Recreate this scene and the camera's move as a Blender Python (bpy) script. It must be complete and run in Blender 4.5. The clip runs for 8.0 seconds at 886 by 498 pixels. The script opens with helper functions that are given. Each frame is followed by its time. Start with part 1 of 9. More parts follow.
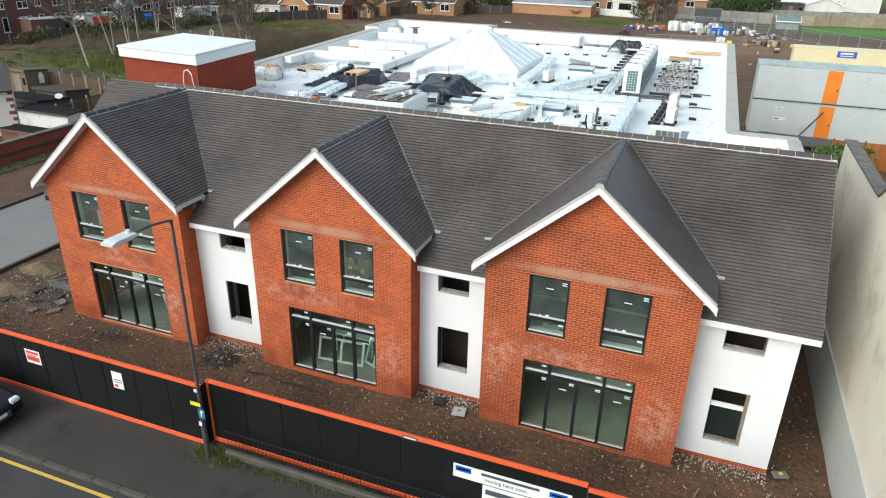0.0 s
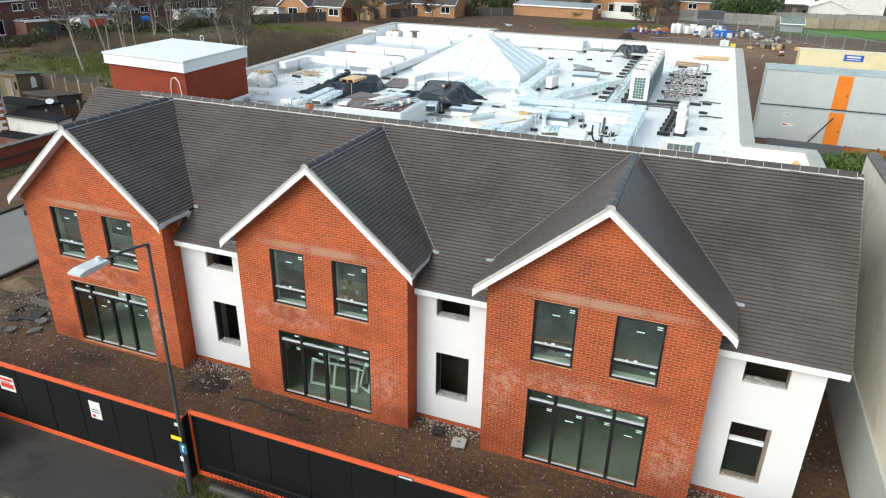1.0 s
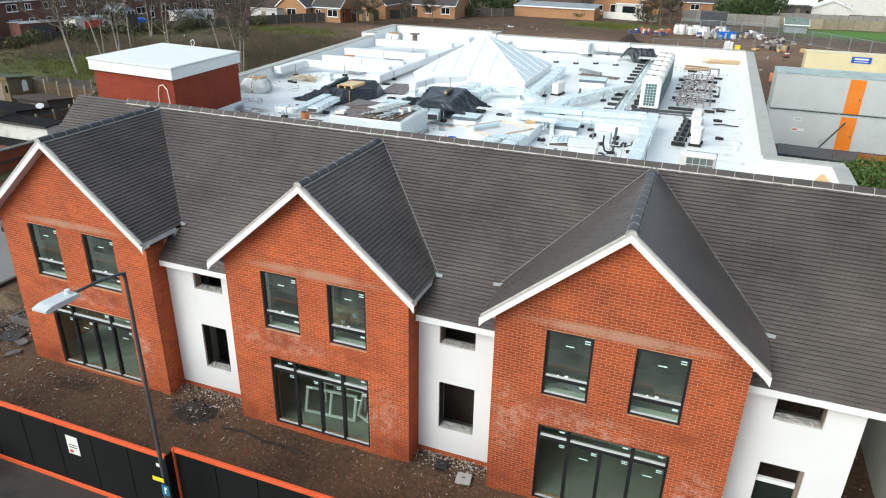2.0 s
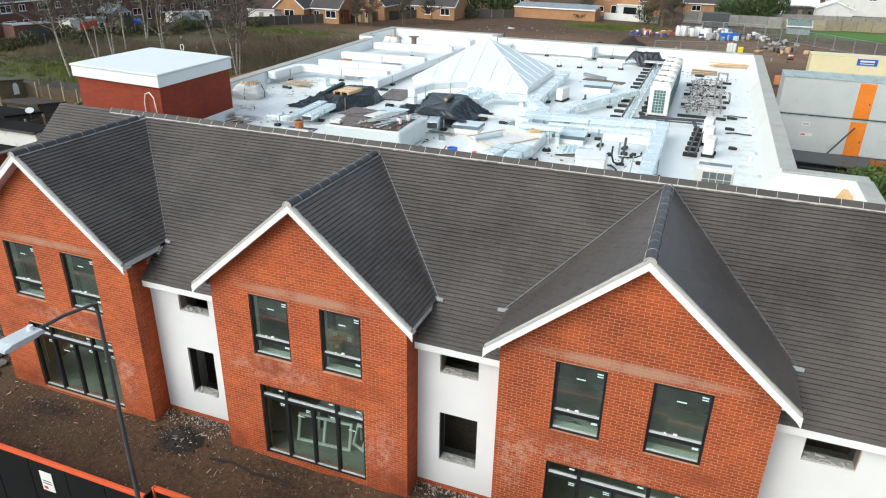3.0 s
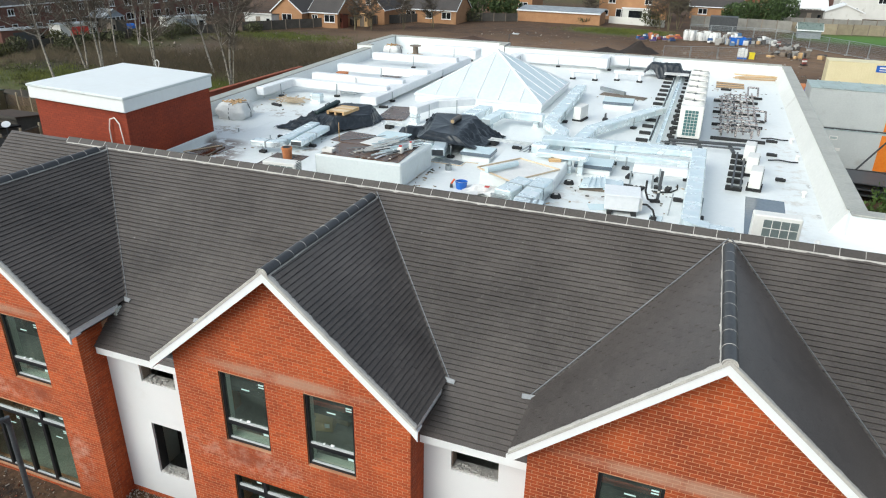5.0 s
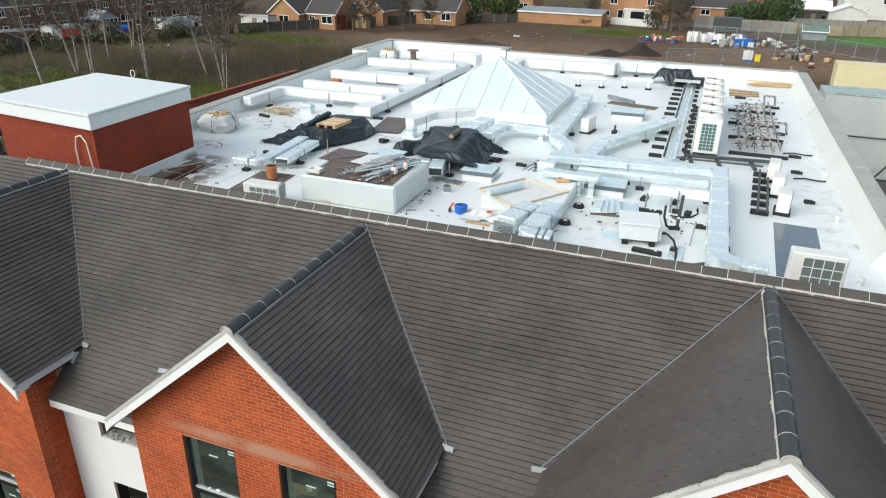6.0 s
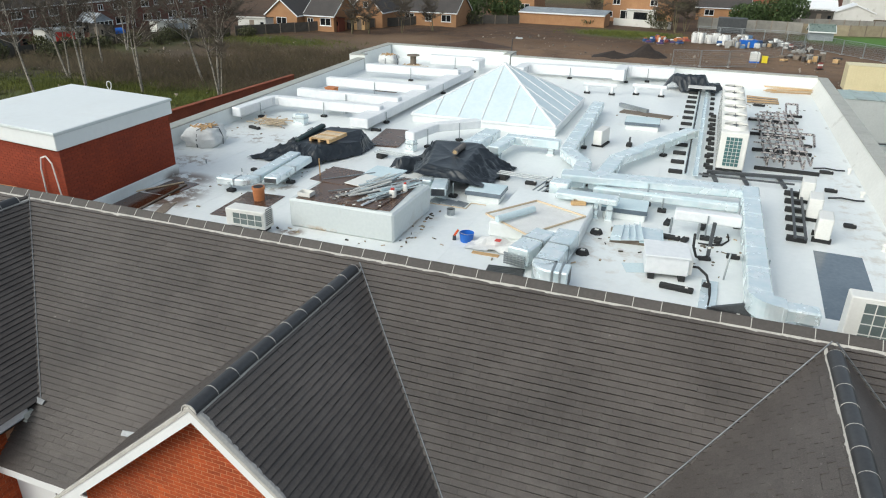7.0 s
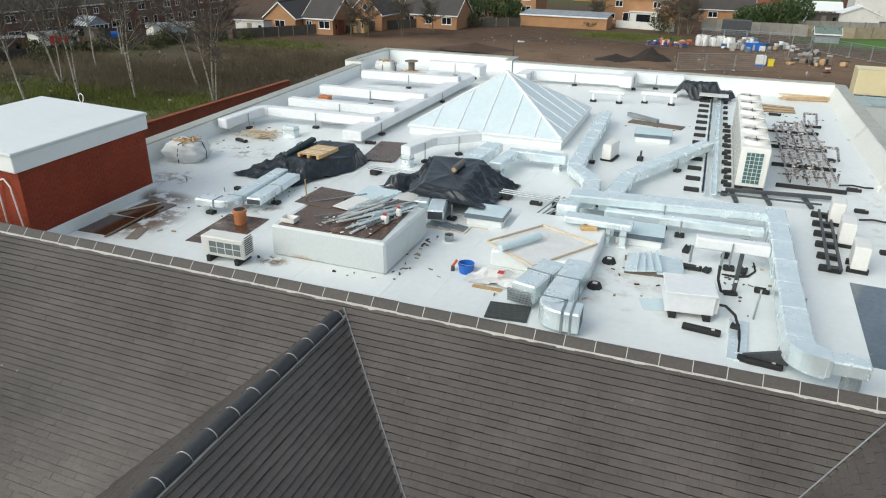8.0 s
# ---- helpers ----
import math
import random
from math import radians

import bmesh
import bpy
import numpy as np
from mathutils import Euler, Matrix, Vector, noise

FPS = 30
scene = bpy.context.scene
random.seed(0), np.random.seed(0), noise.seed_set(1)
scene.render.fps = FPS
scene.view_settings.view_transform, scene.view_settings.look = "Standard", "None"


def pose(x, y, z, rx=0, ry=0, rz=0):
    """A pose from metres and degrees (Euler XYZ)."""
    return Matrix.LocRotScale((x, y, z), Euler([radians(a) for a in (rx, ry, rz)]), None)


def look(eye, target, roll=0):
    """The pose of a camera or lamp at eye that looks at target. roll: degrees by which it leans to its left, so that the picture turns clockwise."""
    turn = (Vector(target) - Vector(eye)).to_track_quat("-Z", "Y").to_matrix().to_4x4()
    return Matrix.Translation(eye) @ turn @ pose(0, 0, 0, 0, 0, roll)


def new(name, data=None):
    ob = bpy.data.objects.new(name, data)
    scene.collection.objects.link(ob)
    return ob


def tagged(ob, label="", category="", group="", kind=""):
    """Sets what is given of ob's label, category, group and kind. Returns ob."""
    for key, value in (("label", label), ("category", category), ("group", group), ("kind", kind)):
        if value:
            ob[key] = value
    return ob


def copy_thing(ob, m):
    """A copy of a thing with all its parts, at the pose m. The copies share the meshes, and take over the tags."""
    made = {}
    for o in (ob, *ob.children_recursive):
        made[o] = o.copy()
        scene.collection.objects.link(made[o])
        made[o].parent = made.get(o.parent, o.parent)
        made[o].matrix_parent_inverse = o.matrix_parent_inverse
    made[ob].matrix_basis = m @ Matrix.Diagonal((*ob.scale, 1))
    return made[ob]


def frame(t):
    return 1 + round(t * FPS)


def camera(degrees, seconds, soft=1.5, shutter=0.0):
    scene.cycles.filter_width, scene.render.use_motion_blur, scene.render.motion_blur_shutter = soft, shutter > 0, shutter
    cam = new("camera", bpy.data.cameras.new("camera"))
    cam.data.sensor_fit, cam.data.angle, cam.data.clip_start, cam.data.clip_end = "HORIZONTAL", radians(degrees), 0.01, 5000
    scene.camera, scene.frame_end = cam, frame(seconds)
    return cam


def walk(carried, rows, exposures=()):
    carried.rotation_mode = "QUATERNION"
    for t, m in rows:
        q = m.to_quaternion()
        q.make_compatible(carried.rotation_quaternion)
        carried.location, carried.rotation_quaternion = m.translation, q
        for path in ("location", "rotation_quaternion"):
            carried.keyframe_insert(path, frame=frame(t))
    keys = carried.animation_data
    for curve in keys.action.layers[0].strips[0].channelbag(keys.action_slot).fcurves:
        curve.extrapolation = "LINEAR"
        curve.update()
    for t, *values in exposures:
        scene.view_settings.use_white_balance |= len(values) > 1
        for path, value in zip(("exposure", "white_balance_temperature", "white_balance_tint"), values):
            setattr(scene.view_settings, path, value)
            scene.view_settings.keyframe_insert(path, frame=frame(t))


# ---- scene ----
cam = camera(66.1, 8.0, soft=1.1)
PATH = [
    (0, (0.279, -0.35, 13.507), (-0.358, 1.354, 12.676), 1.2),
    (0.5, (0.077, 0.289, 13.505), (-0.561, 1.994, 12.676), 1.2),
    (1, (-0.165, 0.951, 13.51), (-0.804, 2.655, 12.683), 1.2),
    (1.5, (-0.508, 1.624, 13.495), (-1.147, 3.329, 12.668), 1.2),
    (3, (-1.296, 3.499, 13.492), (-1.933, 5.206, 12.666), 1.2),
    (3.5, (-1.608, 4.021, 13.465), (-2.246, 5.728, 12.641), 1.3),
    (4, (-1.946, 4.751, 13.477), (-2.585, 6.458, 12.655), 1.3),
    (4.5, (-2.34, 5.61, 13.499), (-2.979, 7.317, 12.678), 1.2),
    (6, (-3.356, 8.402, 13.533), (-3.994, 10.11, 12.712), 1.1),
    (6.5, (-3.754, 9.357, 13.513), (-4.394, 11.065, 12.693), 1.0),
    (7, (-4.129, 10.21, 13.501), (-4.769, 11.918, 12.681), 0.9),
    (7.5, (-4.438, 11.08, 13.501), (-5.081, 12.788, 12.683), 0.8),
    (8, (-4.657, 11.838, 13.479), (-5.301, 13.547, 12.663), 0.8),
]
EXPOSURES = [(0, 0.36, 6250, 3), (3, 0.26, 6250, 3), (4.5, 0.2, 6250, 3), (6, 0.11, 6350, 3), (8, -0.08, 6450, 3)]
walk(cam, [(t, look(eye, target, roll)) for t, eye, target, roll in PATH], EXPOSURES)

# ---- light ----
world = bpy.data.worlds.new("sky")
scene.world = world
world.use_nodes = True
SUN_EL, SUN_AZ = radians(38), radians(211)
sky = world.node_tree.nodes.new("ShaderNodeTexSky")
sky.sky_type, sky.sun_disc = "NISHITA", False
sky.sun_elevation, sky.sun_rotation = SUN_EL, SUN_AZ
sky.air_density, sky.dust_density, sky.ozone_density = 1.0, 3.0, 1.0
back = world.node_tree.nodes["Background"]
back.inputs["Strength"].default_value = 0.175
veil = world.node_tree.nodes.new("ShaderNodeHueSaturation")
veil.inputs["Saturation"].default_value = 0.55
world.node_tree.links.new(sky.outputs["Color"], veil.inputs["Color"])
world.node_tree.links.new(veil.outputs["Color"], back.inputs["Color"])
sun = new("sun", bpy.data.lights.new("sun", "SUN"))
sun.data.energy, sun.data.angle, sun.data.color = 1.2, radians(62), (1.0, 0.985, 0.965)
sun_dir = Vector((math.sin(SUN_AZ) * math.cos(SUN_EL), math.cos(SUN_AZ) * math.cos(SUN_EL), math.sin(SUN_EL)))
sun.matrix_world = look(sun_dir * 60 + Vector((-10, 20, 0)), (-10, 20, 0))


# ---- mesh helpers ----
class Geo:
    """Collects vertices and faces for one mesh."""

    def __init__(self):
        self.v, self.f, self.m = [], [], []

    def add(self, verts, faces, mi=0):
        n = len(self.v)
        self.v += [tuple(p) for p in verts]
        self.f += [tuple(n + i for i in fa) for fa in faces]
        self.m += [mi] * len(faces)
        return self

    def box(self, x0, x1, y0, y1, z0, z1, mi=0, M=None):
        p = [(x, y, z) for z in (z0, z1) for y in (y0, y1) for x in (x0, x1)]
        if M is not None:
            p = [M @ Vector(q) for q in p]
        return self.add(p, [(0, 2, 3, 1), (4, 5, 7, 6), (0, 1, 5, 4), (2, 6, 7, 3), (0, 4, 6, 2), (1, 3, 7, 5)], mi)

    def cbox(self, x0, x1, y0, y1, z0, z1, c=0.02, mi=0, M=None):
        """A box with chamfered edges."""
        c = min(c, (x1 - x0) * .45, (y1 - y0) * .45, (z1 - z0) * .45)
        p, idx = [], {}
        for sx in (0, 1):
            for sy in (0, 1):
                for sz in (0, 1):
                    X, Y, Z = (x0, x1)[sx], (y0, y1)[sy], (z0, z1)[sz]
                    dx, dy, dz = (c, -c)[sx], (c, -c)[sy], (c, -c)[sz]
                    for k, q in (("x", (X, Y + dy, Z + dz)), ("y", (X + dx, Y, Z + dz)), ("z", (X + dx, Y + dy, Z))):
                        idx[(sx, sy, sz, k)] = len(p)
                        p.append(Vector(q) if M is None else M @ Vector(q))
        f = []
        for k, a in (("x", 0), ("y", 1), ("z", 2)):
            for s in (0, 1):
                ring = []
                for u, w in ((0, 0), (1, 0), (1, 1), (0, 1)):
                    t = [u, w]
                    t.insert(a, s)
                    ring.append(idx[(*t, k)])
                flip = (s == 0) != (a == 1)
                f.append(tuple(ring[::-1] if flip else ring))
        for a, (k1, k2) in ((0, ("y", "z")), (1, ("x", "z")), (2, ("x", "y"))):
            for u in (0, 1):
                for w in (0, 1):
                    t0, t1 = [u, w], [u, w]
                    t0.insert(a, 0)
                    t1.insert(a, 1)
                    f.append((idx[(*t0, k1)], idx[(*t1, k1)], idx[(*t1, k2)], idx[(*t0, k2)]))
        for sx in (0, 1):
            for sy in (0, 1):
                for sz in (0, 1):
                    f.append(tuple(idx[(sx, sy, sz, k)] for k in "xyz"))
        return self.add(p, f, mi)

    def cyl(self, p0, p1, r0, r1=None, n=10, mi=0, caps=True):
        r1 = r0 if r1 is None else r1
        p0, p1 = Vector(p0), Vector(p1)
        q = (p1 - p0).to_track_quat("Z", "Y")
        ring = [Vector((math.cos(2 * math.pi * i / n), math.sin(2 * math.pi * i / n), 0)) for i in range(n)]
        v = [p0 + q @ (r * r0) for r in ring] + [p1 + q @ (r * r1) for r in ring]
        f = [(i, (i + 1) % n, n + (i + 1) % n, n + i) for i in range(n)]
        if caps:
            f += [tuple(range(n))[::-1], tuple(range(n, 2 * n))]
        return self.add(v, f, mi)

    def tube(self, pts, r, n=6, mi=0):
        for a, b in zip(pts[:-1], pts[1:]):
            self.cyl(a, b, r, r, n, mi)
        return self

    def prism(self, poly, axis, a0, a1, mi=0):
        """Extrudes a 2D polygon along x, y or z."""
        k = "xyz".index(axis)
        v = []
        for a in (a0, a1):
            for p in poly:
                q = list(p)
                q.insert(k, a)
                v.append(q)
        n = len(poly)
        f = [(i, (i + 1) % n, n + (i + 1) % n, n + i) for i in range(n)] + [tuple(range(n))[::-1], tuple(range(n, 2 * n))]
        return self.add(v, f, mi)

    def strip(self, pts, width, thick, mi=0):
        """A flat bar along a path, lying level."""
        for a, b in zip(pts[:-1], pts[1:]):
            a, b = Vector(a), Vector(b)
            d = b - a
            yaw = math.atan2(d.y, d.x)
            pitch = math.atan2(d.z, math.hypot(d.x, d.y))
            M = Matrix.Translation(a) @ Euler((0, -pitch, yaw)).to_matrix().to_4x4()
            self.box(0, d.length, -width / 2, width / 2, -thick / 2, thick / 2, mi, M)
        return self

    def mesh(self, name, mats, smooth=False):
        me = bpy.data.meshes.new(name)
        me.from_pydata(self.v, [], self.f)
        for m in (mats if isinstance(mats, (list, tuple)) else [mats]):
            me.materials.append(m)
        me.polygons.foreach_set("material_index", self.m)
        me.update()
        bm = bmesh.new()
        bm.from_mesh(me)
        bmesh.ops.recalc_face_normals(bm, faces=bm.faces)
        bm.to_mesh(me)
        bm.free()
        if smooth:
            me.polygons.foreach_set("use_smooth", [True] * len(me.polygons))
        return me


def part(name, geo, material, parent=None, label="", smooth=False, at=None):
    """Links a mesh as one object, under a thing or at top level."""
    ob = new(name, geo.mesh(name, material, smooth))
    if parent is not None:
        ob.parent = parent
    if at is not None:
        ob.matrix_basis = at
    if label:
        ob["label"] = label
    return ob


def thing(name, label, category, at=None, group="", kind=""):
    ob = new(name)
    ob.empty_display_size = 0.2
    if at is not None:
        ob.matrix_basis = at
    return tagged(ob, label, category, group, kind)


def smooth_edges(ob, width=0.01, segments=2):
    m = ob.modifiers.new("bevel", "BEVEL")
    m.width, m.segments, m.limit_method = width, segments, "ANGLE"
    return ob


# ---- materials ----
def mat(name, c1, c2, rough=0.7, scale=1.5, fine=25.0, bump=0.15, metal=0.0, rnd=0.0, island=0.0, dirt=None, dirt_scale=0.6, dirt_at=0.58, dirt_soft=0.12, spec=0.5, bump_dist=0.01):
    m = bpy.data.materials.new(name)
    m.use_nodes = True
    nt = m.node_tree
    N, L = nt.nodes, nt.links
    b = N["Principled BSDF"]
    geo = N.new("ShaderNodeNewGeometry")
    n1 = N.new("ShaderNodeTexNoise")
    n1.inputs["Scale"].default_value, n1.inputs["Detail"].default_value = scale, 5
    n2 = N.new("ShaderNodeTexNoise")
    n2.inputs["Scale"].default_value, n2.inputs["Detail"].default_value = fine, 4
    for n in (n1, n2):
        L.new(geo.outputs["Position"], n.inputs["Vector"])
    avg = N.new("ShaderNodeMath")
    avg.operation = "MULTIPLY_ADD"
    L.new(n2.outputs["Fac"], avg.inputs[0])
    avg.inputs[1].default_value = 0.5
    half = N.new("ShaderNodeMath")
    half.operation = "MULTIPLY"
    L.new(n1.outputs["Fac"], half.inputs[0])
    half.inputs[1].default_value = 0.5
    L.new(half.outputs[0], avg.inputs[2])
    ramp = N.new("ShaderNodeMapRange")
    ramp.inputs["From Min"].default_value, ramp.inputs["From Max"].default_value = 0.36, 0.64
    L.new(avg.outputs[0], ramp.inputs["Value"])
    mix = N.new("ShaderNodeMix")
    mix.data_type = "RGBA"
    mix.inputs["A"].default_value, mix.inputs["B"].default_value = (*c1, 1), (*c2, 1)
    L.new(ramp.outputs["Result"], mix.inputs["Factor"])
    col = mix.outputs["Result"]
    for amount, source in ((rnd, "obj"), (island, "isl")):
        if amount:
            if source == "obj":
                r = N.new("ShaderNodeObjectInfo").outputs["Random"]
            else:
                r = geo.outputs["Random Per Island"]
            mr = N.new("ShaderNodeMapRange")
            mr.inputs["To Min"].default_value, mr.inputs["To Max"].default_value = 1 - amount, 1 + amount
            L.new(r, mr.inputs["Value"])
            hs = N.new("ShaderNodeHueSaturation")
            L.new(mr.outputs["Result"], hs.inputs["Value"])
            L.new(col, hs.inputs["Color"])
            col = hs.outputs["Color"]
    if dirt:
        n3 = N.new("ShaderNodeTexNoise")
        n3.inputs["Scale"].default_value, n3.inputs["Detail"].default_value = dirt_scale, 7
        n3.inputs["Roughness"].default_value = 0.65
        L.new(geo.outputs["Position"], n3.inputs["Vector"])
        mr = N.new("ShaderNodeMapRange")
        mr.inputs["From Min"].default_value, mr.inputs["From Max"].default_value = dirt_at, dirt_at + dirt_soft
        L.new(n3.outputs["Fac"], mr.inputs["Value"])
        mx = N.new("ShaderNodeMix")
        mx.data_type = "RGBA"
        mx.inputs["B"].default_value = (*dirt, 1)
        L.new(mr.outputs["Result"], mx.inputs["Factor"])
        L.new(col, mx.inputs["A"])
        col = mx.outputs["Result"]
    L.new(col, b.inputs["Base Color"])
    rr = N.new("ShaderNodeMapRange")
    rr.inputs["To Min"].default_value, rr.inputs["To Max"].default_value = max(rough - 0.12, 0.03), min(rough + 0.12, 1)
    L.new(n1.outputs["Fac"], rr.inputs["Value"])
    L.new(rr.outputs["Result"], b.inputs["Roughness"])
    b.inputs["Metallic"].default_value = metal
    b.inputs["Specular IOR Level"].default_value = spec
    if bump:
        bp = N.new("ShaderNodeBump")
        bp.inputs["Strength"].default_value, bp.inputs["Distance"].default_value = bump, bump_dist
        L.new(n2.outputs["Fac"], bp.inputs["Height"])
        L.new(bp.outputs["Normal"], b.inputs["Normal"])
    return m


def stain(m, colour, zones, scale=2.0, lo=0.45, hi=0.7, amount=0.7):
    """Adds a worn, cloudy stain of one colour inside soft boxes (centre, half size) of the world."""
    nt = m.node_tree
    N, L = nt.nodes, nt.links
    b = N["Principled BSDF"]
    old = b.inputs["Base Color"].links[0].from_socket
    geo = N.new("ShaderNodeNewGeometry")
    total = None
    for c, h in zones:
        sub = N.new("ShaderNodeVectorMath")
        sub.operation = "SUBTRACT"
        L.new(geo.outputs["Position"], sub.inputs[0])
        sub.inputs[1].default_value = c
        div = N.new("ShaderNodeVectorMath")
        div.operation = "DIVIDE"
        L.new(sub.outputs[0], div.inputs[0])
        div.inputs[1].default_value = h
        ln = N.new("ShaderNodeVectorMath")
        ln.operation = "LENGTH"
        L.new(div.outputs[0], ln.inputs[0])
        mr = N.new("ShaderNodeMapRange")
        mr.interpolation_type = "SMOOTHSTEP"
        mr.inputs["From Min"].default_value, mr.inputs["From Max"].default_value = 0.3, 1.0
        mr.inputs["To Min"].default_value, mr.inputs["To Max"].default_value = 1, 0
        L.new(ln.outputs["Value"], mr.inputs["Value"])
        if total is None:
            total = mr.outputs["Result"]
        else:
            mx = N.new("ShaderNodeMath")
            mx.operation = "MAXIMUM"
            L.new(total, mx.inputs[0])
            L.new(mr.outputs["Result"], mx.inputs[1])
            total = mx.outputs[0]
    n = N.new("ShaderNodeTexNoise")
    n.inputs["Scale"].default_value, n.inputs["Detail"].default_value, n.inputs["Roughness"].default_value = scale, 6, 0.7
    L.new(geo.outputs["Position"], n.inputs["Vector"])
    mr = N.new("ShaderNodeMapRange")
    mr.inputs["From Min"].default_value, mr.inputs["From Max"].default_value = lo, hi
    mr.inputs["To Max"].default_value = amount
    L.new(n.outputs["Fac"], mr.inputs["Value"])
    mul = N.new("ShaderNodeMath")
    mul.operation = "MULTIPLY"
    L.new(mr.outputs["Result"], mul.inputs[0])
    L.new(total, mul.inputs[1])
    mix = N.new("ShaderNodeMix")
    mix.data_type = "RGBA"
    L.new(mul.outputs[0], mix.inputs["Factor"])
    L.new(old, mix.inputs["A"])
    mix.inputs["B"].default_value = (*colour, 1)
    L.new(mix.outputs["Result"], b.inputs["Base Color"])
    return m


def glass_mat(name, tint, gloss_rough=0.02, haze=0.0):
    m = bpy.data.materials.new(name)
    m.use_nodes = True
    nt = m.node_tree
    N, L = nt.nodes, nt.links
    N.remove(N["Principled BSDF"])
    tr, gl, mx = N.new("ShaderNodeBsdfTransparent"), N.new("ShaderNodeBsdfGlossy"), N.new("ShaderNodeMixShader")
    lw_, pw_, ad_ = N.new("ShaderNodeLayerWeight"), N.new("ShaderNodeMath"), N.new("ShaderNodeMath")
    tr.inputs["Color"].default_value = (*tint, 1)
    gl.inputs["Roughness"].default_value = gloss_rough
    pw_.operation, ad_.operation = "POWER", "MULTIPLY_ADD"
    pw_.inputs[1].default_value = 5.0
    ad_.inputs[1].default_value, ad_.inputs[2].default_value = 0.9, 0.08
    L.new(lw_.outputs["Facing"], pw_.inputs[0])
    L.new(pw_.outputs[0], ad_.inputs[0])
    L.new(ad_.outputs[0], mx.inputs[0])
    if haze:
        # thin dust film that also paints in the pane's pale sky haze, thicker in patches
        df, dm = N.new("ShaderNodeBsdfDiffuse"), N.new("ShaderNodeMixShader")
        df.inputs["Color"].default_value = (.62, .72, .66, 1)
        no, mr = N.new("ShaderNodeTexNoise"), N.new("ShaderNodeMapRange")
        no.inputs["Scale"].default_value = 2.2
        L.new(N.new("ShaderNodeNewGeometry").outputs["Position"], no.inputs["Vector"])
        mr.inputs["From Min"].default_value, mr.inputs["From Max"].default_value = .35, .65
        mr.inputs["To Min"].default_value, mr.inputs["To Max"].default_value = haze * .6, haze * 1.4
        L.new(no.outputs["Fac"], mr.inputs["Value"])
        L.new(mr.outputs["Result"], dm.inputs[0])
        L.new(tr.outputs[0], dm.inputs[1])
        L.new(df.outputs[0], dm.inputs[2])
        tr = dm
    L.new(tr.outputs[0], mx.inputs[1])
    L.new(gl.outputs[0], mx.inputs[2])
    L.new(mx.outputs[0], N["Material Output"].inputs["Surface"])
    return m


BRICK = mat("facing_brick", (0.275, 0.043, 0.010), (0.46, 0.090, 0.021), 0.85, 1.2, 18, 0.4, island=0.18, rnd=0.18, dirt=(0.31, 0.065, 0.026), dirt_scale=0.5, dirt_at=0.56, dirt_soft=0.25)
MORTAR = mat("mortar", (0.44, 0.215, 0.115), (0.56, 0.31, 0.18), 0.95, 1.5, 30, 0.3)
PALE = [((-10.8, 16, 3.05), (2.2, 1, 0.55)), ((-2.6, 16, 2.75), (2.6, 1, 0.55)), ((0.55, 16, 1.2), (0.75, 1, 1.4)), ((-7.6, 16, 1.4), (0.7, 1, 1.4)), ((-18, 16, 3.0), (2.2, 1, 0.4)), ((-4.1, 16, 2.4), (0.5, 1, 1.4)), ((-16.0, 16, 1.3), (0.5, 1, 1.2))]
BAND = [((-9.6, 16, 5.42), (2.6, 1, 0.2)), ((-1.7, 16, 5.42), (2.9, 1, 0.2)), ((-18.1, 16, 5.42), (2.6, 1, 0.16))]
for m_ in (BRICK, MORTAR):
    stain(m_, (0.58, 0.38, 0.30), PALE, 4.5, 0.44, 0.7, 0.6)
    stain(m_, (0.42, 0.26, 0.18), BAND, 1.2, 0.25, 0.5, 0.75)
# stains under the upper sills, and darker red patches low at the gable corners
DARK_ZONES = [((x, 16, 3.12), (1.25, 1, .42)) for x in (-2.9, -.3, -10.9, -8.3, -19.4, -17.1)] + [((x, 16, .3), (.9, 1, .7)) for x in (-4.4, .9, -12.3, -7.3, -20.2)]
for m_ in (BRICK, MORTAR):
    stain(m_, (0.22, 0.045, 0.016), DARK_ZONES, 1.6, 0.36, 0.6, 0.75)
TOWER_BRICK = mat("tower_brick", (0.215, 0.030, 0.010), (0.295, 0.048, 0.016), 0.85, 1.0, 16, 0.3, island=0.10)
TOWER_MORTAR = mat("tower_mortar", (0.165, 0.029, 0.012), (0.215, 0.042, 0.018), 0.9, 1.5, 30, 0.3)
RENDER = mat("white_render", (0.70, 0.705, 0.71), (0.76, 0.76, 0.76), 0.85, 1.0, 60, 0.08, dirt=(0.66, 0.65, 0.63), dirt_scale=0.8, dirt_at=0.62, dirt_soft=0.2)
FASCIA = mat("white_upvc", (0.80, 0.81, 0.81), (0.84, 0.85, 0.85), 0.35, 2, 30, 0.02, dirt=(0.62, 0.6, 0.57), dirt_scale=3, dirt_at=0.64, dirt_soft=0.15)
TILE = mat("roof_tile", (0.054, 0.0465, 0.042), (0.118, 0.1025, 0.0925), 0.47, 0.5, 55, 0.5, rnd=0.06, island=0.06, dirt=(0.17, 0.16, 0.15), dirt_scale=7, dirt_at=0.68, dirt_soft=0.08, spec=0.5)
stain(TILE, (0.15, 0.135, 0.122), [((-8, 18.5, 6.3), (16, 4, 4))], 3.5, 0.5, 0.75, 0.5)
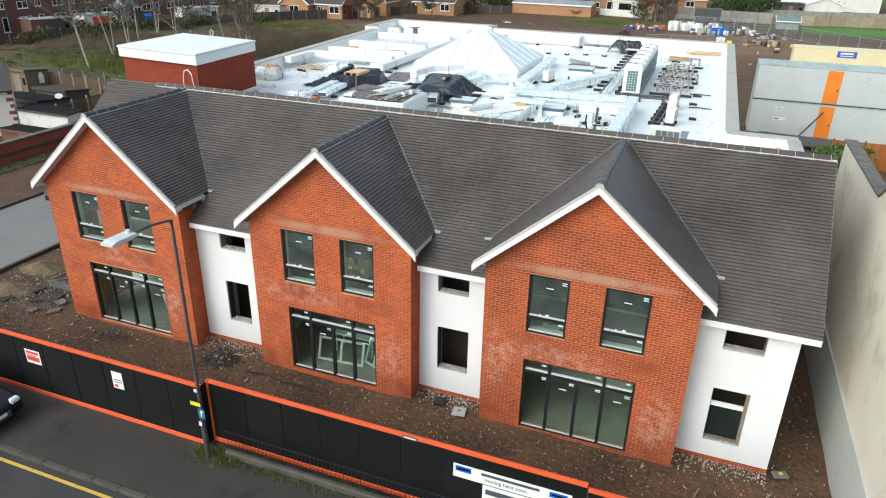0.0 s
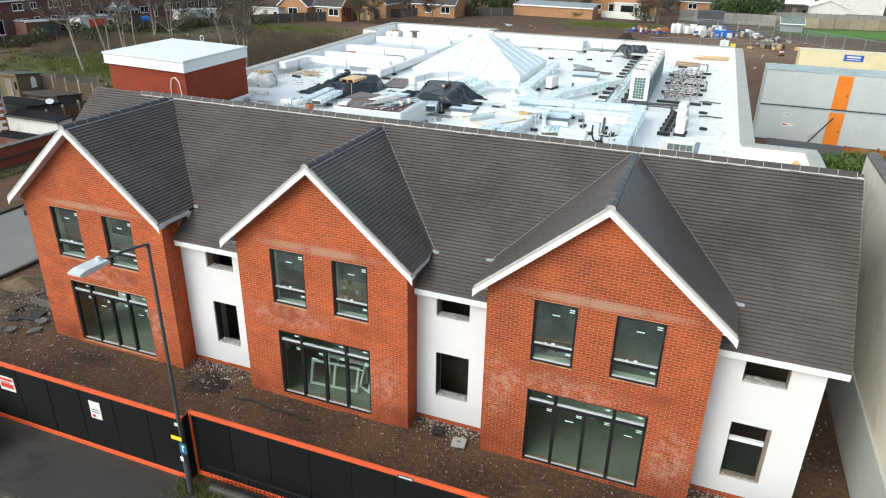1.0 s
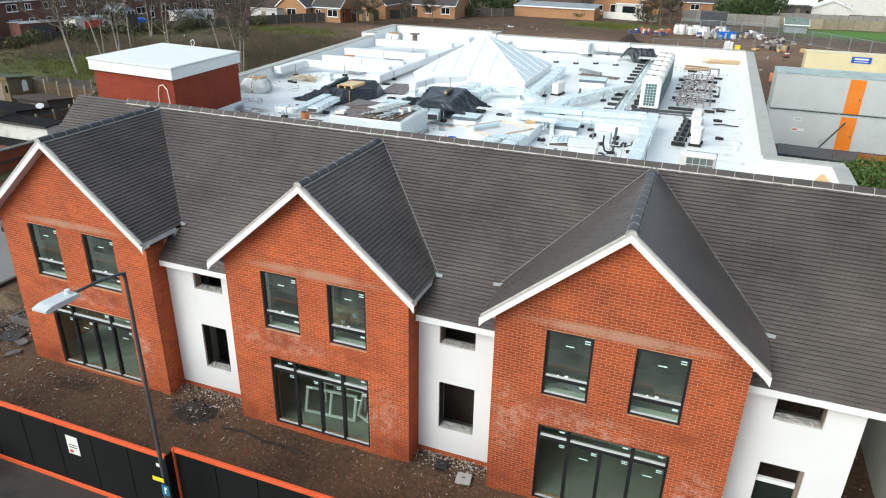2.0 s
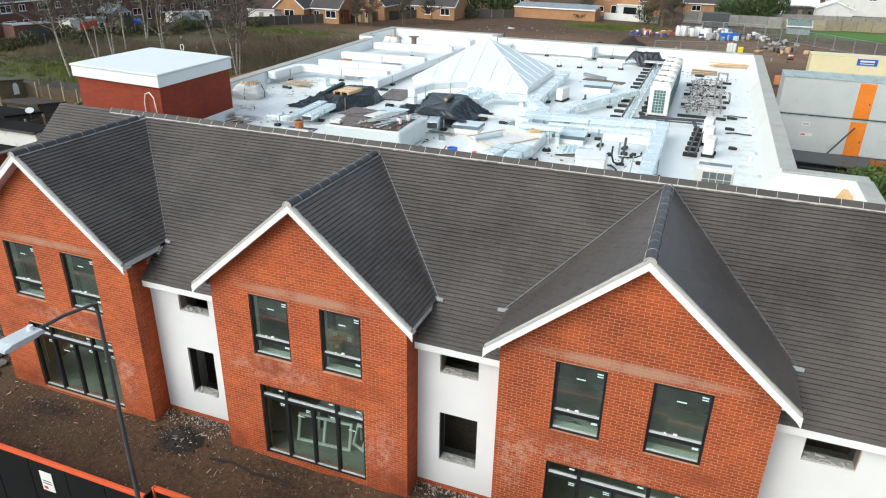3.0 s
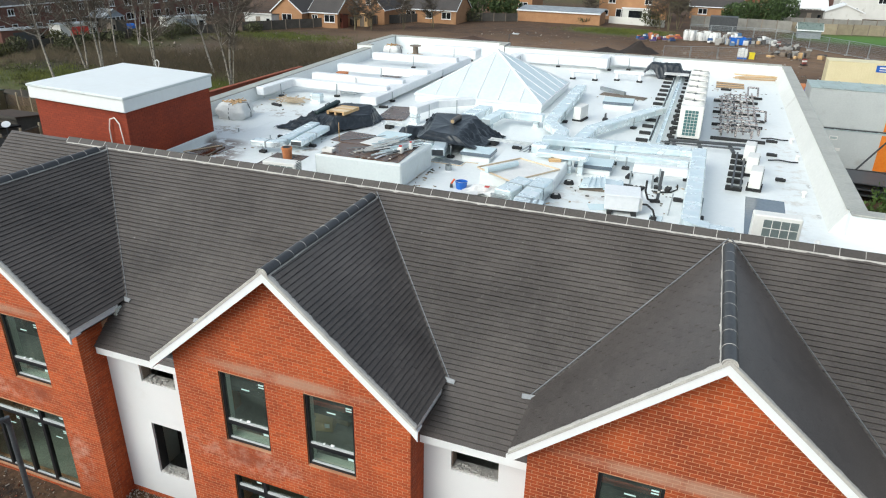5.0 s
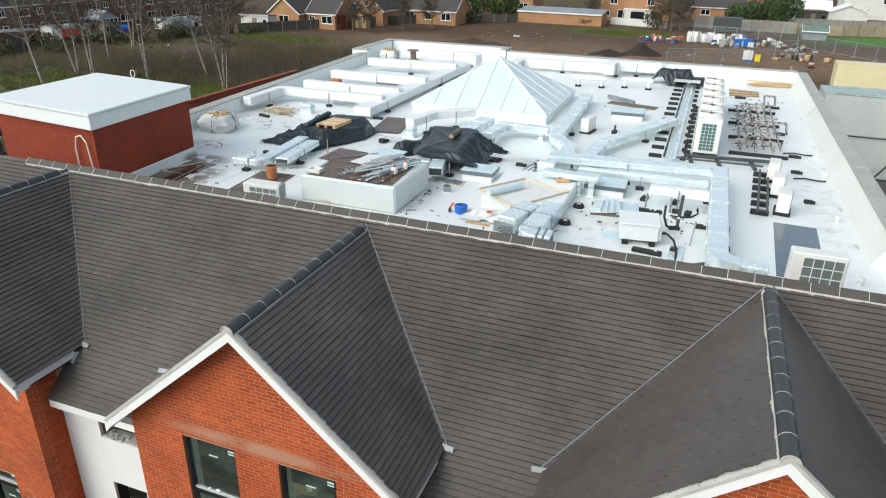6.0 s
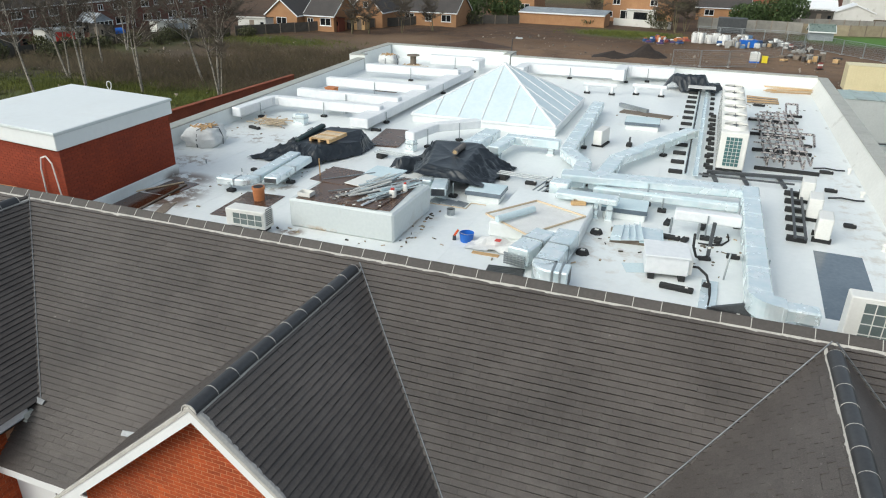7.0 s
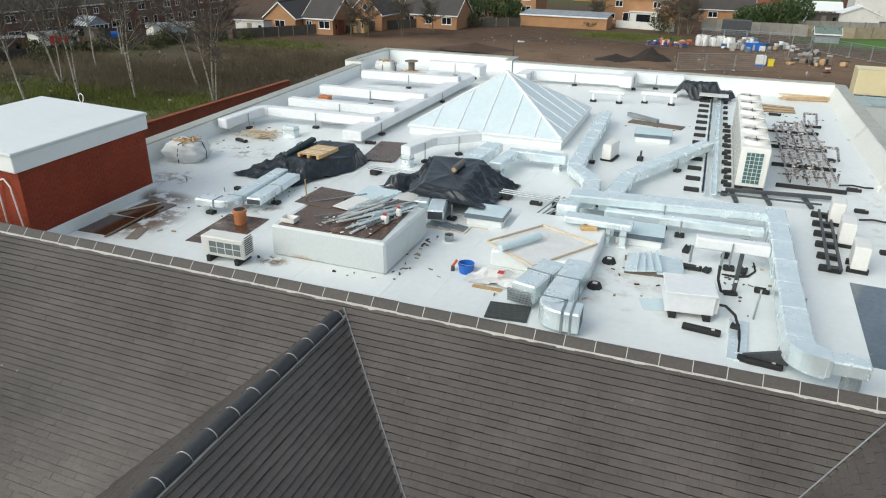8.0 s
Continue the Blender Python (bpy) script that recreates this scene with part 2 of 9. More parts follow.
stain(TILE, (0.5, 0.47, 0.43), [((-5.6, 20.0, 7.6), (1.2, .8, .7)), ((-8.2, 19.9, 7.5), (.5, .7, .6)), ((-3.0, 20.2, 7.7), (.8, .5, .5)), ((-14.2, 17.5, 5.4), (.7, .7, .7)), ((-15.6, 19.0, 6.7), (1.5, 1.2, 1.2)), ((-3.7, 16.5, 5.8), (1.3, 1.3, 1.1)), ((-2.1, 17.6, 7.5), (.8, 1.9, .6))], 9, 0.64, 0.72, 0.7)
FELT = mat("dark_underlay", (0.008, 0.008, 0.008), (0.014, 0.014, 0.014), 0.9, 2, 20, 0)
RIDGE = mat("ridge_tile", (0.060, 0.053, 0.048), (0.085, 0.075, 0.068), 0.55, 1.5, 20, 0.2, rnd=0.12, spec=0.4)
ROLL = mat("half_round_ridge_tile", (0.038, 0.039, 0.042), (0.056, 0.057, 0.06), 0.4, 1.5, 20, 0.15, rnd=0.1, spec=0.45)
BEDDING = mat("ridge_mortar", (0.42, 0.40, 0.37), (0.55, 0.53, 0.49), 0.95, 4, 40, 0.5)
LEAD = mat("lead_flashing", (0.24, 0.25, 0.26), (0.34, 0.355, 0.37), 0.5, 3, 20, 0.1, metal=0.3)
DULL_LEAD = mat("dull_lead", (0.15, 0.155, 0.16), (0.23, 0.24, 0.25), 0.55, 3, 20, 0.1, metal=0.3)
FRAME = mat("dark_frame", (0.012, 0.013, 0.015), (0.02, 0.021, 0.024), 0.4, 2, 40, 0.02)
SILVER = mat("pale_trim", (0.47, 0.49, 0.49), (0.57, 0.59, 0.59), 0.4, 2, 40, 0.02)
GLASS = glass_mat("window_glass", (0.86, 0.93, 0.88))
# upper panes: a pale veil in the colour imitates the sky's haze on them
HAZY_GLASS = glass_mat("hazy_window_glass", (0.86, 0.93, 0.88), haze=0.036)
DARK_GLASS = mat("dark_unlit_glass", (.012, .018, .016), (.02, .027, .024), .1, 1, 10, 0)
STICKER = mat("film_label", (0.55, 0.75, 0.72), (0.65, 0.82, 0.8), 0.5, 2, 30, 0)
PLASTER = mat("plaster", (0.62, 0.65, 0.58), (0.72, 0.74, 0.67), 0.9, 0.8, 20, 0.05)
CONCRETE = mat("concrete", (0.32, 0.31, 0.29), (0.45, 0.44, 0.41), 0.9, 1.5, 25, 0.3, dirt=(0.2, 0.19, 0.17), dirt_scale=1.2, dirt_at=0.55, dirt_soft=0.2)
MUD = mat("bare_earth", (0.050, 0.028, 0.018), (0.10, 0.058, 0.038), 0.9, 0.35, 6, 0.6, dirt=(0.18, 0.14, 0.115), dirt_scale=1.4, dirt_at=0.6, dirt_soft=0.18, bump_dist=0.05)
ASPHALT = mat("asphalt", (0.030, 0.0285, 0.028), (0.052, 0.05, 0.048), 0.75, 0.4, 60, 0.3, dirt=(0.03, 0.029, 0.028), dirt_scale=0.5, dirt_at=0.56, dirt_soft=0.12)
PAVING = mat("pavement_asphalt", (0.028, 0.0255, 0.022), (0.05, 0.045, 0.039), 0.85, 0.5, 40, 0.3, dirt=(0.02, 0.018, 0.017), dirt_scale=0.7, dirt_at=0.55, dirt_soft=0.15)
KERB = mat("kerb_stone", (0.048, 0.042, 0.035), (0.085, 0.076, 0.064), 0.85, 2, 30, 0.3, rnd=0.1)
YELLOW = mat("road_paint", (0.55, 0.36, 0.05), (0.65, 0.45, 0.08), 0.7, 3, 30, 0.1, dirt=(0.16, 0.13, 0.07), dirt_scale=5, dirt_at=0.56, dirt_soft=0.1)
ORANGE = mat("orange_paint", (0.62, 0.085, 0.02), (0.74, 0.115, 0.03), 0.6, 2, 20, 0.05)
BLACKBOARD = mat("black_hoarding", (0.004, 0.0045, 0.005), (0.009, 0.0095, 0.01), 0.8, 1.0, 30, 0.05, rnd=0.1, spec=0.2)
MEMBRANE = mat("roof_membrane", (0.785, 0.815, 0.805), (0.845, 0.87, 0.858), 0.34, 0.35, 8, 0.04, dirt=(0.66, 0.63, 0.56), dirt_scale=0.45, dirt_at=0.64, dirt_soft=0.16)
# brown grit left by puddles, in sharp-edged patches
stain(MEMBRANE, (0.13, 0.065, 0.028), [((-17.75, 24.6, 6.8), (1.1, 1.5, 0.4)), ((-18.5, 26.1, 6.8), (1.2, 0.7, 0.3)), ((-13.3, 23.7, 6.8), (0.5, 0.35, 0.3))], 1.9, 0.42, 0.5, 0.9)
stain(MEMBRANE, (0.22, 0.15, 0.09), [((-19.6, 27.6, 6.8), (1.0, 1.0, 0.3)), ((-15.6, 26.6, 6.8), (0.9, 0.7, 0.3)), ((-17.4, 26.3, 6.8), (0.9, 0.6, 0.3)), ((-20.4, 29.2, 6.8), (0.9, 0.5, 0.3)), ((-19.3, 31.0, 6.8), (1.6, 1.0, 0.3))], 2.6, 0.52, 0.6, 0.75)
stain(MEMBRANE, (0.46, 0.38, 0.28), [((-10.3, 25.2, 6.8), (0.35, 1.3, 0.3)), ((-16.5, 45, 7), (4, 4, 1)), ((0.4, 30, 6.8), (0.7, 9, 0.4)), ((1.4, 37, 7.2), (0.5, 14, 0.7)), ((-9, 48.5, 6.9), (7, 1.2, .3)), ((-5.5, 25.5, 6.8), (3, 2, .2)), ((-20.9, 30.5, 6.8), (0.7, 4, 0.3))], 2.2, 0.5, 0.64, 0.45)
stain(MEMBRANE, (0.16, 0.14, 0.12), [((.85, y, 6.85), (.1, .3, .2)) for y in (26.6, 29.4, 33.6, 36.5, 41.5, 45)], 6, 0.44, 0.56, 0.7)
CLAD = mat("smooth_clad_membrane", (0.60, 0.645, 0.645), (0.67, 0.71, 0.705), 0.4, 0.5, 12, 0.02, dirt=(0.5, 0.5, 0.46), dirt_scale=1.2, dirt_at=0.58, dirt_soft=0.2)
stain(CLAD, (0.42, 0.24, 0.09), [((-12.6, 24.0, 6.8), (1.0, .3, .16)), ((-10.6, 25.2, 6.8), (.3, 1.2, .12))], 4, 0.45, 0.62, 0.8)
UPSTAND = mat("beige_upstand", (0.70, 0.70, 0.66), (0.78, 0.78, 0.74), 0.6, 0.5, 10, 0.1, dirt=(0.44, 0.42, 0.37), dirt_scale=1.1, dirt_at=0.62, dirt_soft=0.16)
COPING = mat("parapet_capping", (0.36, 0.36, 0.32), (0.47, 0.465, 0.42), 0.5, 0.8, 12, 0.1, dirt=(0.33, 0.32, 0.29), dirt_scale=1.2, dirt_at=0.52, dirt_soft=0.2)
FOIL = mat("foil_duct", (0.68, 0.80, 0.83), (0.88, 0.93, 0.935), 0.26, 1.6, 6, 0.16, metal=0.4, bump_dist=0.02)
GALV = mat("galvanised_steel", (0.30, 0.33, 0.345), (0.44, 0.47, 0.48), 0.48, 2, 20, 0.1, metal=0.7)
WHITE_DUCT = mat("white_clad_duct", (0.76, 0.78, 0.79), (0.84, 0.85, 0.86), 0.45, 1, 8, 0.15, bump_dist=0.02)
SKY_GLASS = mat("skylight_polycarbonate", (0.62, 0.73, 0.765), (0.70, 0.79, 0.815), 0.14, 0.8, 6, 0.02)
WHITE_METAL = mat("white_painted_metal", (0.74, 0.73, 0.69), (0.80, 0.79, 0.75), 0.4, 1.5, 20, 0.03, dirt=(0.6, 0.57, 0.5), dirt_scale=2.5, dirt_at=0.62, dirt_soft=0.2)
RUBBER = mat("black_rubber", (0.012, 0.012, 0.012), (0.025, 0.025, 0.025), 0.7, 3, 40, 0.2)
TARP = mat("black_tarpaulin", (0.014, 0.018, 0.023), (0.036, 0.044, 0.053), 0.33, 1.5, 7, 0.35, bump_dist=0.02, spec=0.45)
CARDBOARD = mat("cardboard", (0.42, 0.29, 0.15), (0.52, 0.38, 0.21), 0.85, 2, 20, 0.05, rnd=0.1)
TOWER_CAP = mat("tower_cap_membrane", (0.78, 0.81, 0.81), (0.82, 0.85, 0.85), 0.4, 0.6, 6, 0.0, dirt=(0.74, 0.75, 0.74), dirt_scale=0.7, dirt_at=0.55, dirt_soft=0.3)
WET_PLY = mat("wet_brown_plywood", (0.060, 0.023, 0.010), (0.115, 0.048, 0.022), 0.13, 1.6, 20, 0.03, dirt=(0.2, 0.11, 0.06), dirt_scale=2.5, dirt_at=0.6, dirt_soft=0.1)
PLY = mat("brown_film_plywood", (0.075, 0.042, 0.028), (0.13, 0.076, 0.05), 0.27, 1.2, 20, 0.08, dirt=(0.22, 0.15, 0.1), dirt_scale=2, dirt_at=0.6, dirt_soft=0.15)
TIMBER = mat("new_timber", (0.50, 0.31, 0.14), (0.64, 0.43, 0.22), 0.7, 3, 30, 0.15, rnd=0.12, island=0.12)
PALE_TIMBER = mat("pale_timber", (0.58, 0.45, 0.30), (0.70, 0.58, 0.42), 0.7, 3, 30, 0.15, rnd=0.1)
WEATHERED = mat("weathered_timber", (0.16, 0.13, 0.1), (0.27, 0.22, 0.175), 0.9, 2, 25, 0.3, rnd=0.18, island=0.18)
GRILLE = mat("condenser_coil", (0.05, 0.13, 0.13), (0.09, 0.2, 0.2), 0.5, 4, 60, 0.2, metal=0.3)
DARK_GRILLE = mat("dark_coil", (0.08, 0.09, 0.09), (0.13, 0.14, 0.14), 0.5, 4, 60, 0.2, metal=0.3)
PALE_COIL = mat("pale_coil", (0.15, 0.19, 0.185), (0.23, 0.275, 0.27), 0.5, 4, 60, 0.2, metal=0.3)
WEATHERED_STONE = mat("weathered_coping", (0.09, 0.085, 0.078), (0.17, 0.16, 0.145), 0.9, 2, 20, 0.4, dirt=(0.28, 0.26, 0.22), dirt_scale=4, dirt_at=0.6, dirt_soft=0.1)
RED_CEDAR = mat("orange_stained_boards", (0.30, 0.095, 0.018), (0.44, 0.15, 0.03), 0.75, 2, 25, 0.2, rnd=0.15)
GARDEN_BRICK = mat("garden_wall_brick", (0.20, 0.052, 0.026), (0.31, 0.088, 0.045), 0.9, 0.9, 12, 0.3, dirt=(0.12, 0.06, 0.04), dirt_scale=1.1, dirt_at=0.56, dirt_soft=0.2)
TERRACOTTA = mat("terracotta", (0.45, 0.16, 0.06), (0.58, 0.23, 0.09), 0.75, 3, 30, 0.2)
BLUE = mat("blue_plastic", (0.015, 0.12, 0.5), (0.02, 0.16, 0.6), 0.4, 3, 30, 0.02)
SLATE_PATCH = mat("dark_membrane", (0.11, 0.14, 0.17), (0.15, 0.185, 0.22), 0.2, 0.8, 12, 0.05, dirt=(0.25, 0.27, 0.29), dirt_scale=3, dirt_at=0.66, dirt_soft=0.08)
INSULATION = mat("pale_blue_board", (0.54, 0.67, 0.71), (0.65, 0.76, 0.79), 0.5, 2, 20, 0.1)
RED = mat("red_paint", (0.55, 0.04, 0.03), (0.65, 0.07, 0.05), 0.5, 3, 30, 0.05)
WHITE_SHEET = mat("white_woven_sack", (0.68, 0.68, 0.66), (0.8, 0.8, 0.78), 0.7, 4, 40, 0.3, bump_dist=0.02)
STEEL_DARK = mat("dark_painted_steel", (0.045, 0.05, 0.055), (0.08, 0.085, 0.09), 0.5, 3, 30, 0.1)
GREEN_LEAF = mat("evergreen_leaf", (0.028, 0.055, 0.014), (0.08, 0.12, 0.035), 0.6, 1.5, 12, 0, island=0.35)
FRESH_LEAF = mat("fresh_green_leaf", (0.05, 0.10, 0.015), (0.13, 0.21, 0.045), 0.6, 1.5, 12, 0, island=0.35)
OLIVE_LEAF = mat("olive_leaf", (0.05, 0.055, 0.02), (0.1, 0.1, 0.045), 0.7, 1.5, 12, 0, island=0.35)
BRAMBLE = mat("bramble_twig", (0.038, 0.041, 0.014), (0.088, 0.086, 0.03), 0.9, 0.3, 8, 0, island=0.35)
GRASS = mat("rough_grass", (0.07, 0.088, 0.014), (0.155, 0.165, 0.034), 0.9, 0.3, 8, 0, island=0.35)
BARK = mat("birch_bark", (0.24, 0.215, 0.18), (0.42, 0.385, 0.33), 0.85, 4, 20, 0.3, dirt=(0.05, 0.045, 0.04), dirt_scale=5, dirt_at=0.55, dirt_soft=0.06)
TWIG = mat("twig", (0.08, 0.065, 0.05), (0.15, 0.125, 0.1), 0.9, 3, 20, 0)
OLD_BRICK = mat("old_red_brick", (0.12, 0.055, 0.042), (0.18, 0.085, 0.065), 0.9, 0.8, 9, 0.3)
OCHRE_BRICK = mat("ochre_brick", (0.34, 0.175, 0.085), (0.44, 0.245, 0.125), 0.9, 0.8, 9, 0.3)
RED_WALL = mat("red_wall_brick", (0.17, 0.05, 0.03), (0.24, 0.075, 0.045), 0.9, 0.8, 9, 0.3)
OLD_TILE = mat("old_roof_tile", (0.05, 0.045, 0.042), (0.08, 0.07, 0.065), 0.8, 0.8, 6, 0.3)
GREY_SHEET = mat("fibre_cement_sheet", (0.2, 0.22, 0.24), (0.33, 0.36, 0.38), 0.7, 0.8, 6, 0.2, island=0.2)
PEBBLE = mat("pebbledash", (0.63, 0.585, 0.485), (0.74, 0.695, 0.585), 0.95, 0.35, 45, 0.7, dirt=(0.36, 0.32, 0.25), dirt_scale=0.5, dirt_at=0.55, dirt_soft=0.25)
CABIN_GREY = mat("cabin_grey", (0.50, 0.53, 0.52), (0.57, 0.60, 0.585), 0.5, 0.7, 10, 0.05, dirt=(0.42, 0.43, 0.41), dirt_scale=1, dirt_at=0.6, dirt_soft=0.2)
CABIN_ROOF = mat("cabin_roof", (0.34, 0.42, 0.41), (0.45, 0.53, 0.52), 0.6, 0.8, 8, 0.1, dirt=(0.25, 0.28, 0.26), dirt_scale=1, dirt_at=0.52, dirt_soft=0.2)
CABIN_ORANGE = mat("cabin_orange", (0.78, 0.2, 0.015), (0.86, 0.26, 0.03), 0.45, 1, 10, 0.03)
CREAM = mat("cream_paint", (0.70, 0.62, 0.38), (0.78, 0.70, 0.46), 0.5, 0.8, 10, 0.05)
CAR_PAINT = mat("black_car_paint", (0.006, 0.007, 0.01), (0.012, 0.013, 0.018), 0.18, 1, 10, 0)
CAR_GLASS = mat("dark_car_glass", (0.01, 0.012, 0.014), (0.015, 0.018, 0.02), 0.08, 1, 10, 0)
LAMP_GLASS = mat("lamp_lens", (0.6, 0.64, 0.66), (0.75, 0.78, 0.8), 0.2, 3, 30, 0)

# ---- ground ----
def wob(x, y, s, seed=0.0):
    return noise.noise(Vector((x * s + seed, y * s - seed, seed)))


def ground_z(x, y):
    if y < 12.25:
        return -0.55
    z = min(1.0, max(0.0, (y - 12.55) / 0.8)) * 0.5 - 0.5
    if 12.6 < y < 130 and -110 < x < 30:
        inside = -23.2 < x < 3.6 and 16.6 < y < 51
        if not inside:
            z += 0.06 * wob(x, y, 0.9) + 0.035 * wob(x, y, 3.1, 3)
            if y > 52:
                z += 0.16 * wob(x, y, 0.25, 7)
            mask = min(1, max(0, (y - 72) / 8)) * min(1, max(0, (122 - y) / 8)) * min(1, max(0, (x + 52) / 8)) * min(1, max(0, (-3 - x) / 5))
            z += mask * (0.45 * wob(x, y, 0.11, 11) + 0.22 * wob(x, y * 1.8, 0.3, 17))
    return z - 0.02


def lines(spans):
    out = []
    for a, b, n in spans:
        out += list(np.linspace(a, b, n, endpoint=False))
    return out + [spans[-1][1]]


gx = lines([(-1500, -140, 8), (-140, -60, 60), (-60, -24, 50), (-24, 6, 150), (6, 40, 40), (40, 1500, 8)])
gy = lines([(-1500, -20, 8), (-20, 12.2, 6), (12.2, 13.6, 10), (13.6, 19, 36), (19, 52, 40), (52, 150, 110), (150, 1500, 8)])
g = Geo()
g.v = [(x, y, ground_z(x, y)) for y in gy for x in gx]
w_ = len(gx)
g.f = [(j * w_ + i, j * w_ + i + 1, (j + 1) * w_ + i + 1, (j + 1) * w_ + i) for j in range(len(gy) - 1) for i in range(w_ - 1)]
g.m = [0] * len(g.f)
GROUND = mat("site_ground", (0.042, 0.022, 0.0105), (0.128, 0.070, 0.035), 0.92, 0.55, 7, 1.0, dirt=(0.032, 0.019, 0.012), dirt_scale=0.8, dirt_at=0.62, dirt_soft=0.18, bump_dist=0.06)
stain(GROUND, (0.075, 0.092, 0.02), [((-58, 60, 0), (34, 20, 9)), ((-64, 96, 0), (14, 7, 9)), ((-18, 131, 0), (12, 7, 9)), ((-80, 84, 0), (14, 24, 9)), ((-48, 46, 0), (16, 14, 9))], 0.16, 0.3, 0.5, 0.9)
stain(GROUND, (0.06, 0.15, 0.025), [((24, 138, 0), (20, 8, 9)), ((-80, 300, 0), (900, 130, 60))], 0.1, 0.1, 0.4, 0.9)
stain(GROUND, (0.028, 0.021, 0.016), [((-60, 78, 0), (22, 10, 9)), ((-45, 84, 0), (14, 14, 9)), ((-30, 95, 0), (10, 8, 9)), ((-14, 110, 0), (12, 6, 9))], 0.22, 0.4, 0.6, 0.7)
stain(GROUND, (0.13, 0.11, 0.09), [((-24, 17, 0), (5, 3.5, 3)), ((-30, 22, 0), (7, 5, 3))], 1.6, 0.5, 0.66, 0.6)
stain(GROUND, (0.05, 0.055, 0.02), [((-17, 14.3, 0), (3.5, 1.2, 2)), ((-8, 13.4, 0), (3, .8, 2))], 1.2, 0.5, 0.7, 0.6)
stain(GROUND, (0.20, 0.122, 0.07), [((-22, 98, 0), (34, 26, 9)), ((6, 112, 0), (22, 20, 9)), ((-46, 104, 0), (16, 14, 9))], 0.18, 0.1, 0.4, 0.95)
stain(GROUND, (0.075, 0.048, 0.032), [((-22, 98, 0), (34, 26, 9)), ((6, 112, 0), (22, 20, 9))], 0.28, 0.46, 0.62, 0.6)
# near-black ground patches; the first paints the dark of a hole by the wall
stain(GROUND, (0.012, 0.008, 0.006), [((-13.9, 15.7, 0), (.8, .6, 1)), ((-5.9, 16.3, 0), (.4, .3, 1)), ((-18.5, 15.4, 0), (1.6, .5, 1)), ((-1, 13.6, 0), (1.5, .6, 1))], 3, 0.4, 0.55, 0.85)
stain(GROUND, (0.095, 0.068, 0.04), [((-52, 84, 0), (36, 32, 9)), ((-30, 70, 0), (22, 20, 9))], 0.2, 0.28, 0.52, 0.85)
stain(GROUND, (0.036, 0.028, 0.016), [((-66, 73, 0), (20, 10, 9)), ((-55, 78, 0), (14, 8, 9)), ((-72, 66, 0), (9, 8, 9)), ((-37, 106, 0), (8, 5, 9))], 0.3, 0.3, 0.5, 0.85)
stain(GROUND, (0.085, 0.125, 0.018), [((-57, 61, 0), (17, 6.5, 9)), ((-50, 63, 0), (9, 6, 9)), ((-64, 99, 0), (9, 4, 9)), ((-18, 134, 0), (12, 6, 9))], 0.3, 0.3, 0.46, 0.9)
stain(GROUND, (0.085, 0.2, 0.03), [((26, 142, 0), (22, 9, 9))], 0.1, 0.1, 0.3, 0.9)
ground = tagged(part("ground", g, GROUND, smooth=True), "brown churned bare earth with stones and rough grass patches", "ground", kind="structure")

g = Geo()
g.box(-60, 40, 9.95, 12.24, -0.6, -0.36)
tagged(part("pavement", g, PAVING), "worn dark asphalt pavement beside the hoarding", "pavement", kind="structure")
g = Geo()
g.box(-120, 80, 2.0, 9.8, -0.6, -0.47)
road = tagged(part("road", g, ASPHALT), "grey asphalt road with patches", "road", kind="structure")
g = Geo()
g.box(-60, 40, 9.5, 9.6, -0.475, -0.465)
tagged(part("road_line", g, YELLOW), "worn single yellow line painted along the road edge", "road line", kind="structure")
kerb = tagged(new("kerb"), "grey concrete kerb stones along the pavement", "kerb", kind="structure")
g = Geo()
g.cbox(-0.455, 0.455, 9.8, 9.95, -0.6, -0.35, 0.015)
me = g.mesh("kerb_stone", KERB)
for i in range(60):
    o = new("kerb_stone", me)
    o.parent, o.location = kerb, (-40 + i * 0.92, 0, 0)

# ---- the new building: walls ----
F, W = 16.07, 16.75
GABLES = [(-20.97, -15.2), (-12.42, -6.85), (-4.57, 1.17)]
RECESS = [(-15.2, -12.42), (-6.85, -4.57), (1.17, 3.68)]
WZ0, WZ1 = 3.4, 5.22
# each gable roof: ridge x, ridge height, half width, pitch
GROOF = [(-18.1, 8.12, 3.1, 0.86), (-9.64, 8.0, 3.03, 0.86), (-1.69, 8.08, 3.14, 0.845)]
OPEN = []
for gi, (a, b) in enumerate(GABLES):
    c = (a + b) / 2
    s = 0.03 if gi == 2 else 0
    left = c - 1.6 if gi == 2 else c - 1.63
    door = (left + 0.02, left + 3.17, 0.1, 2.48)
    if gi == 2:
        door = (-3.3, -0.12, 0.05, 2.48)
        wins = [(-3.31, -2.19), (-1.24, -0.05)]
    elif gi == 1:
        door = (-11.2, -8.06, 0.12, 2.48)
        wins = [(-11.26, -10.12), (-9.2, -8.07)]
    else:
        door = (-19.65, -16.34, 0.1, 2.5)
        wins = [(-19.85, -18.66), (-17.63, -16.43)]
    OPEN.append([door, (wins[0][0], wins[0][1], WZ0 - s, WZ1), (wins[1][0], wins[1][1], WZ0 - s, WZ1)])


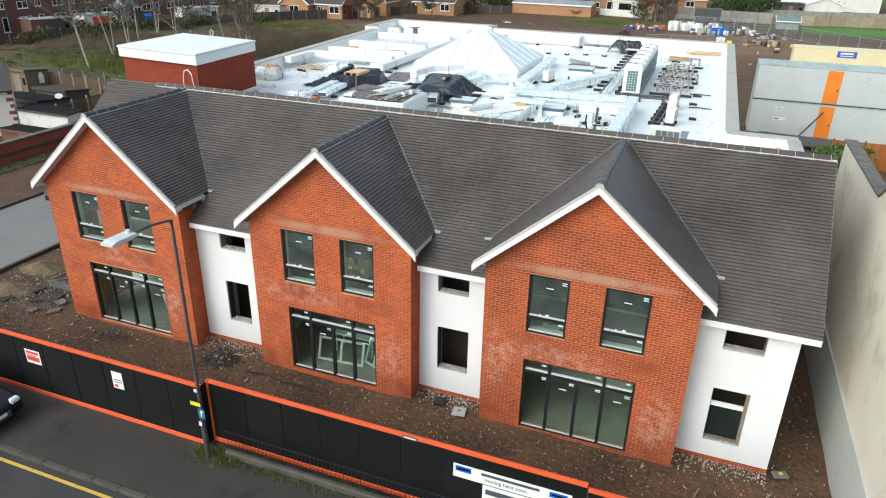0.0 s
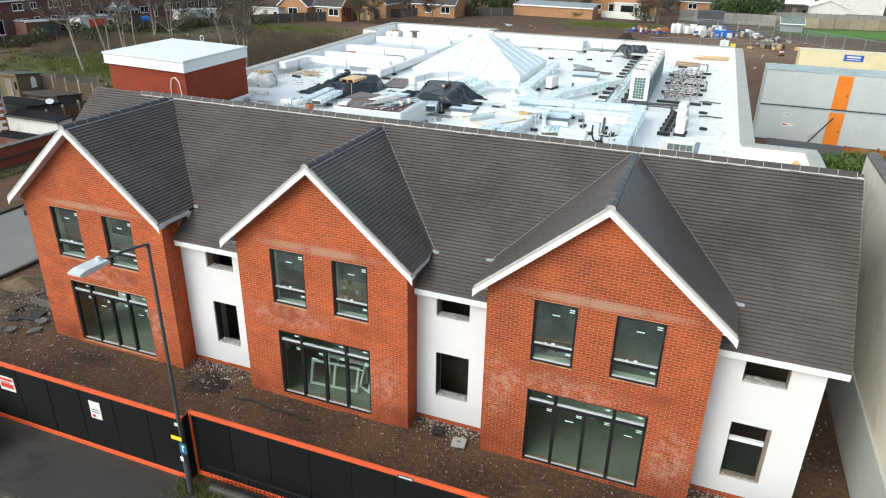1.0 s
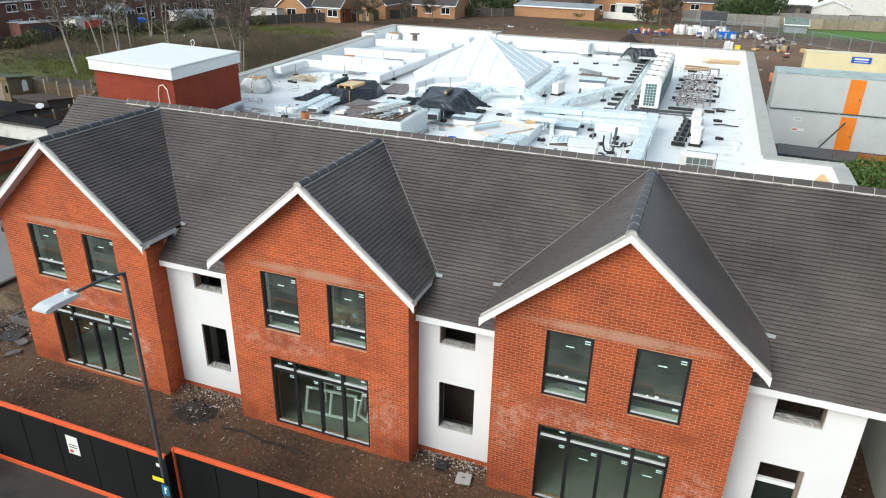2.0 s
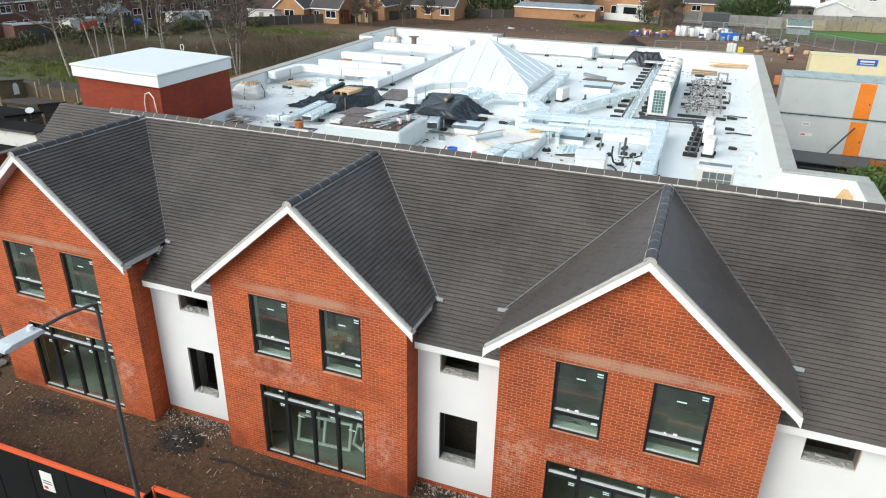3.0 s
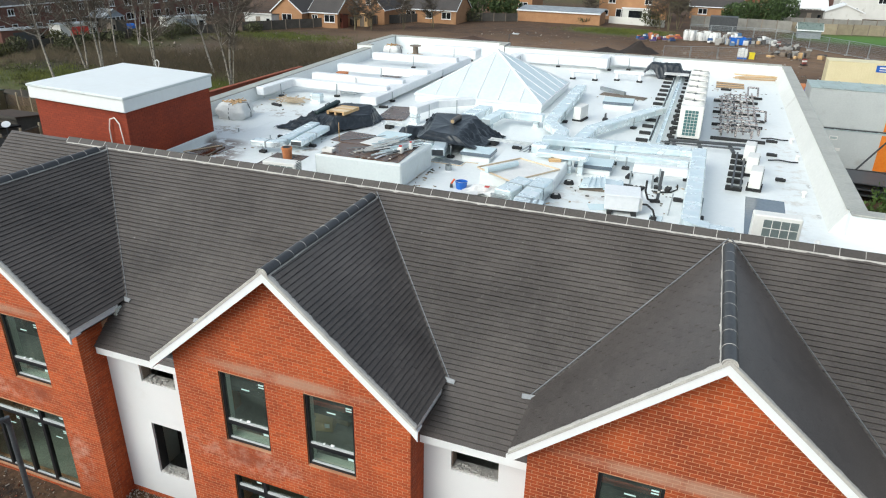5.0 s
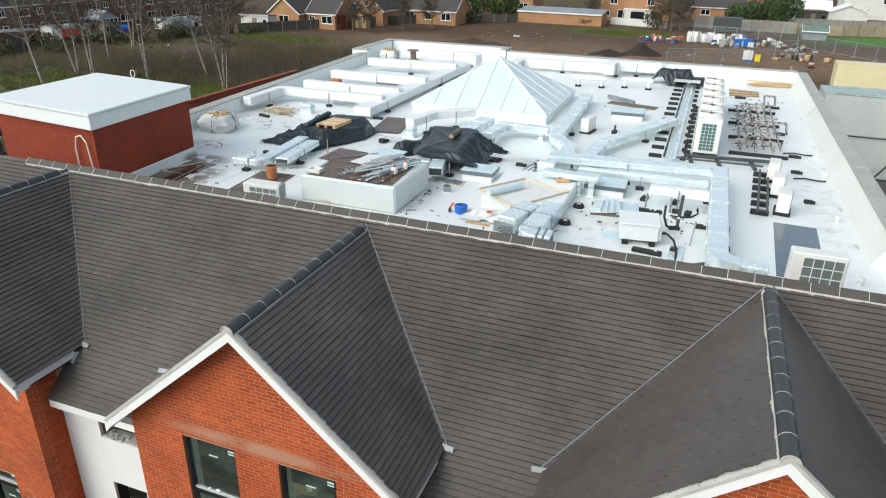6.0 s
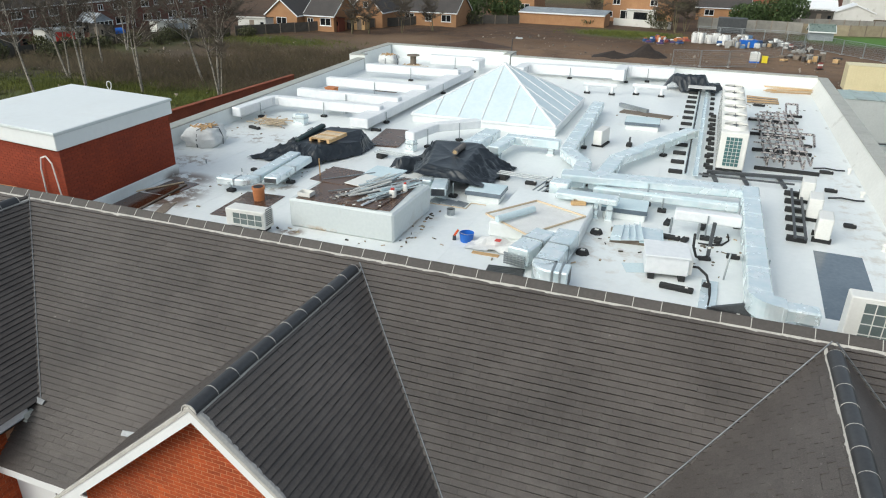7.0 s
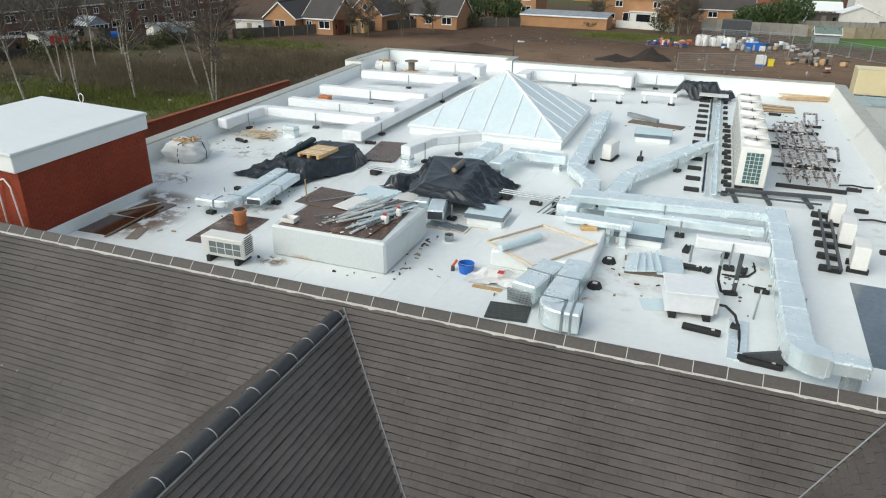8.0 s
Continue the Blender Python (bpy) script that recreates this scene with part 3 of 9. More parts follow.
def wall_with_openings(g, x0, x1, z0, z1, y0, y1, openings, mi=0):
    xs = sorted({x0, x1, *[o[0] for o in openings], *[o[1] for o in openings]})
    zs = sorted({z0, z1, *[o[2] for o in openings], *[o[3] for o in openings]})
    for i in range(len(xs) - 1):
        run = None
        for j in range(len(zs) - 1):
            cx, cz = (xs[i] + xs[i + 1]) / 2, (zs[j] + zs[j + 1]) / 2
            solid = not any(o[0] < cx < o[1] and o[2] < cz < o[3] for o in openings)
            if solid:
                run = zs[j] if run is None else run
            if run is not None and (not solid or j == len(zs) - 2):
                g.box(xs[i], xs[i + 1], y0, y1, run, zs[j + 1] if solid else zs[j], mi)
                run = None


def clip(poly, nx, ny, d):
    """Keeps the part of a 2D polygon where nx*x + ny*y <= d."""
    out = []
    for i in range(len(poly)):
        p, q = poly[i], poly[(i + 1) % len(poly)]
        a, b = nx * p[0] + ny * p[1] - d, nx * q[0] + ny * q[1] - d
        if a <= 0:
            out.append(p)
        if (a < 0) != (b < 0) and a != b:
            t = a / (a - b)
            out.append((p[0] + t * (q[0] - p[0]), p[1] + t * (q[1] - p[1])))
    return out


EAVE_Z = 5.30
BL, BH, JT = 0.213, 0.063, 0.012
full_brick = Geo().box(0, BL, 0, 0.03, 0, BH).mesh("brick", BRICK)
PIECES = []


def brick_face(g, u0, u1, z0, z1, openings, slope=None, place=None, singles=None):
    """Stretcher bond bricks on a face; place(u, z) gives the corner boxes; clipped at openings and at a gable slope."""
    row = 0
    z = z0
    while z < z1:
        off = 0 if row % 2 == 0 else -(BL + JT) / 2
        u = u0 + off
        while u < u1:
            a, b = max(u, u0), min(u + BL, u1)
            if b - a > 0.012:
                spans = [(a, b)]
                for o in openings:
                    if z + BH > o[2] + 0.02 and z < o[3] - 0.01:
                        nxt = []
                        for s0, s1 in spans:
                            if s1 <= o[0] or s0 >= o[1]:
                                nxt.append((s0, s1))
                            else:
                                if s0 < o[0] - 0.02:
                                    nxt.append((s0, o[0]))
                                if s1 > o[1] + 0.02:
                                    nxt.append((o[1], s1))
                        spans = nxt
                for s0, s1 in spans:
                    poly = [(s0, z), (s1, z), (s1, z + BH), (s0, z + BH)]
                    cut = False
                    if slope:
                        c, top, k = slope
                        for sg in (1, -1):
                            q = clip(poly, sg * k, 1, top + sg * k * c)
                            cut = cut or len(q) != 4 or any(abs(p[0] - r[0]) + abs(p[1] - r[1]) > 1e-6 for p, r in zip(q, poly))
                            poly = q
                            if len(poly) < 3:
                                break
                    if len(poly) < 3:
                        continue
                    if singles and not cut and abs(s1 - s0 - BL) < 1e-4 and singles(s0, z):
                        PIECES.append((s0, z))
                    else:
                        place(g, poly)
            u += BL + JT
        z += BH + JT
        row += 1


for gi, (a, b) in enumerate(GABLES):
    c, SL = GROOF[gi][0], GROOF[gi][3]
    apex = GROOF[gi][1] - .2
    g = Geo()
    wall_with_openings(g, a + .004, b - .004, -0.4, EAVE_Z, F + 0.004, F + 0.30, OPEN[gi])
    g.prism([(a + .004, EAVE_Z), (b - .004, EAVE_Z), (b - .004, apex - SL * (b - c)), (c, apex), (a + .004, apex - SL * (c - a))], "y", F + 0.004, F + 0.30)
    for x in (a, b):
        s = 1 if x == b else -1
        g.box(min(x, x - s * 0.3) + (.004 if s < 0 else 0), max(x, x - s * 0.3) - (.012 if s > 0 else 0), F + 0.30, 17.7, -0.4, EAVE_Z)
    wall = tagged(part("wall_gable_%d" % (gi + 1), g, MORTAR), "orange-red brick gable wall with white bloom stains", "wall", kind="structure")
    jb = Geo()
    floor_z = (6.0, 5.85, 6.6)[gi]
    pick = lambda u, z: z > floor_z and len(PIECES) < 300
    PIECES.clear()
    brick_face(jb, a, b, -0.38, apex, OPEN[gi], (c, apex, SL), lambda G, poly: G.prism(poly, "y", F, F + 0.03), pick)
    for u, z in PIECES:
        o = new("brick", full_brick)
        o.parent, o.location = wall, (u, F, z)
    for x, s in ((a, -1), (b, 1)):
        brick_face(jb, F + 0.032, W + 0.05 if x != GABLES[0][0] else 17.6, -0.38, EAVE_Z, [], None,
                   lambda G, poly, x=x, s=s: G.prism(poly, "x", min(x, x - s * .02), max(x, x - s * .02)))
    tagged(part("brick_courses", jb, BRICK, wall), kind="stuff")

for ri, (a, b) in enumerate(RECESS):
    if ri == 0:
        ops = [(-14.22, -13.2, 3.72, 4.28), (-14.17, -13.25, 0.92, 2.5)]
    elif ri == 1:
        ops = [(-6.25, -5.25, 3.7, 4.28), (-6.24, -5.22, 0.95, 2.5)]
    else:
        ops = [(1.89, 2.92, 3.68, 4.28), (1.88, 2.84, 0.68, 2.45)]
    g = Geo()
    wall_with_openings(g, a + .002, b, 0.16, 4.55, W, W + 0.32, ops)
    wall = tagged(part("wall_recess_%d" % (ri + 1), g, RENDER), "smooth white rendered wall with bare window openings", "wall", kind="structure")
    pb = Geo()
    brick_face(pb, a, b, -0.35, 0.155, [], None, lambda G, poly: G.prism(poly, "y", W + 0.006, W + 0.2))
    part("plinth_mortar", Geo().box(a, b, W + .012, W + .21, -.35, .156), MORTAR, wall)
    tagged(part("plinth_bricks", pb, BRICK, wall), kind="stuff")
    OPEN.append(ops)
g = Geo()
g.box(3.38, 3.66, W + .32, 22.0, -.3, 4.5)
g.prism([(W + .33, 4.5), (20.6, 4.5), (20.6, 7.75), (W + .6, 4.9)], "x", 3.38, 3.66)
tagged(part("wall_end", g, RENDER), "white rendered end wall", "wall", kind="structure")

# rooms behind the glass
g = Geo()
g.box(-20.6, 3.36, 17.08, 21.2, -0.3, 0.05)
for a, b in GABLES:
    g.box(a + .31, b - .31, 16.4, 17.08, -0.3, 0.05)
SCREED = mat("dusty_screed", (.24, .25, .22), (.36, .37, .33), .9, 1.2, 18, .1, dirt=(.2, .19, .16), dirt_scale=1.5, dirt_at=.56, dirt_soft=.2)
tagged(part("floor", g, SCREED), "dusty grey screed ground floor", "floor", kind="structure")
g = Geo()
g.box(-20.6, 3.36, 17.1, 21.2, 2.72, 2.98)
for a, b in GABLES:
    g.box(a + .31, b - .31, 16.39, 17.1, 2.72, 2.98)
tagged(part("floor_upper", g, SCREED), "grey upper floor slab", "floor", kind="structure")
g = Geo()
g.box(-20.6, 3.36, 17.62, 21.2, 5.36, 5.45)
for a, b in GABLES:
    g.box(a + .31, b - .31, 16.39, 17.62, 5.36, 5.45)
tagged(part("ceiling", g, PLASTER), "plain pale ceiling", "ceiling", kind="structure")
g = Geo()
g.box(-20.9, 3.36, 19.0, 19.2, -0.3, 5.9)
tagged(part("wall_rear_rooms", g, PLASTER), "pale plastered inner wall", "wall", kind="structure")
g = Geo()
for x in (-15.05, -12.6, -6.7, -4.75, 1.0):
    g.box(x - .05, x + .05, 17.1, 19.0, 0.05, 2.72)
    g.box(x - .05, x + .05, 17.1, 19.0, 2.98, 5.36)
tagged(part("wall_partition", g, PLASTER), "pale plastered partition walls", "wall", kind="structure")


BLOCKWORK = mat("brown_blockwork", (.06, .045, .032), (.12, .09, .065), .95, 1.5, 14, .3)
g = Geo()
for a, b in RECESS:
    for z0, z1 in ((.05, 2.72), (2.98, 5.36)):
        g.box(a + .2, min(b, 3.36) - .2, 18.3, 18.45, z0, z1)
tagged(part("wall_blockwork", g, BLOCKWORK), "unplastered brown blockwork behind the bare openings", "wall", kind="structure")
g = Geo()
for a, b in GABLES:
    for x, s in ((a + .3, 1), (b - .312, -1)):
        for z0, z1 in ((.05, 2.72), (2.98, 5.36)):
            g.box(min(x, x + s * .02), max(x, x + s * .02), 16.4, 17.1, z0, z1)
tagged(part("wall_lining", g, PLASTER), "pale plaster lining of the gable rooms", "wall", kind="structure")


def sticker_marks(par, spots, y):
    for x, z, w, h in spots:
        part("film_label", Geo().box(x, x + w, y - .002, y, z, z + h), STICKER, par)


def window_unit(name, x0, x1, z0, z1, y, transom, label):
    """An upper window: dark frame, wide transom, upper and lower pane."""
    win = thing(name, label, "window", pose(x0, y, z0), kind="structure")
    w, h, t = x1 - x0, z1 - z0, 0.06
    fr = Geo()
    fr.box(0, t, 0, .09, 0, h).box(w - t, w, 0, .09, 0, h).box(t, w - t, 0, .09, 0, t).box(t, w - t, 0, .09, h - t, h)
    part("window_frame", fr, FRAME, win)
    part("transom", Geo().box(t, w - t, -.004, .09, transom - .05, transom + .04), FRAME, win)
    part("glazing_bead", Geo().box(t, w - t, .012, .05, transom + .04, transom + .085), SILVER, win, "pale grey glazing bead")
    part("glazing_bead", Geo().box(t, w - t, .012, .05, t, t + .03), SILVER, win, "pale grey glazing bead")
    for a, b in ((t, transom - .05), (transom + .04, h - t)):
        p = part("pane", Geo().box(t, w - t, .04, .05, a, b), HAZY_GLASS, win)
        p.visible_shadow = False
    part("reveal", Geo().box(0.002, .022, .092, .27, .03, h - .002).box(w - .022, w - .002, .092, .27, .03, h - .002).box(.022, w - .022, .092, .27, h - .022, h - .002), PLASTER, win, "pale plastered inner reveal")
    part("window_board", Geo().cbox(.002, w - .002, .092, .34, .002, .028, .005), PLASTER, win, "pale inner window board")
    part("packer", Geo().cbox(w * .46, w * .46 + .09, .012, .06, transom + .085, transom + .13, .012).cbox(w * .3, w * .3 + .05, .012, .06, transom + .085, transom + .11, .01), FASCIA, win, "white glazing packers")
    sticker_marks(win, [(w - t - .16, h - t - .12, .13, .035), (w - t - .16, h - t - .18, .13, .03), (w * .42, h * .78, .2, .03), (w - t - .16, transom - .16, .13, .06)], .038)
    return win


def door_unit(name, x0, x1, z0, z1, y, label):
    """A four-light glazed screen with a row of top lights."""
    scr = thing(name, label, "glazed door", pose(x0, y, z0), kind="structure")
    w, h, t = x1 - x0, z1 - z0, 0.065
    tr = h - 0.42
    fr = Geo()
    fr.box(0, t, 0, .1, 0, h).box(w - t, w, 0, .1, 0, h).box(t, w - t, 0, .1, 0, t).box(t, w - t, 0, .1, h - t, h)
    part("door_frame", fr, FRAME, scr)
    part("transom", Geo().box(t, w - t, -.005, .1, tr - .045, tr + .045), FRAME, scr)
    cols = [t, w * .245, w * .5, w * .735, w - t]
    for i, x in enumerate(cols[1:-1]):
        part("mullion", Geo().box(x - .045, x + .045, -.003, .1, t, tr - .045), FRAME, scr)
        if i != 1:
            part("mullion", Geo().box(x - .045, x + .045, -.003, .1, tr + .045, h - t), FRAME, scr)
    for i in range(4):
        a = cols[i] + (.045 if i else 0)
        b = cols[i + 1] - (.045 if i < 3 else 0)
        p = part("pane", Geo().box(a, b, .045, .055, t, tr - .045), GLASS, scr)
        p.visible_shadow = False
        sticker_marks(scr, [(b - .18, tr - .17, .14, .03), (b - .18, tr - .22, .14, .025)] + ([((a + b) / 2 - .1, tr - .42, .22, .03)] if i in (1, 3) else []), .043)
    for a, b in ((t, cols[1] - .045), (cols[1] + .045, cols[3] - .045), (cols[3] + .045, w - t)):
        p = part("pane", Geo().box(a, b, .045, .055, tr + .045, h - t), GLASS, scr)
        p.visible_shadow = False
        part("glazing_bead", Geo().box(a, b, .01, .05, tr + .045, tr + .1), SILVER, scr, "pale grey glazing bead")
        sticker_marks(scr, [(b - .2, h - t - .12, .13, .05)], .043)
    part("glazing_bead", Geo().box(t, w - t, .01, .05, t, t + .035), SILVER, scr, "pale grey glazing bead")
    return scr


n_ = 0
for gi in range(3):
    d, wa, wb = OPEN[gi]
    door_unit("door_%d" % (gi + 1), d[0], d[1], d[2], d[3], F + 0.05, "dark-framed four-light glazed door screen in the brick gable")
    for o in (wa, wb):
        n_ += 1
        window_unit("window_%d" % n_, o[0], o[1], o[2], o[3], F + 0.05, 0.5, "tall dark-framed window with film labels in the brick gable")
for ri in range(3):
    for k, o in enumerate(OPEN[3 + ri]):
        n_ += 1
        op = thing("window_%d" % n_, "bare unglazed window opening with rough mortar sill" if not (ri == 2 and k == 1) else "unglazed opening with a bare timber lining and white rail", "window", kind="structure")
        sg = Geo()
        random.seed(n_)
        sg.box(o[0], o[1], W + .03, W + .3, o[2] - .02, o[2] + .035)
        for i in range(26):
            x, y = random.uniform(o[0] + .04, o[1] - .1), random.uniform(W - .0, W + .2)
            sg.cbox(x, x + random.uniform(.03, .12), y, y + random.uniform(.03, .09), o[2], o[2] + random.uniform(.045, .075), .01)
        part("window_sill", sg, CONCRETE, op, "rough mortar bed")
        lg = Geo()
        lg.box(o[0], o[0] + .02, W + .06, W + .3, o[2] + .035, o[3]).box(o[1] - .02, o[1], W + .06, W + .3, o[2] + .035, o[3]).box(o[0] + .02, o[1] - .02, W + .06, W + .3, o[3] - .02, o[3])
        part("lining", lg, FRAME if k == 1 and ri < 2 else WEATHERED, op)
        if ri == 2 and k == 1:
            part("rail", Geo().box(o[0] + .02, o[1] - .02, W + .12, W + .2, o[2] + 1.12, o[2] + 1.24), FASCIA, op, "white rail")
            part("lining", Geo().box(o[1] - .09, o[1] - .02, W + .05, W + .15, o[2] + .035, o[3] - .02).box(o[0] + .02, o[1] - .09, W + .05, W + .15, o[2] + .035, o[2] + .1), WEATHERED, op, "bare weathered timber lining")
            p = part("pane", Geo().box(o[0] + .02, o[1] - .09, W + .17, W + .18, o[2] + .1, o[2] + 1.12), DARK_GLASS, op)
            p.visible_shadow = False

# ---- the new building: pitched roof ----
EY, EZ, RY, RZ = 16.48, 4.62, 20.62, 8.18
RX0, RX1 = -21.75, 4.06
GAUGE, TW = 0.109, 0.29
SLEN = math.hypot(RY - EY, RZ - EZ)


def tile_solid(g, poly, frame_m, lift=0.032, thick=0.010):
    """One tile in a slope's own coordinates: u along the course, v up the slope."""
    v0 = min(p[1] for p in poly)
    # added slot onto the black underlay imitates the shadow line of each course
    cap = v0 + GAUGE - 0.0045
    poly = [(u, min(v, cap)) for u, v in poly]
    top = [frame_m @ Vector((u, v, lift * (1 - (v - v0) / GAUGE) + thick)) for u, v in poly]
    bot = [frame_m @ Vector((u, v, -0.012)) for u, v in poly]
    n = len(poly)
    g.add(top + bot, [tuple(range(n))] + [(i, n + i, n + (i + 1) % n, (i + 1) % n) for i in range(n)])


def slope_frame(origin, along, up):
    a, u = Vector(along).normalized(), Vector(up).normalized()
    n = a.cross(u)
    return Matrix(((a.x, u.x, n.x, origin[0]), (a.y, u.y, n.y, origin[1]), (a.z, u.z, n.z, origin[2]), (0, 0, 0, 1)))


def tile_slope(roof, fm, ulen, vlen, clips=(), skip=None, singles=None, seed=1, gap=.002, jig=.0035, lift=.027):
    rng = random.Random(seed)
    jt, single_at = Geo(), []
    unit = Geo()
    tile_solid(unit, [(0, 0), (TW - .002, 0), (TW - .002, GAUGE), (0, GAUGE)], Matrix.Identity(4), lift)
    me = unit.mesh("tile", TILE)
    v, row = 0.0, 0
    while v < vlen - 0.02:
        u = -TW * (.5 if row % 2 else 1) - rng.uniform(0, .012)
        while u < ulen:
            a, b, t = max(u, 0), min(u + TW - gap, ulen), min(v + GAUGE, vlen)
            u += TW
            if b - a < 0.03 or (skip and skip((a + b) / 2, v)):
                continue
            poly = [(a, v), (b, v), (b, t), (a, t)]
            for c in clips:
                poly = clip(poly, *c)
                if len(poly) < 3:
                    break
            if len(poly) < 3:
                continue
            if singles and len(single_at) < 300 and abs(b - a - (TW - .002)) < 1e-6 and abs(t - v - GAUGE) < 1e-6 and poly == [(a, v), (b, v), (b, t), (a, t)] and singles(a, v):
                single_at.append((a, v))
                continue
            dv = rng.uniform(-.0022, .0022)
            tile_solid(jt, [(p, q + dv) for p, q in poly], fm, lift=lift + rng.uniform(-jig, jig))
        v += GAUGE
        row += 1
    tagged(part("tile_courses", jt, TILE, roof), kind="stuff")
    return [(me, fm @ Matrix.Translation((a, v + rng.uniform(-.004, .004), rng.uniform(-.002, .003))) @ Euler((rng.uniform(-.012, .012), rng.uniform(-.008, .008), 0)).to_matrix().to_4x4()) for a, v in single_at]


ROOF_TILES = []
roof_main = tagged(new("roof_main"), "dark grey plain-tiled pitched roof with mortared ridge", "roof", kind="structure")
fm_main = slope_frame((RX0, EY, EZ), (1, 0, 0), (0, RY - EY, RZ - EZ))


def under_gable(u, v):
    x, f = RX0 + u, v / SLEN
    z = EZ + f * (RZ - EZ)
    return any(z < gz - k * abs(x - c) - 0.4 and abs(x - c) < hw - .4 for c, gz, hw, k in GROOF)


near = lambda u, v: -8.6 < RX0 + u < -3.2 and v > 2.9
ROOF_TILES += [(roof_main, *p) for p in tile_slope(roof_main, fm_main, RX1 - RX0, SLEN, skip=under_gable, singles=near, seed=3)]
fm_back = slope_frame((RX1, 22.3, 6.62), (-1, 0, 0), (0, RY - 22.3, RZ - 6.62))
tile_slope(roof_main, fm_back, RX1 - RX0 - 2.8, math.hypot(22.3 - RY, RZ - 6.62), seed=4)
g = Geo()
g.prism([(EY + .03, EZ - .06), (RY, RZ - .03), (22.3, 6.6), (22.3, 6.45), (RY, RZ - .22), (EY + .03, EZ - .2)], "x", RX0 + .02, RX1 - .02)
part("roof_deck", g, FELT, roof_main)
# fascias of the recessed eaves
for a, b in RECESS:
    x1 = b if b < 3 else RX1
    g = Geo()
    g.cbox(a + .02, x1 - (.02 if b < 3 else 0), EY + 0.005, EY + .04, EZ - .19, EZ - .005, .004)
    g.box(a + .02, x1 - (.02 if b < 3 else 0), EY + .04, W - .002, EZ - .19, EZ - .165)
    part("fascia", g, FASCIA, roof_main, "white fascia board")
g = Geo()
g.prism([(EY + .02, EZ - .2), (EY + .02, EZ - .02), (RY, RZ - .01), (RY, RZ - .19)], "x", RX1 - .04, RX1 + .012)
part("verge", g, BEDDING, roof_main, "mortared verge")


def ridge_run(roof, p0, p1, r=0.125, step=0.45, round_cap=False, mate=RIDGE):
    """Half-round or angle ridge tiles with mortar joints along a line."""
    p0, p1 = Vector(p0), Vector(p1)
    d = p1 - p0
    q = d.to_track_quat("X", "Z").to_matrix().to_4x4()
    cap = Geo()
    n = 8
    arc = []
    for i in range(n + 1):
        t = math.pi * i / n
        if round_cap:
            arc.append((-math.cos(t) * r, math.sin(t) * r * 0.95 - 0.06))
        else:
            k_ = 1 - abs(2 * i / n - 1)
            arc.append(((2 * i / n - 1) * 0.13, -0.045 + 0.122 * min(k_ * 1.06, 0.98)))
    L = step - 0.008
    v = [(x, a, z) for x in (0, L) for a, z in arc] + [(x, a * .86, z - .018) for x in (0, L) for a, z in arc]
    k = n + 1
    f = [(i, i + 1, k + i + 1, k + i) for i in range(n)] + []
    cap.add(v, f)
    for o_, rev in ((0, 0), (k, 1)):
        cap.add([v[o_ + i] for i in range(k)] + [v[2 * k + o_ + i] for i in range(k)], [(k + i, k + i + 1, i + 1, i) if not rev else (i, i + 1, k + i + 1, k + i) for i in range(n)])
    me = cap.mesh("ridge_tile", mate, smooth=False)
    me.polygons.foreach_set("use_smooth", [round_cap] * len(me.polygons))
    count = int(d.length / step)
    for i in range(count):
        o = new("ridge_tile", me)
        o.parent = roof
        jig = random.uniform(-.004, .004)
        o.matrix_basis = Matrix.Translation(p0 + d.normalized() * (i * step)) @ q @ pose(0, jig, jig * .6, 0, 0, random.uniform(-.5, .5))
    bed = Geo()
    rng = random.Random(5)
    for side in (-1, 1):
        n_b = max(2, int(d.length / .055))
        e0 = r * 1.0 if round_cap else 0.119
        low = -.16 if round_cap else -.128
        ring = []
        for i in range(n_b + 1):
            M = Matrix.Translation(p0 + d.normalized() * (d.length * i / n_b)) @ q
            w = (.022 if round_cap else .04) + .014 * noise.noise(Vector((i * .31, side * 3, p0.x))) + .016 * max(0, noise.noise(Vector((i * .9, side * 5, p0.y))))
            w *= .35 if round_cap and side * d.y < 0 else 1
            ring += [M @ Vector((0, side * (e0 - .03), low + .11)), M @ Vector((0, side * e0, low + .085)), M @ Vector((0, side * (e0 + w), low + .035)), M @ Vector((0, side * (e0 + w), low - .02))]
        fs = []
        for i in range(n_b):
            for j in range(3):
                f4 = (i * 4 + j, i * 4 + j + 1, i * 4 + j + 5, i * 4 + j + 4)
                fs.append(f4 if side < 0 else f4[::-1])
        bed.add(ring, fs)
    if round_cap:
        M = Matrix.Translation(p0) @ q
        bed.prism([(a * .97, z - .004) for a, z in arc] + [(r * .97, -.1), (-r * .97, -.1)], "x", .004, .03)
        for t in range(len(bed.v) - 2 * (n + 3), len(bed.v)):
            bed.v[t] = tuple(M @ Vector(bed.v[t]))
    for i in range(count + 1):
        M = Matrix.Translation(p0 + d.normalized() * (i * step - .012)) @ q
        outer = [(a * 1.005, z + .0025) for a, z in arc]
        inner = [(a * .9, z - .014) for a, z in arc]
        for j in range(n):
            bed.prism([outer[j], outer[j + 1], inner[j + 1], inner[j]], "x", .002, .014)
            for t in range(len(bed.v) - 8, len(bed.v)):
                bed.v[t] = tuple(M @ Vector(bed.v[t]))
    part("ridge_bedding", bed, BEDDING, roof, "pale mortar bedding")


ridge_run(roof_main, (-19.5, RY, RZ - .02), (RX1, RY, RZ - .02))

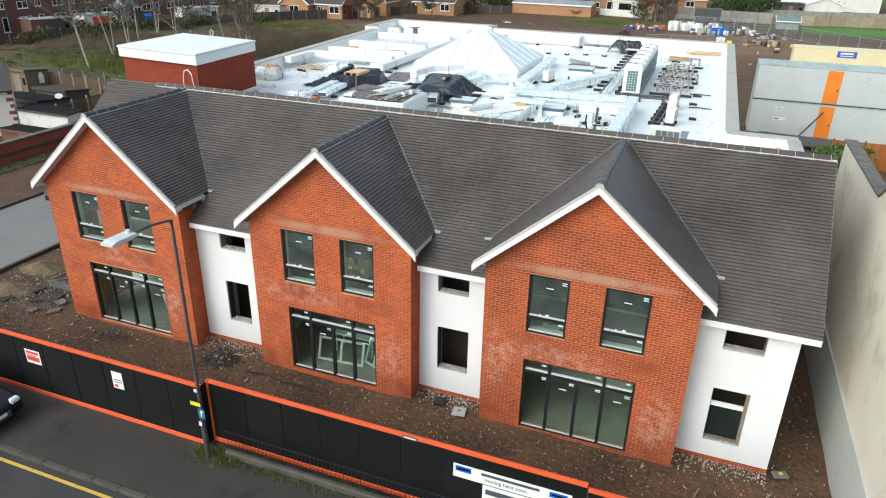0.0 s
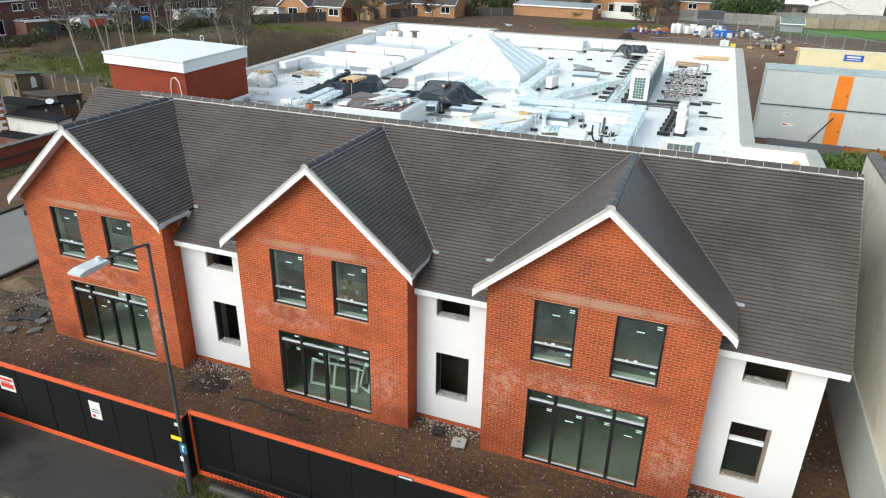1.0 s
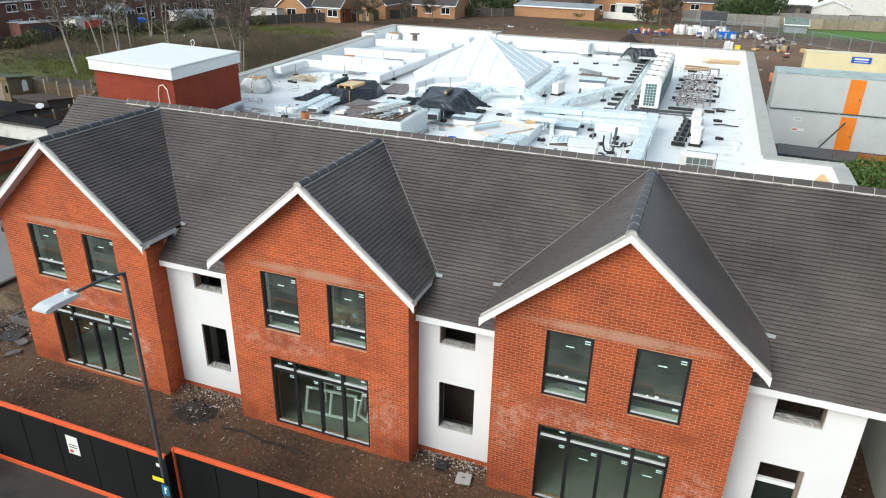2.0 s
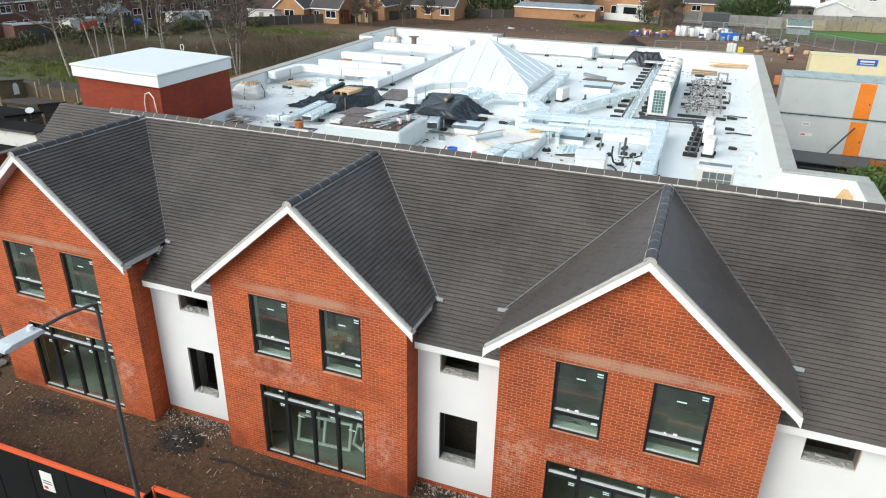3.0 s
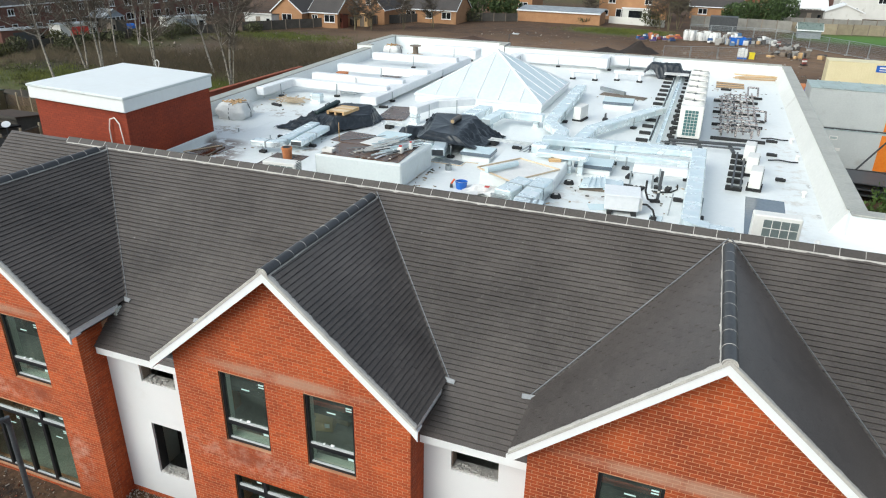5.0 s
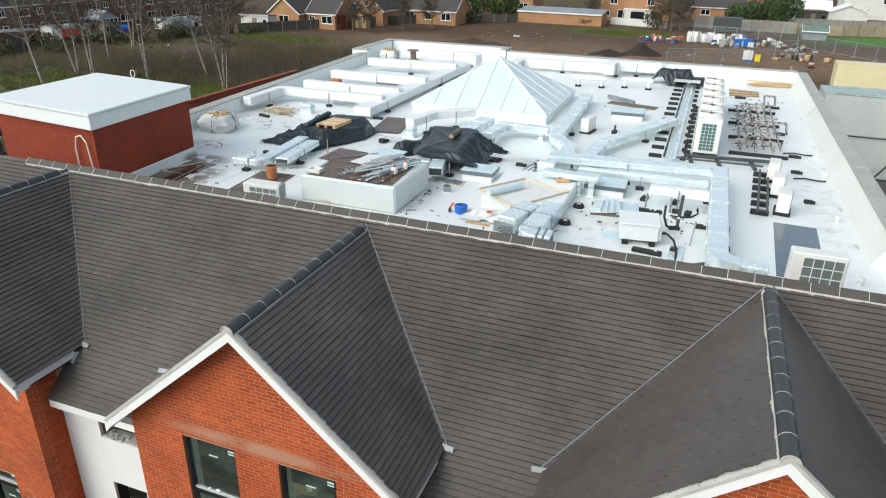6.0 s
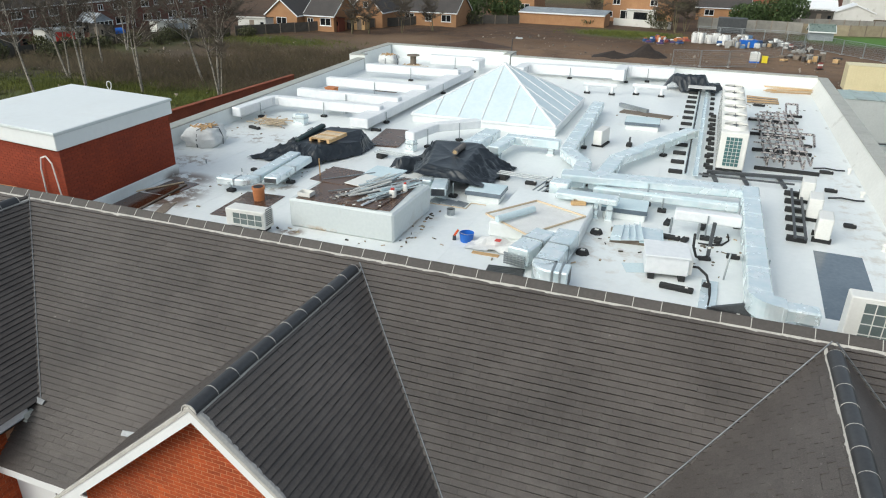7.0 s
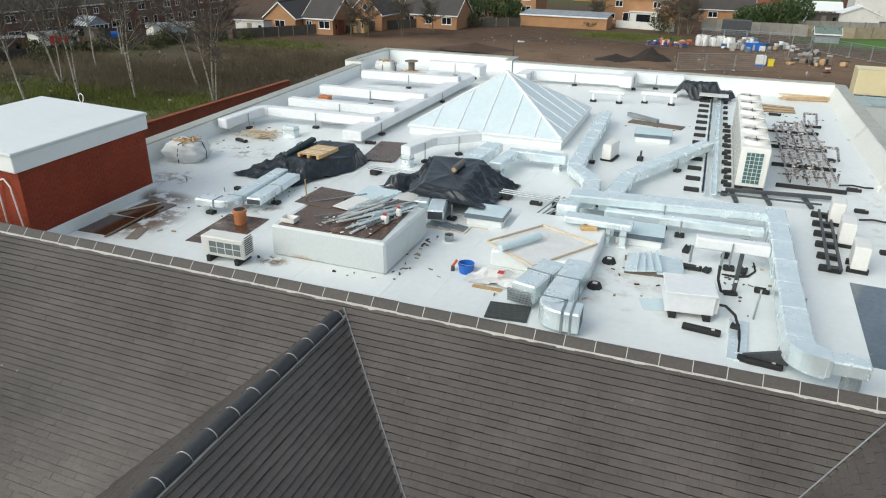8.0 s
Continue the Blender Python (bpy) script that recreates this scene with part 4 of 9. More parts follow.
GY0 = 15.74
for gi, (a, b) in enumerate(GABLES):
    c, GZ, hw, SL = GROOF[gi]
    roof = tagged(new("roof_gable_%d" % (gi + 1)), "dark grey plain-tiled gable roof with half-round ridge", "roof", kind="structure")
    slen = hw * math.hypot(1, SL)
    ez = GZ - SL * hw
    yv = EY + (ez - EZ) / (RZ - EZ) * (RY - EY)
    yr = EY + (GZ - EZ) / (RZ - EZ) * (RY - EY)
    for s in (1, -1):
        # u runs along the eave, v up the slope
        if s == 1:
            fm = slope_frame((c + hw, GY0, ez), (0, 1, 0), (-1, 0, SL))
            k = (yr - yv) / slen
            clips = [(1, -k, yv - GY0)]
        else:
            fm = slope_frame((c - hw, yr, ez), (0, -1, 0), (1, 0, SL))
            k = (yr - yv) / slen
            clips = [(-1, -k, -(yr - yv))]
        singles = (lambda u, v: u > 1.2 and v > 2.4) if (gi == 1 and s == 1) else None
        ROOF_TILES += [(roof, *p) for p in tile_slope(roof, fm, yr - GY0, slen, clips=clips, singles=singles, seed=10 + gi * 2 + s, gap=.002 if s == 1 else .007, jig=.003 if s == 1 else .009, lift=.019)]
        # valley flashing and deck
        vg = Geo()
        e0, e1 = Vector((c + s * hw, yv, ez)), Vector((c, yr, GZ))
        vg.strip([e0 + Vector((s * .05, 0, .045)), e1 + Vector((s * .03, 0, .045))], 0.017, 0.02)
        if s == 1 or gi == 2:
            part("valley_strip", vg, LEAD if gi == 1 or s == -1 else DULL_LEAD, roof, "thin grey valley trim")
        sd = Geo()
        M = Matrix.Translation((c + s * (hw + .06), yv - .02, ez + .0)) @ Euler((radians(41), 0, radians(-8 * s))).to_matrix().to_4x4()
        sd.box(-.15, .13, -.045, .05, .03, .042, 0, M)
        part("saddle_flashing", sd, LEAD, roof, "small lead flashing")
        # eave fascia and soffit
        fe = Geo()
        xo = c + s * (hw - .02)
        fe.box(min(xo, xo - s * .03), max(xo, xo - s * .03), GY0 + .02, yv - .25, ez - .2, ez - .005)
        xi = b if s == 1 else a
        fe.box(min(xo, xi), max(xo, xi), F + .004, yv - .1, ez - .2, ez - .17)
        part("fascia", fe, FASCIA, roof, "white fascia board")
        # bargeboard
        bg = Geo()
        bx = hw + .05
        pts = [(c, GZ - .02), (c + s * bx, GZ - .02 - SL * bx), (c + s * bx, GZ - .25 - SL * bx), (c + s * (bx - .12), GZ - .21 - SL * (bx - .12)), (c, GZ - .21)]
        bg.prism(pts, "y", GY0 - .02, GY0 + .015)
        pts2 = [(c, GZ - .18), (c + s * hw, GZ - .18 - SL * hw), (c + s * hw, GZ - .2 - SL * hw), (c, GZ - .2)]
        bg.prism(pts2, "y", GY0 + .015, F - .002)
        part("bargeboard", bg, FASCIA, roof, "white bargeboard")
        dg = Geo()
        dg.prism([(c, GZ - .03), (c + s * (hw - .06), ez + .022), (c + s * (hw - .06), ez - .1), (c, GZ - .175)], "y", GY0 + .02, yv)
        dg.prism([(c, GZ - .02), (c + s * hw * .5, (ez + GZ) / 2 - .02), (c, GZ - .3)], "y", yv, (yv + yr) / 2)
        part("roof_deck", dg, FELT, roof)
    vg = Geo()
    for s in (1, -1):
        n_v = 60
        ring = []
        for i in range(n_v + 1):
            x, t = c + s * (hw + .02) * i / n_v, GZ - SL * (hw + .02) * i / n_v
            w = .06 + .03 * noise.noise(Vector((i * .37, s * 4, gi))) + .025 * max(0, noise.noise(Vector((i * 1.3, s * 2, gi))))
            ring += [(x, GY0 - .03, t - .03), (x, GY0 - .03, t + .035), (x, GY0 + .03, t + .05), (x, GY0 + w + .02, t + .03), (x, GY0 + w + .02, t - .03)]
        vg.add(ring, [(i * 5 + j, i * 5 + (j + 1) % 5, i * 5 + 5 + (j + 1) % 5, i * 5 + 5 + j) for i in range(n_v) for j in range(5)] + [tuple(range(5)), tuple(range(n_v * 5, n_v * 5 + 5))])
    part("verge", vg, BEDDING, roof, "mortared verge")
    ridge_run(roof, (c, GY0 - .02, GZ + .02), (c, yr - .05, GZ + .02), r=0.12, round_cap=True, mate=ROLL)

# ---- flat roof block ----
D = 6.8
OUT = [(-22.35, 22.2), (2.0, 22.2), (3.6, 22.2), (3.6, 25.5), (1.68, 25.5), (1.68, 50.2), (-15.4, 50.2), (-15.4, 51.3), (-23.5, 51.3), (-23.5, 46.0), (-22.93, 46.0), (-21.6, 26.5), (-22.35, 26.5)]
g = Geo()
g.prism(OUT, "z", D - .3, D)
deck = tagged(part("roof_flat", g, MEMBRANE), "white membrane flat roof with dirt and puddles", "flat roof", kind="structure")
# lap seams of the membrane
sm = Geo()
for i in range(24):
    x = -21.9 + i * 1.05
    if x < 0.9:
        sm.box(x, x + .05, 26.5 if x < -18.5 else 22.4, 49.6, D - .002, D + .004)
part("membrane_lap", sm, MEMBRANE, deck)
g = Geo()
H = 7.62


COPINGS = []


def parapet(g, x0, x1, y0, y1, h):
    g.box(x0, x1, y0, y1, D, h - .05, 0)
    if y1 - y0 > x1 - x0:
        n = max(1, round((y1 - y0) / 1.5))
        for i in range(n):
            COPINGS.append(Geo().cbox(x0 - .04, x1 + .04, y0 + (y1 - y0) * i / n + .006, y0 + (y1 - y0) * (i + 1) / n - .006, h - .05, h - .004 * (i % 2), .012))
    else:
        n = max(1, round((x1 - x0) / 1.5))
        for i in range(n):
            COPINGS.append(Geo().cbox(x0 + (x1 - x0) * i / n + .006, x0 + (x1 - x0) * (i + 1) / n - .006, y0 - .04, y1 + .04, h - .05, h - .004 * (i % 2), .012))


g.prism([(-21.6, 26.6), (-21.22, 26.6), (-22.55, 46.0), (-22.93, 46.0)], "z", D, H - .22, 0)
g.prism([(-21.65, 26.55), (-21.17, 26.55), (-22.5, 46.0), (-22.98, 46.0)], "z", H - .22, H - .17, 1)
parapet(g, -23.5, -22.5, 46.04, 46.4, H)
parapet(g, -23.5, -23.1, 46.44, 51.3, H)
parapet(g, -23.06, -15.4, 50.9, 51.3, H)
parapet(g, -15.36, -15.0, 49.85, 51.3, H)
parapet(g, -14.92, 1.24, 49.85, 50.2, H - .06)
parapet(g, 1.28, 1.68, 25.5, 50.2, H - .12)
g.prism([(.95, D - .01), (1.282, D - .01), (1.282, H - .2)], "y", 25.47, 49.84, 2)
parapet(g, 1.28, 3.6, 25.1, 25.46, H - .12)
parapet(g, 3.24, 3.6, 22.4, 25.06, H - .12)
wp = tagged(part("wall_parapet", g, [MEMBRANE, COPING, UPSTAND]), "white lined parapet with grey capping stones", "parapet", kind="structure")
for cg in COPINGS:
    part("coping", cg, COPING, wp)
g = Geo()
g.prism([(x + (.05 if x < -10 else -.05), y - .05) for x, y in OUT], "z", -0.3, D - .3)
tagged(part("wall_block", g, RED_WALL), "red brick outer walls below the flat roof", "wall", kind="structure")

# stair tower, slightly out of square
TX0, TX1, TY0, TY1 = -23.0, -18.84, 22.16, 26.36


def skew(g):
    g.v = [(x - .065 * (y - 22.0), y - .10 * (x + 18.7), z) for x, y, z in g.v]
    return g


g = Geo()
g.box(TX0 + .005, TX1 - .005, TY0 + .005, TY1 - .005, 4.0, 8.7)
tower = tagged(part("wall_tower", skew(g), TOWER_MORTAR), "red brick stair tower on the flat roof", "wall", kind="structure")
jb = Geo()
brick_face(jb, TX0, TX1, 6.6, 8.68, [], None, lambda G, poly: G.prism(poly, "y", TY0, TY0 + .02))
brick_face(jb, TY0 + .02, TY1, 6.6, 8.68, [], None, lambda G, poly: G.prism(poly, "x", TX1 - .02, TX1))
tagged(part("brick_courses", skew(jb), TOWER_BRICK, tower), kind="stuff")
part("upstand", skew(Geo().cbox(TX1 + .002, TX1 + .06, TY0, TY1 + .06, D, D + .3, .02)), MEMBRANE, tower, "white membrane upstand")
g = Geo()
g.cbox(-23.1, -18.72, 22.02, 26.42, 8.68, 9.1, .02)
cap = tagged(part("roof_tower", skew(g), TOWER_CAP), "flat white roof cap of the stair tower", "roof", kind="structure")
part("edge_trim", skew(Geo().cbox(-23.13, -18.69, 21.99, 26.45, 9.06, 9.13, .012)), CLAD, cap, "grey-white edge trim")
part("top_sheet", skew(Geo().cbox(-23.1, -18.72, 22.02, 26.42, 9.13, 9.142, .004)), TOWER_CAP, cap)
g = Geo()
g.box(-22.6, -20.3, 21.75, 21.92, 7.45, 7.6)
tagged(part("tower_edge_board", g, TERRACOTTA), "orange timber edge board below the tower", "board")

# ---- things on the flat roof ----
def bend(p0, c, p1, w, h, M, steps=7):
    """A curved square elbow from p0 over the corner c to p1, on level ground of the frame M."""
    g, k, ch = Geo(), 8, min(.03, w * .1)
    ring = [(-w / 2, ch), (-w / 2, h - ch), (-w / 2 + ch, h), (w / 2 - ch, h), (w / 2, h - ch), (w / 2, ch), (w / 2 - ch, 0), (-w / 2 + ch, 0)]
    for i in range(steps + 1):
        t = i / steps
        p = p0 * (1 - t) ** 2 + c * 2 * t * (1 - t) + p1 * t * t
        d = ((c - p0) * (1 - t) + (p1 - c) * t).normalized()
        n = Vector((-d.y, d.x, 0))
        g.v += [tuple(M @ (p + n * a + Vector((0, 0, z)))) for a, z in ring]
    g.f = [(i * k + j, i * k + (j + 1) % k, (i + 1) * k + (j + 1) % k, (i + 1) * k + j) for i in range(steps) for j in range(k)] + [tuple(range(k)), tuple(range(steps * k, steps * k + k))]
    g.m = [0] * len(g.f)
    return g


def duct_leg(root, M, x, side, w, h, zb):
    """One thin steel leg on a black rubber block beside a duct."""
    y = side * (w / 2 + .03)
    leg = part("leg", Geo().cyl(M @ Vector((x, y, -(zb - D) + .08)), M @ Vector((x, y, h * .9)), .018, n=6), GALV, root)
    part("rubber_foot", Geo().cbox(x - .12, x + .12, y - .1, y + .1, -(zb - D), -(zb - D) + .09, .02, 0, M), RUBBER, leg, "black rubber foot")


def duct(label, pts, w, h, zb, material, legs=True, bands=1.2, name="air_duct", group="rooftop ducts", mouth=False):
    """A square duct run through level points: straight sections, curved bends, flanges, legs and rubber feet."""
    root = thing(name, label, "duct", pose(pts[0][0], pts[0][1], D), group=group)
    inv = Matrix.Translation((-pts[0][0], -pts[0][1], -D))
    P = [Vector((*p, 0)) for p in pts]
    bare = "galvanised" in label
    t_ = .012 if bare else .004
    cuts = [0.0]
    for i in range(1, len(P) - 1):
        turn = abs((P[i] - P[i - 1]).angle(P[i + 1] - P[i]))
        reach = w * .5 + .14 if turn > .8 else w * .5 * math.tan(turn / 2) + .01
        cuts.append(min(reach, .45 * (P[i] - P[i - 1]).length, .45 * (P[i + 1] - P[i]).length) if turn > .1 else .0)
    cuts.append(0.0)
    for i in range(len(P) - 1):
        a, b = P[i], P[i + 1]
        d = b - a
        M = inv @ Matrix.Translation((a.x, a.y, zb)) @ Euler((0, 0, math.atan2(d.y, d.x))).to_matrix().to_4x4()
        e0, e1 = cuts[i], d.length - cuts[i + 1]
        part("duct_section", Geo().cbox(e0, e1, -w / 2, w / 2, 0, h, .03, 0, M), material, root)
        if cuts[i]:
            q0, q1 = a + (P[i - 1] - a).normalized() * cuts[i], a + d.normalized() * cuts[i]
            part("duct_bend", bend(q0, a, q1, w * 1.004, h * 1.004, inv @ Matrix.Translation((0, 0, zb)), 9 if cuts[i] > w * .45 else 2), material, root)
        n = max(1 if bands < 4 else 0, int((e1 - e0) / bands))
        for k in range(0 if cuts[i] else 1, n + (2 if cuts[i + 1] else 1)):
            x = e0 + (e1 - e0) * k / (n + 1)
            part("flange" if bare else "tape_band", Geo().box(x - t_ * 2, x + t_ * 2, -w / 2 - t_, w / 2 + t_, -t_, h + t_, 0, M), GALV if bare else material, root)
        if mouth and i == 0:
            # flat dark plate in place of the duct's shaded inside
            part("mouth", Geo().box(-.004, .002, -w / 2 + .03, w / 2 - .03, .03, h - .03, 0, M), STEEL_DARK, root, "dark plate for the shaded open end")
        if legs is True and zb - D > 0.12:
            m = max(1, int(d.length / 3.2))
            for k in range(m):
                duct_leg(root, M, d.length * (k + .5) / m, 1 if k % 2 else -1, w, h, zb)
    for x, y in legs if isinstance(legs, list) else ():
        duct_leg(root, inv @ Matrix.Translation((x, y, zb)), 0, 0, -.06, h, zb)
    return root


def drop_duct(x, y, w, d, top, rz, label):
    """A short upright duct with a flange that goes down through the membrane."""
    o = thing("duct_drop", label, "duct", pose(x, y, D, 0, 0, rz), "rooftop ducts")
    part("body", Geo().cbox(-w / 2, w / 2, -d / 2, d / 2, 0, top - D, .015), FOIL, o)
    part("flange", Geo().cbox(-w / 2 - .02, w / 2 + .02, -d / 2 - .02, d / 2 + .02, (top - D) * .62, (top - D) * .62 + .035, .006), GALV, o)
    part("upstand", Geo().cbox(-w / 2 - .03, w / 2 + .03, -d / 2 - .03, d / 2 + .03, 0, .05, .012), MEMBRANE, o, "white membrane upstand")
    return o


def drum(g, c, r, h, n=20, mi=0):
    return g.cyl(c, (c[0], c[1], c[2] + h), r, r, n, mi)


# skylight
SX0, SX1, SY0, SY1 = -15.05, -9.15, 35.6, 41.5
sx, sy, apex_z, base_z = (SX0 + SX1) / 2, (SY0 + SY1) / 2, 8.9, 7.12
sl = thing("skylight", "pyramid rooflight with pale blue panes and white glazing bars", "skylight", pose(sx, sy, D))
hx, hy = (SX1 - SX0) / 2, (SY1 - SY0) / 2
part("curb", Geo().cbox(-hx - .02, hx + .02, -hy - .02, hy + .02, 0, base_z - D - .05, .02), MEMBRANE, sl, "white membrane curb")
part("base_rail", Geo().cbox(-hx - .07, hx + .07, -hy - .07, hy + .07, base_z - D - .05, base_z - D + .05, .02), WHITE_DUCT, sl)
zb_, za_ = base_z - D + .05, apex_z - D
cor = [Vector((-hx, -hy, zb_)), Vector((hx, -hy, zb_)), Vector((hx, hy, zb_)), Vector((-hx, hy, zb_))]
top = Vector((0, 0, za_))
for i in range(4):
    p, q = cor[i], cor[(i + 1) % 4]
    fr = [0, 1 / 6, 2 / 6, 3 / 6, 4 / 6, 5 / 6, 1]
    side = lambda f: p.lerp(q, f)
    up = lambda f: (p.lerp(top, f / .5) if f <= .5 else q.lerp(top, (1 - f) / .5))
    nrm = (q - p).cross(top - p).normalized()
    for k in range(6):
        a, b = fr[k], fr[k + 1]
        ring = [side(a), side(b), up(b), up(a)]
        ring = [r for j, r in enumerate(ring) if (r - ring[j - 1]).length > 1e-4]
        n = len(ring)
        gg = Geo().add([r + nrm * .012 for r in ring] + [r - nrm * .012 for r in ring], [tuple(range(n)), tuple(range(n, 2 * n))[::-1]] + [(j, n + j, n + (j + 1) % n, (j + 1) % n) for j in range(n)])
        part("pane", gg, SKY_GLASS, sl)
    for k in range(1, 6):
        part("glazing_bar", Geo().cyl(side(fr[k]) + nrm * .02, up(fr[k]) + nrm * .02, .03, n=4), WHITE_DUCT, sl)
    part("hip_bar", Geo().cyl(p, top, .055, n=6), WHITE_DUCT, sl)
part("apex_cap", Geo().cyl(top - Vector((0, 0, .04)), top + Vector((0, 0, .05)), .13, .09, 12), WHITE_DUCT, sl)

# raised plinth with boards and offcuts
UX0, UX1, UY0, UY1, UT = -13.5, -10.58, 24.0, 26.4, 7.56
pl = thing("roof_plinth", "white membrane-clad raised roof plinth with rusty stains", "roof plinth", pose(-12, 25.2, D))
part("body", Geo().cbox(UX0 + 12, UX1 + 12, UY0 - 25.2, UY1 - 25.2, 0, UT - D, .05), CLAD, pl)
random.seed(11)


def board(x, y, z, lx, ly, rz, t=.02, material=PLY, label="brown film-faced plywood sheet", cat="plywood sheet", name="plywood_sheet", tilt=(0, 0), group=""):
    g = Geo().cbox(-lx / 2, lx / 2, -ly / 2, ly / 2, 0, t, .004)
    o = part(name, g, material, at=pose(x, y, z, tilt[0], tilt[1], rz))
    return tagged(o, label, cat, group)


board(-12.68, 25.25, UT, 1.3, 2.36, 1)
board(-11.42, 25.35, UT + .001, 1.2, 2.5, 4)
board(-11.55, 25.05, UT + .023, 1.1, 1.9, -4)
board(-13.2, 26.02, UT + .022, 1.02, 1.24, -2, tilt=(0, 1.5))
board(-12.1, 26.72, UT + .03, .98, .86, -5, .03, INSULATION, "pale blue insulation board lying on the plinth", "insulation board", "insulation_board", (2, 0))
board(-12.25, 25.86, UT + .045, .72, .92, -12, .02, WHITE_METAL, "flat white metal sheet among the offcuts", "metal sheet", "metal_sheet")
board(-11.55, 25.35, UT + .05, .3, .9, -28, .012, FOIL, "bent bright foil sheet among the offcuts", "metal sheet", "metal_sheet")
for i in range(44):
    l = random.uniform(.45, 1.7)
    x, y, a = random.uniform(-12.05, -11.0), random.uniform(24.75, 26.0), random.gauss(61, 7)
    w = random.choice((.014, .018, .022, .03, .042, .06))
    g = Geo()
    g.box(-l / 2, l / 2, -w / 2, w / 2, 0, .006).box(-l / 2, l / 2, -w / 2, -w / 2 + .006, .006, .028).box(-l / 2, l / 2, w / 2 - .006, w / 2, .006, .028)
    o = part("metal_channel", g, (WHITE_METAL, FOIL, WHITE_DUCT, GALV, FOIL, WHITE_METAL, STEEL_DARK, FOIL)[i % 8], at=pose(x, y, UT + .05 + i * .0022, random.uniform(-2, 2), random.uniform(-3, 3), a))
    tagged(o, "galvanised steel channel offcut in a loose pile", "metal offcut", "steel offcuts on the plinth")
for x, y, l, w, a in ((-12.85, 26.05, 1.5, .035, 44), (-12.35, 25.1, 1.1, .02, 40), (-12.2, 24.85, .8, .02, 50)):
    o = part("metal_channel", Geo().box(-l / 2, l / 2, -w / 2, w / 2, 0, .02), GALV, at=pose(x, y, UT + .05, 0, -1, a))
    tagged(o, "long thin steel channel lying across the plywood", "metal offcut", "steel offcuts on the plinth")
g = Geo()
for i in range(46):
    x, y = random.uniform(-12.6, -11.0), random.gauss(24.75, .28)
    l, w = random.uniform(.015, .06), random.uniform(.006, .025)
    g.box(-l, l, -w, w, 0, random.uniform(.006, .02), 0, pose(x, y, UT + .046, random.uniform(-10, 10), random.uniform(-10, 10), random.uniform(0, 180)))
tagged(part("offcut_crumbs", g, mat("offcut_crumb", (.12, .1, .08), (.75, .72, .66), .7, 3, 20, 0, island=.6)), "pale chips and crumbs scattered among the steel offcuts", "offcuts", kind="stuff")
o = part("lath", Geo().box(-.012, .012, -.01, .01, 0, .62), TIMBER, at=pose(-13.62, 25.8, UT + .05, 22, 14, 0))
tagged(o, "thin timber lath leaning up from the plywood", "lath")
for x, y, w in ((-11.04, 24.97, .085), (-10.93, 25.5, .06)):
    o = thing("paint_tub", "white plastic can with a red lid on the plinth", "tub", pose(x, y, UT + .045), "tubs on the plinth")
    part("body", Geo().cbox(-w, w, -w * .8, w * .8, 0, .2, .025), WHITE_METAL, o)
    part("neck", drum(Geo(), (0, 0, .2), w * .5, .015), WHITE_METAL, o)
    part("lid", drum(Geo(), (0, 0, .215), w * .62, .03), RED, o, "red screw lid")
o = thing("plastic_tray", "white open plastic tray on plywood", "tray", pose(-13.15, 24.3, UT + .025))
part("base", Geo().box(-.17, .17, -.12, .12, 0, .01), WHITE_METAL, o)
part("rim", Geo().box(-.18, .18, -.13, -.11, .01, .11).box(-.18, .18, .11, .13, .01, .11).box(-.18, -.16, -.11, .11, .01, .11).box(.16, .18, -.11, .11, .01, .11), WHITE_METAL, o)

# wall-type condensers
def condenser(x, y, rz, w=.95, dp=.36, h=.62, cells=(3, 2), coil=DARK_GRILLE, z=D, label="white boxed air conditioning condenser with a dark coil grille", group="condensers by the ridge", stand=.08):
    o = thing("condenser", label, "condenser", pose(x, y, z, 0, 0, rz), group)
    part("casing", Geo().cbox(-w / 2, w / 2, -dp / 2, dp / 2, stand, h + stand, .02), WHITE_METAL, o)
    gx0, gx1, gz0, gz1 = -w / 2 + .22, w / 2 - .06, stand + .08, h + stand - .08
    gr = part("grille", Geo().box(gx0, gx1, -dp / 2 - .012, -dp / 2 + .002, gz0, gz1), coil, o, "dark coil grille")
    for i in range(cells[0] + 1):
        xx = gx0 + (gx1 - gx0) * i / cells[0]
        part("grille_bar", Geo().box(xx - .008, xx + .008, -dp / 2 - .022, -dp / 2 - .012, gz0, gz1), WHITE_METAL, gr)
    for i in range(cells[1] + 1):
        zz = gz0 + (gz1 - gz0) * i / cells[1]
        part("grille_bar", Geo().box(gx0, gx1, -dp / 2 - .021, -dp / 2 - .013, zz - .008, zz + .008), WHITE_METAL, gr)
    for i in range(9):
        zz = stand + .1 + i * .05
        part("louvre", Geo().box(w / 2 - .001, w / 2 + .01, -dp / 2 + .06, dp / 2 - .08, zz, zz + .022), DARK_GRILLE, o)
    for s in (-1, 1):
        part("foot", Geo().box(s * w * .33 - .05, s * w * .33 + .05, -dp / 2 - .05, dp / 2 + .05, 0, stand), RUBBER, o, "black rubber foot")
    return o


condenser(-14.27, 23.4, 2, w=1.12, dp=.42, h=.46, cells=(4, 2), coil=PALE_COIL, stand=.14)
condenser(-.66, 22.6, 1, w=1.02, dp=.34, h=1.18, cells=(4, 5), coil=PALE_COIL, label="large white boxed condenser with a gridded coil panel")
for k, (x, y) in enumerate(((-.86, 31.45), (-.82, 29.95), (-.76, 28.42))):
    c_ = condenser(x, y, 84, w=.72, dp=.34, h=.54, label="cream boxed condenser standing on a black rail rack", group="condensers on the rack", stand=.12)
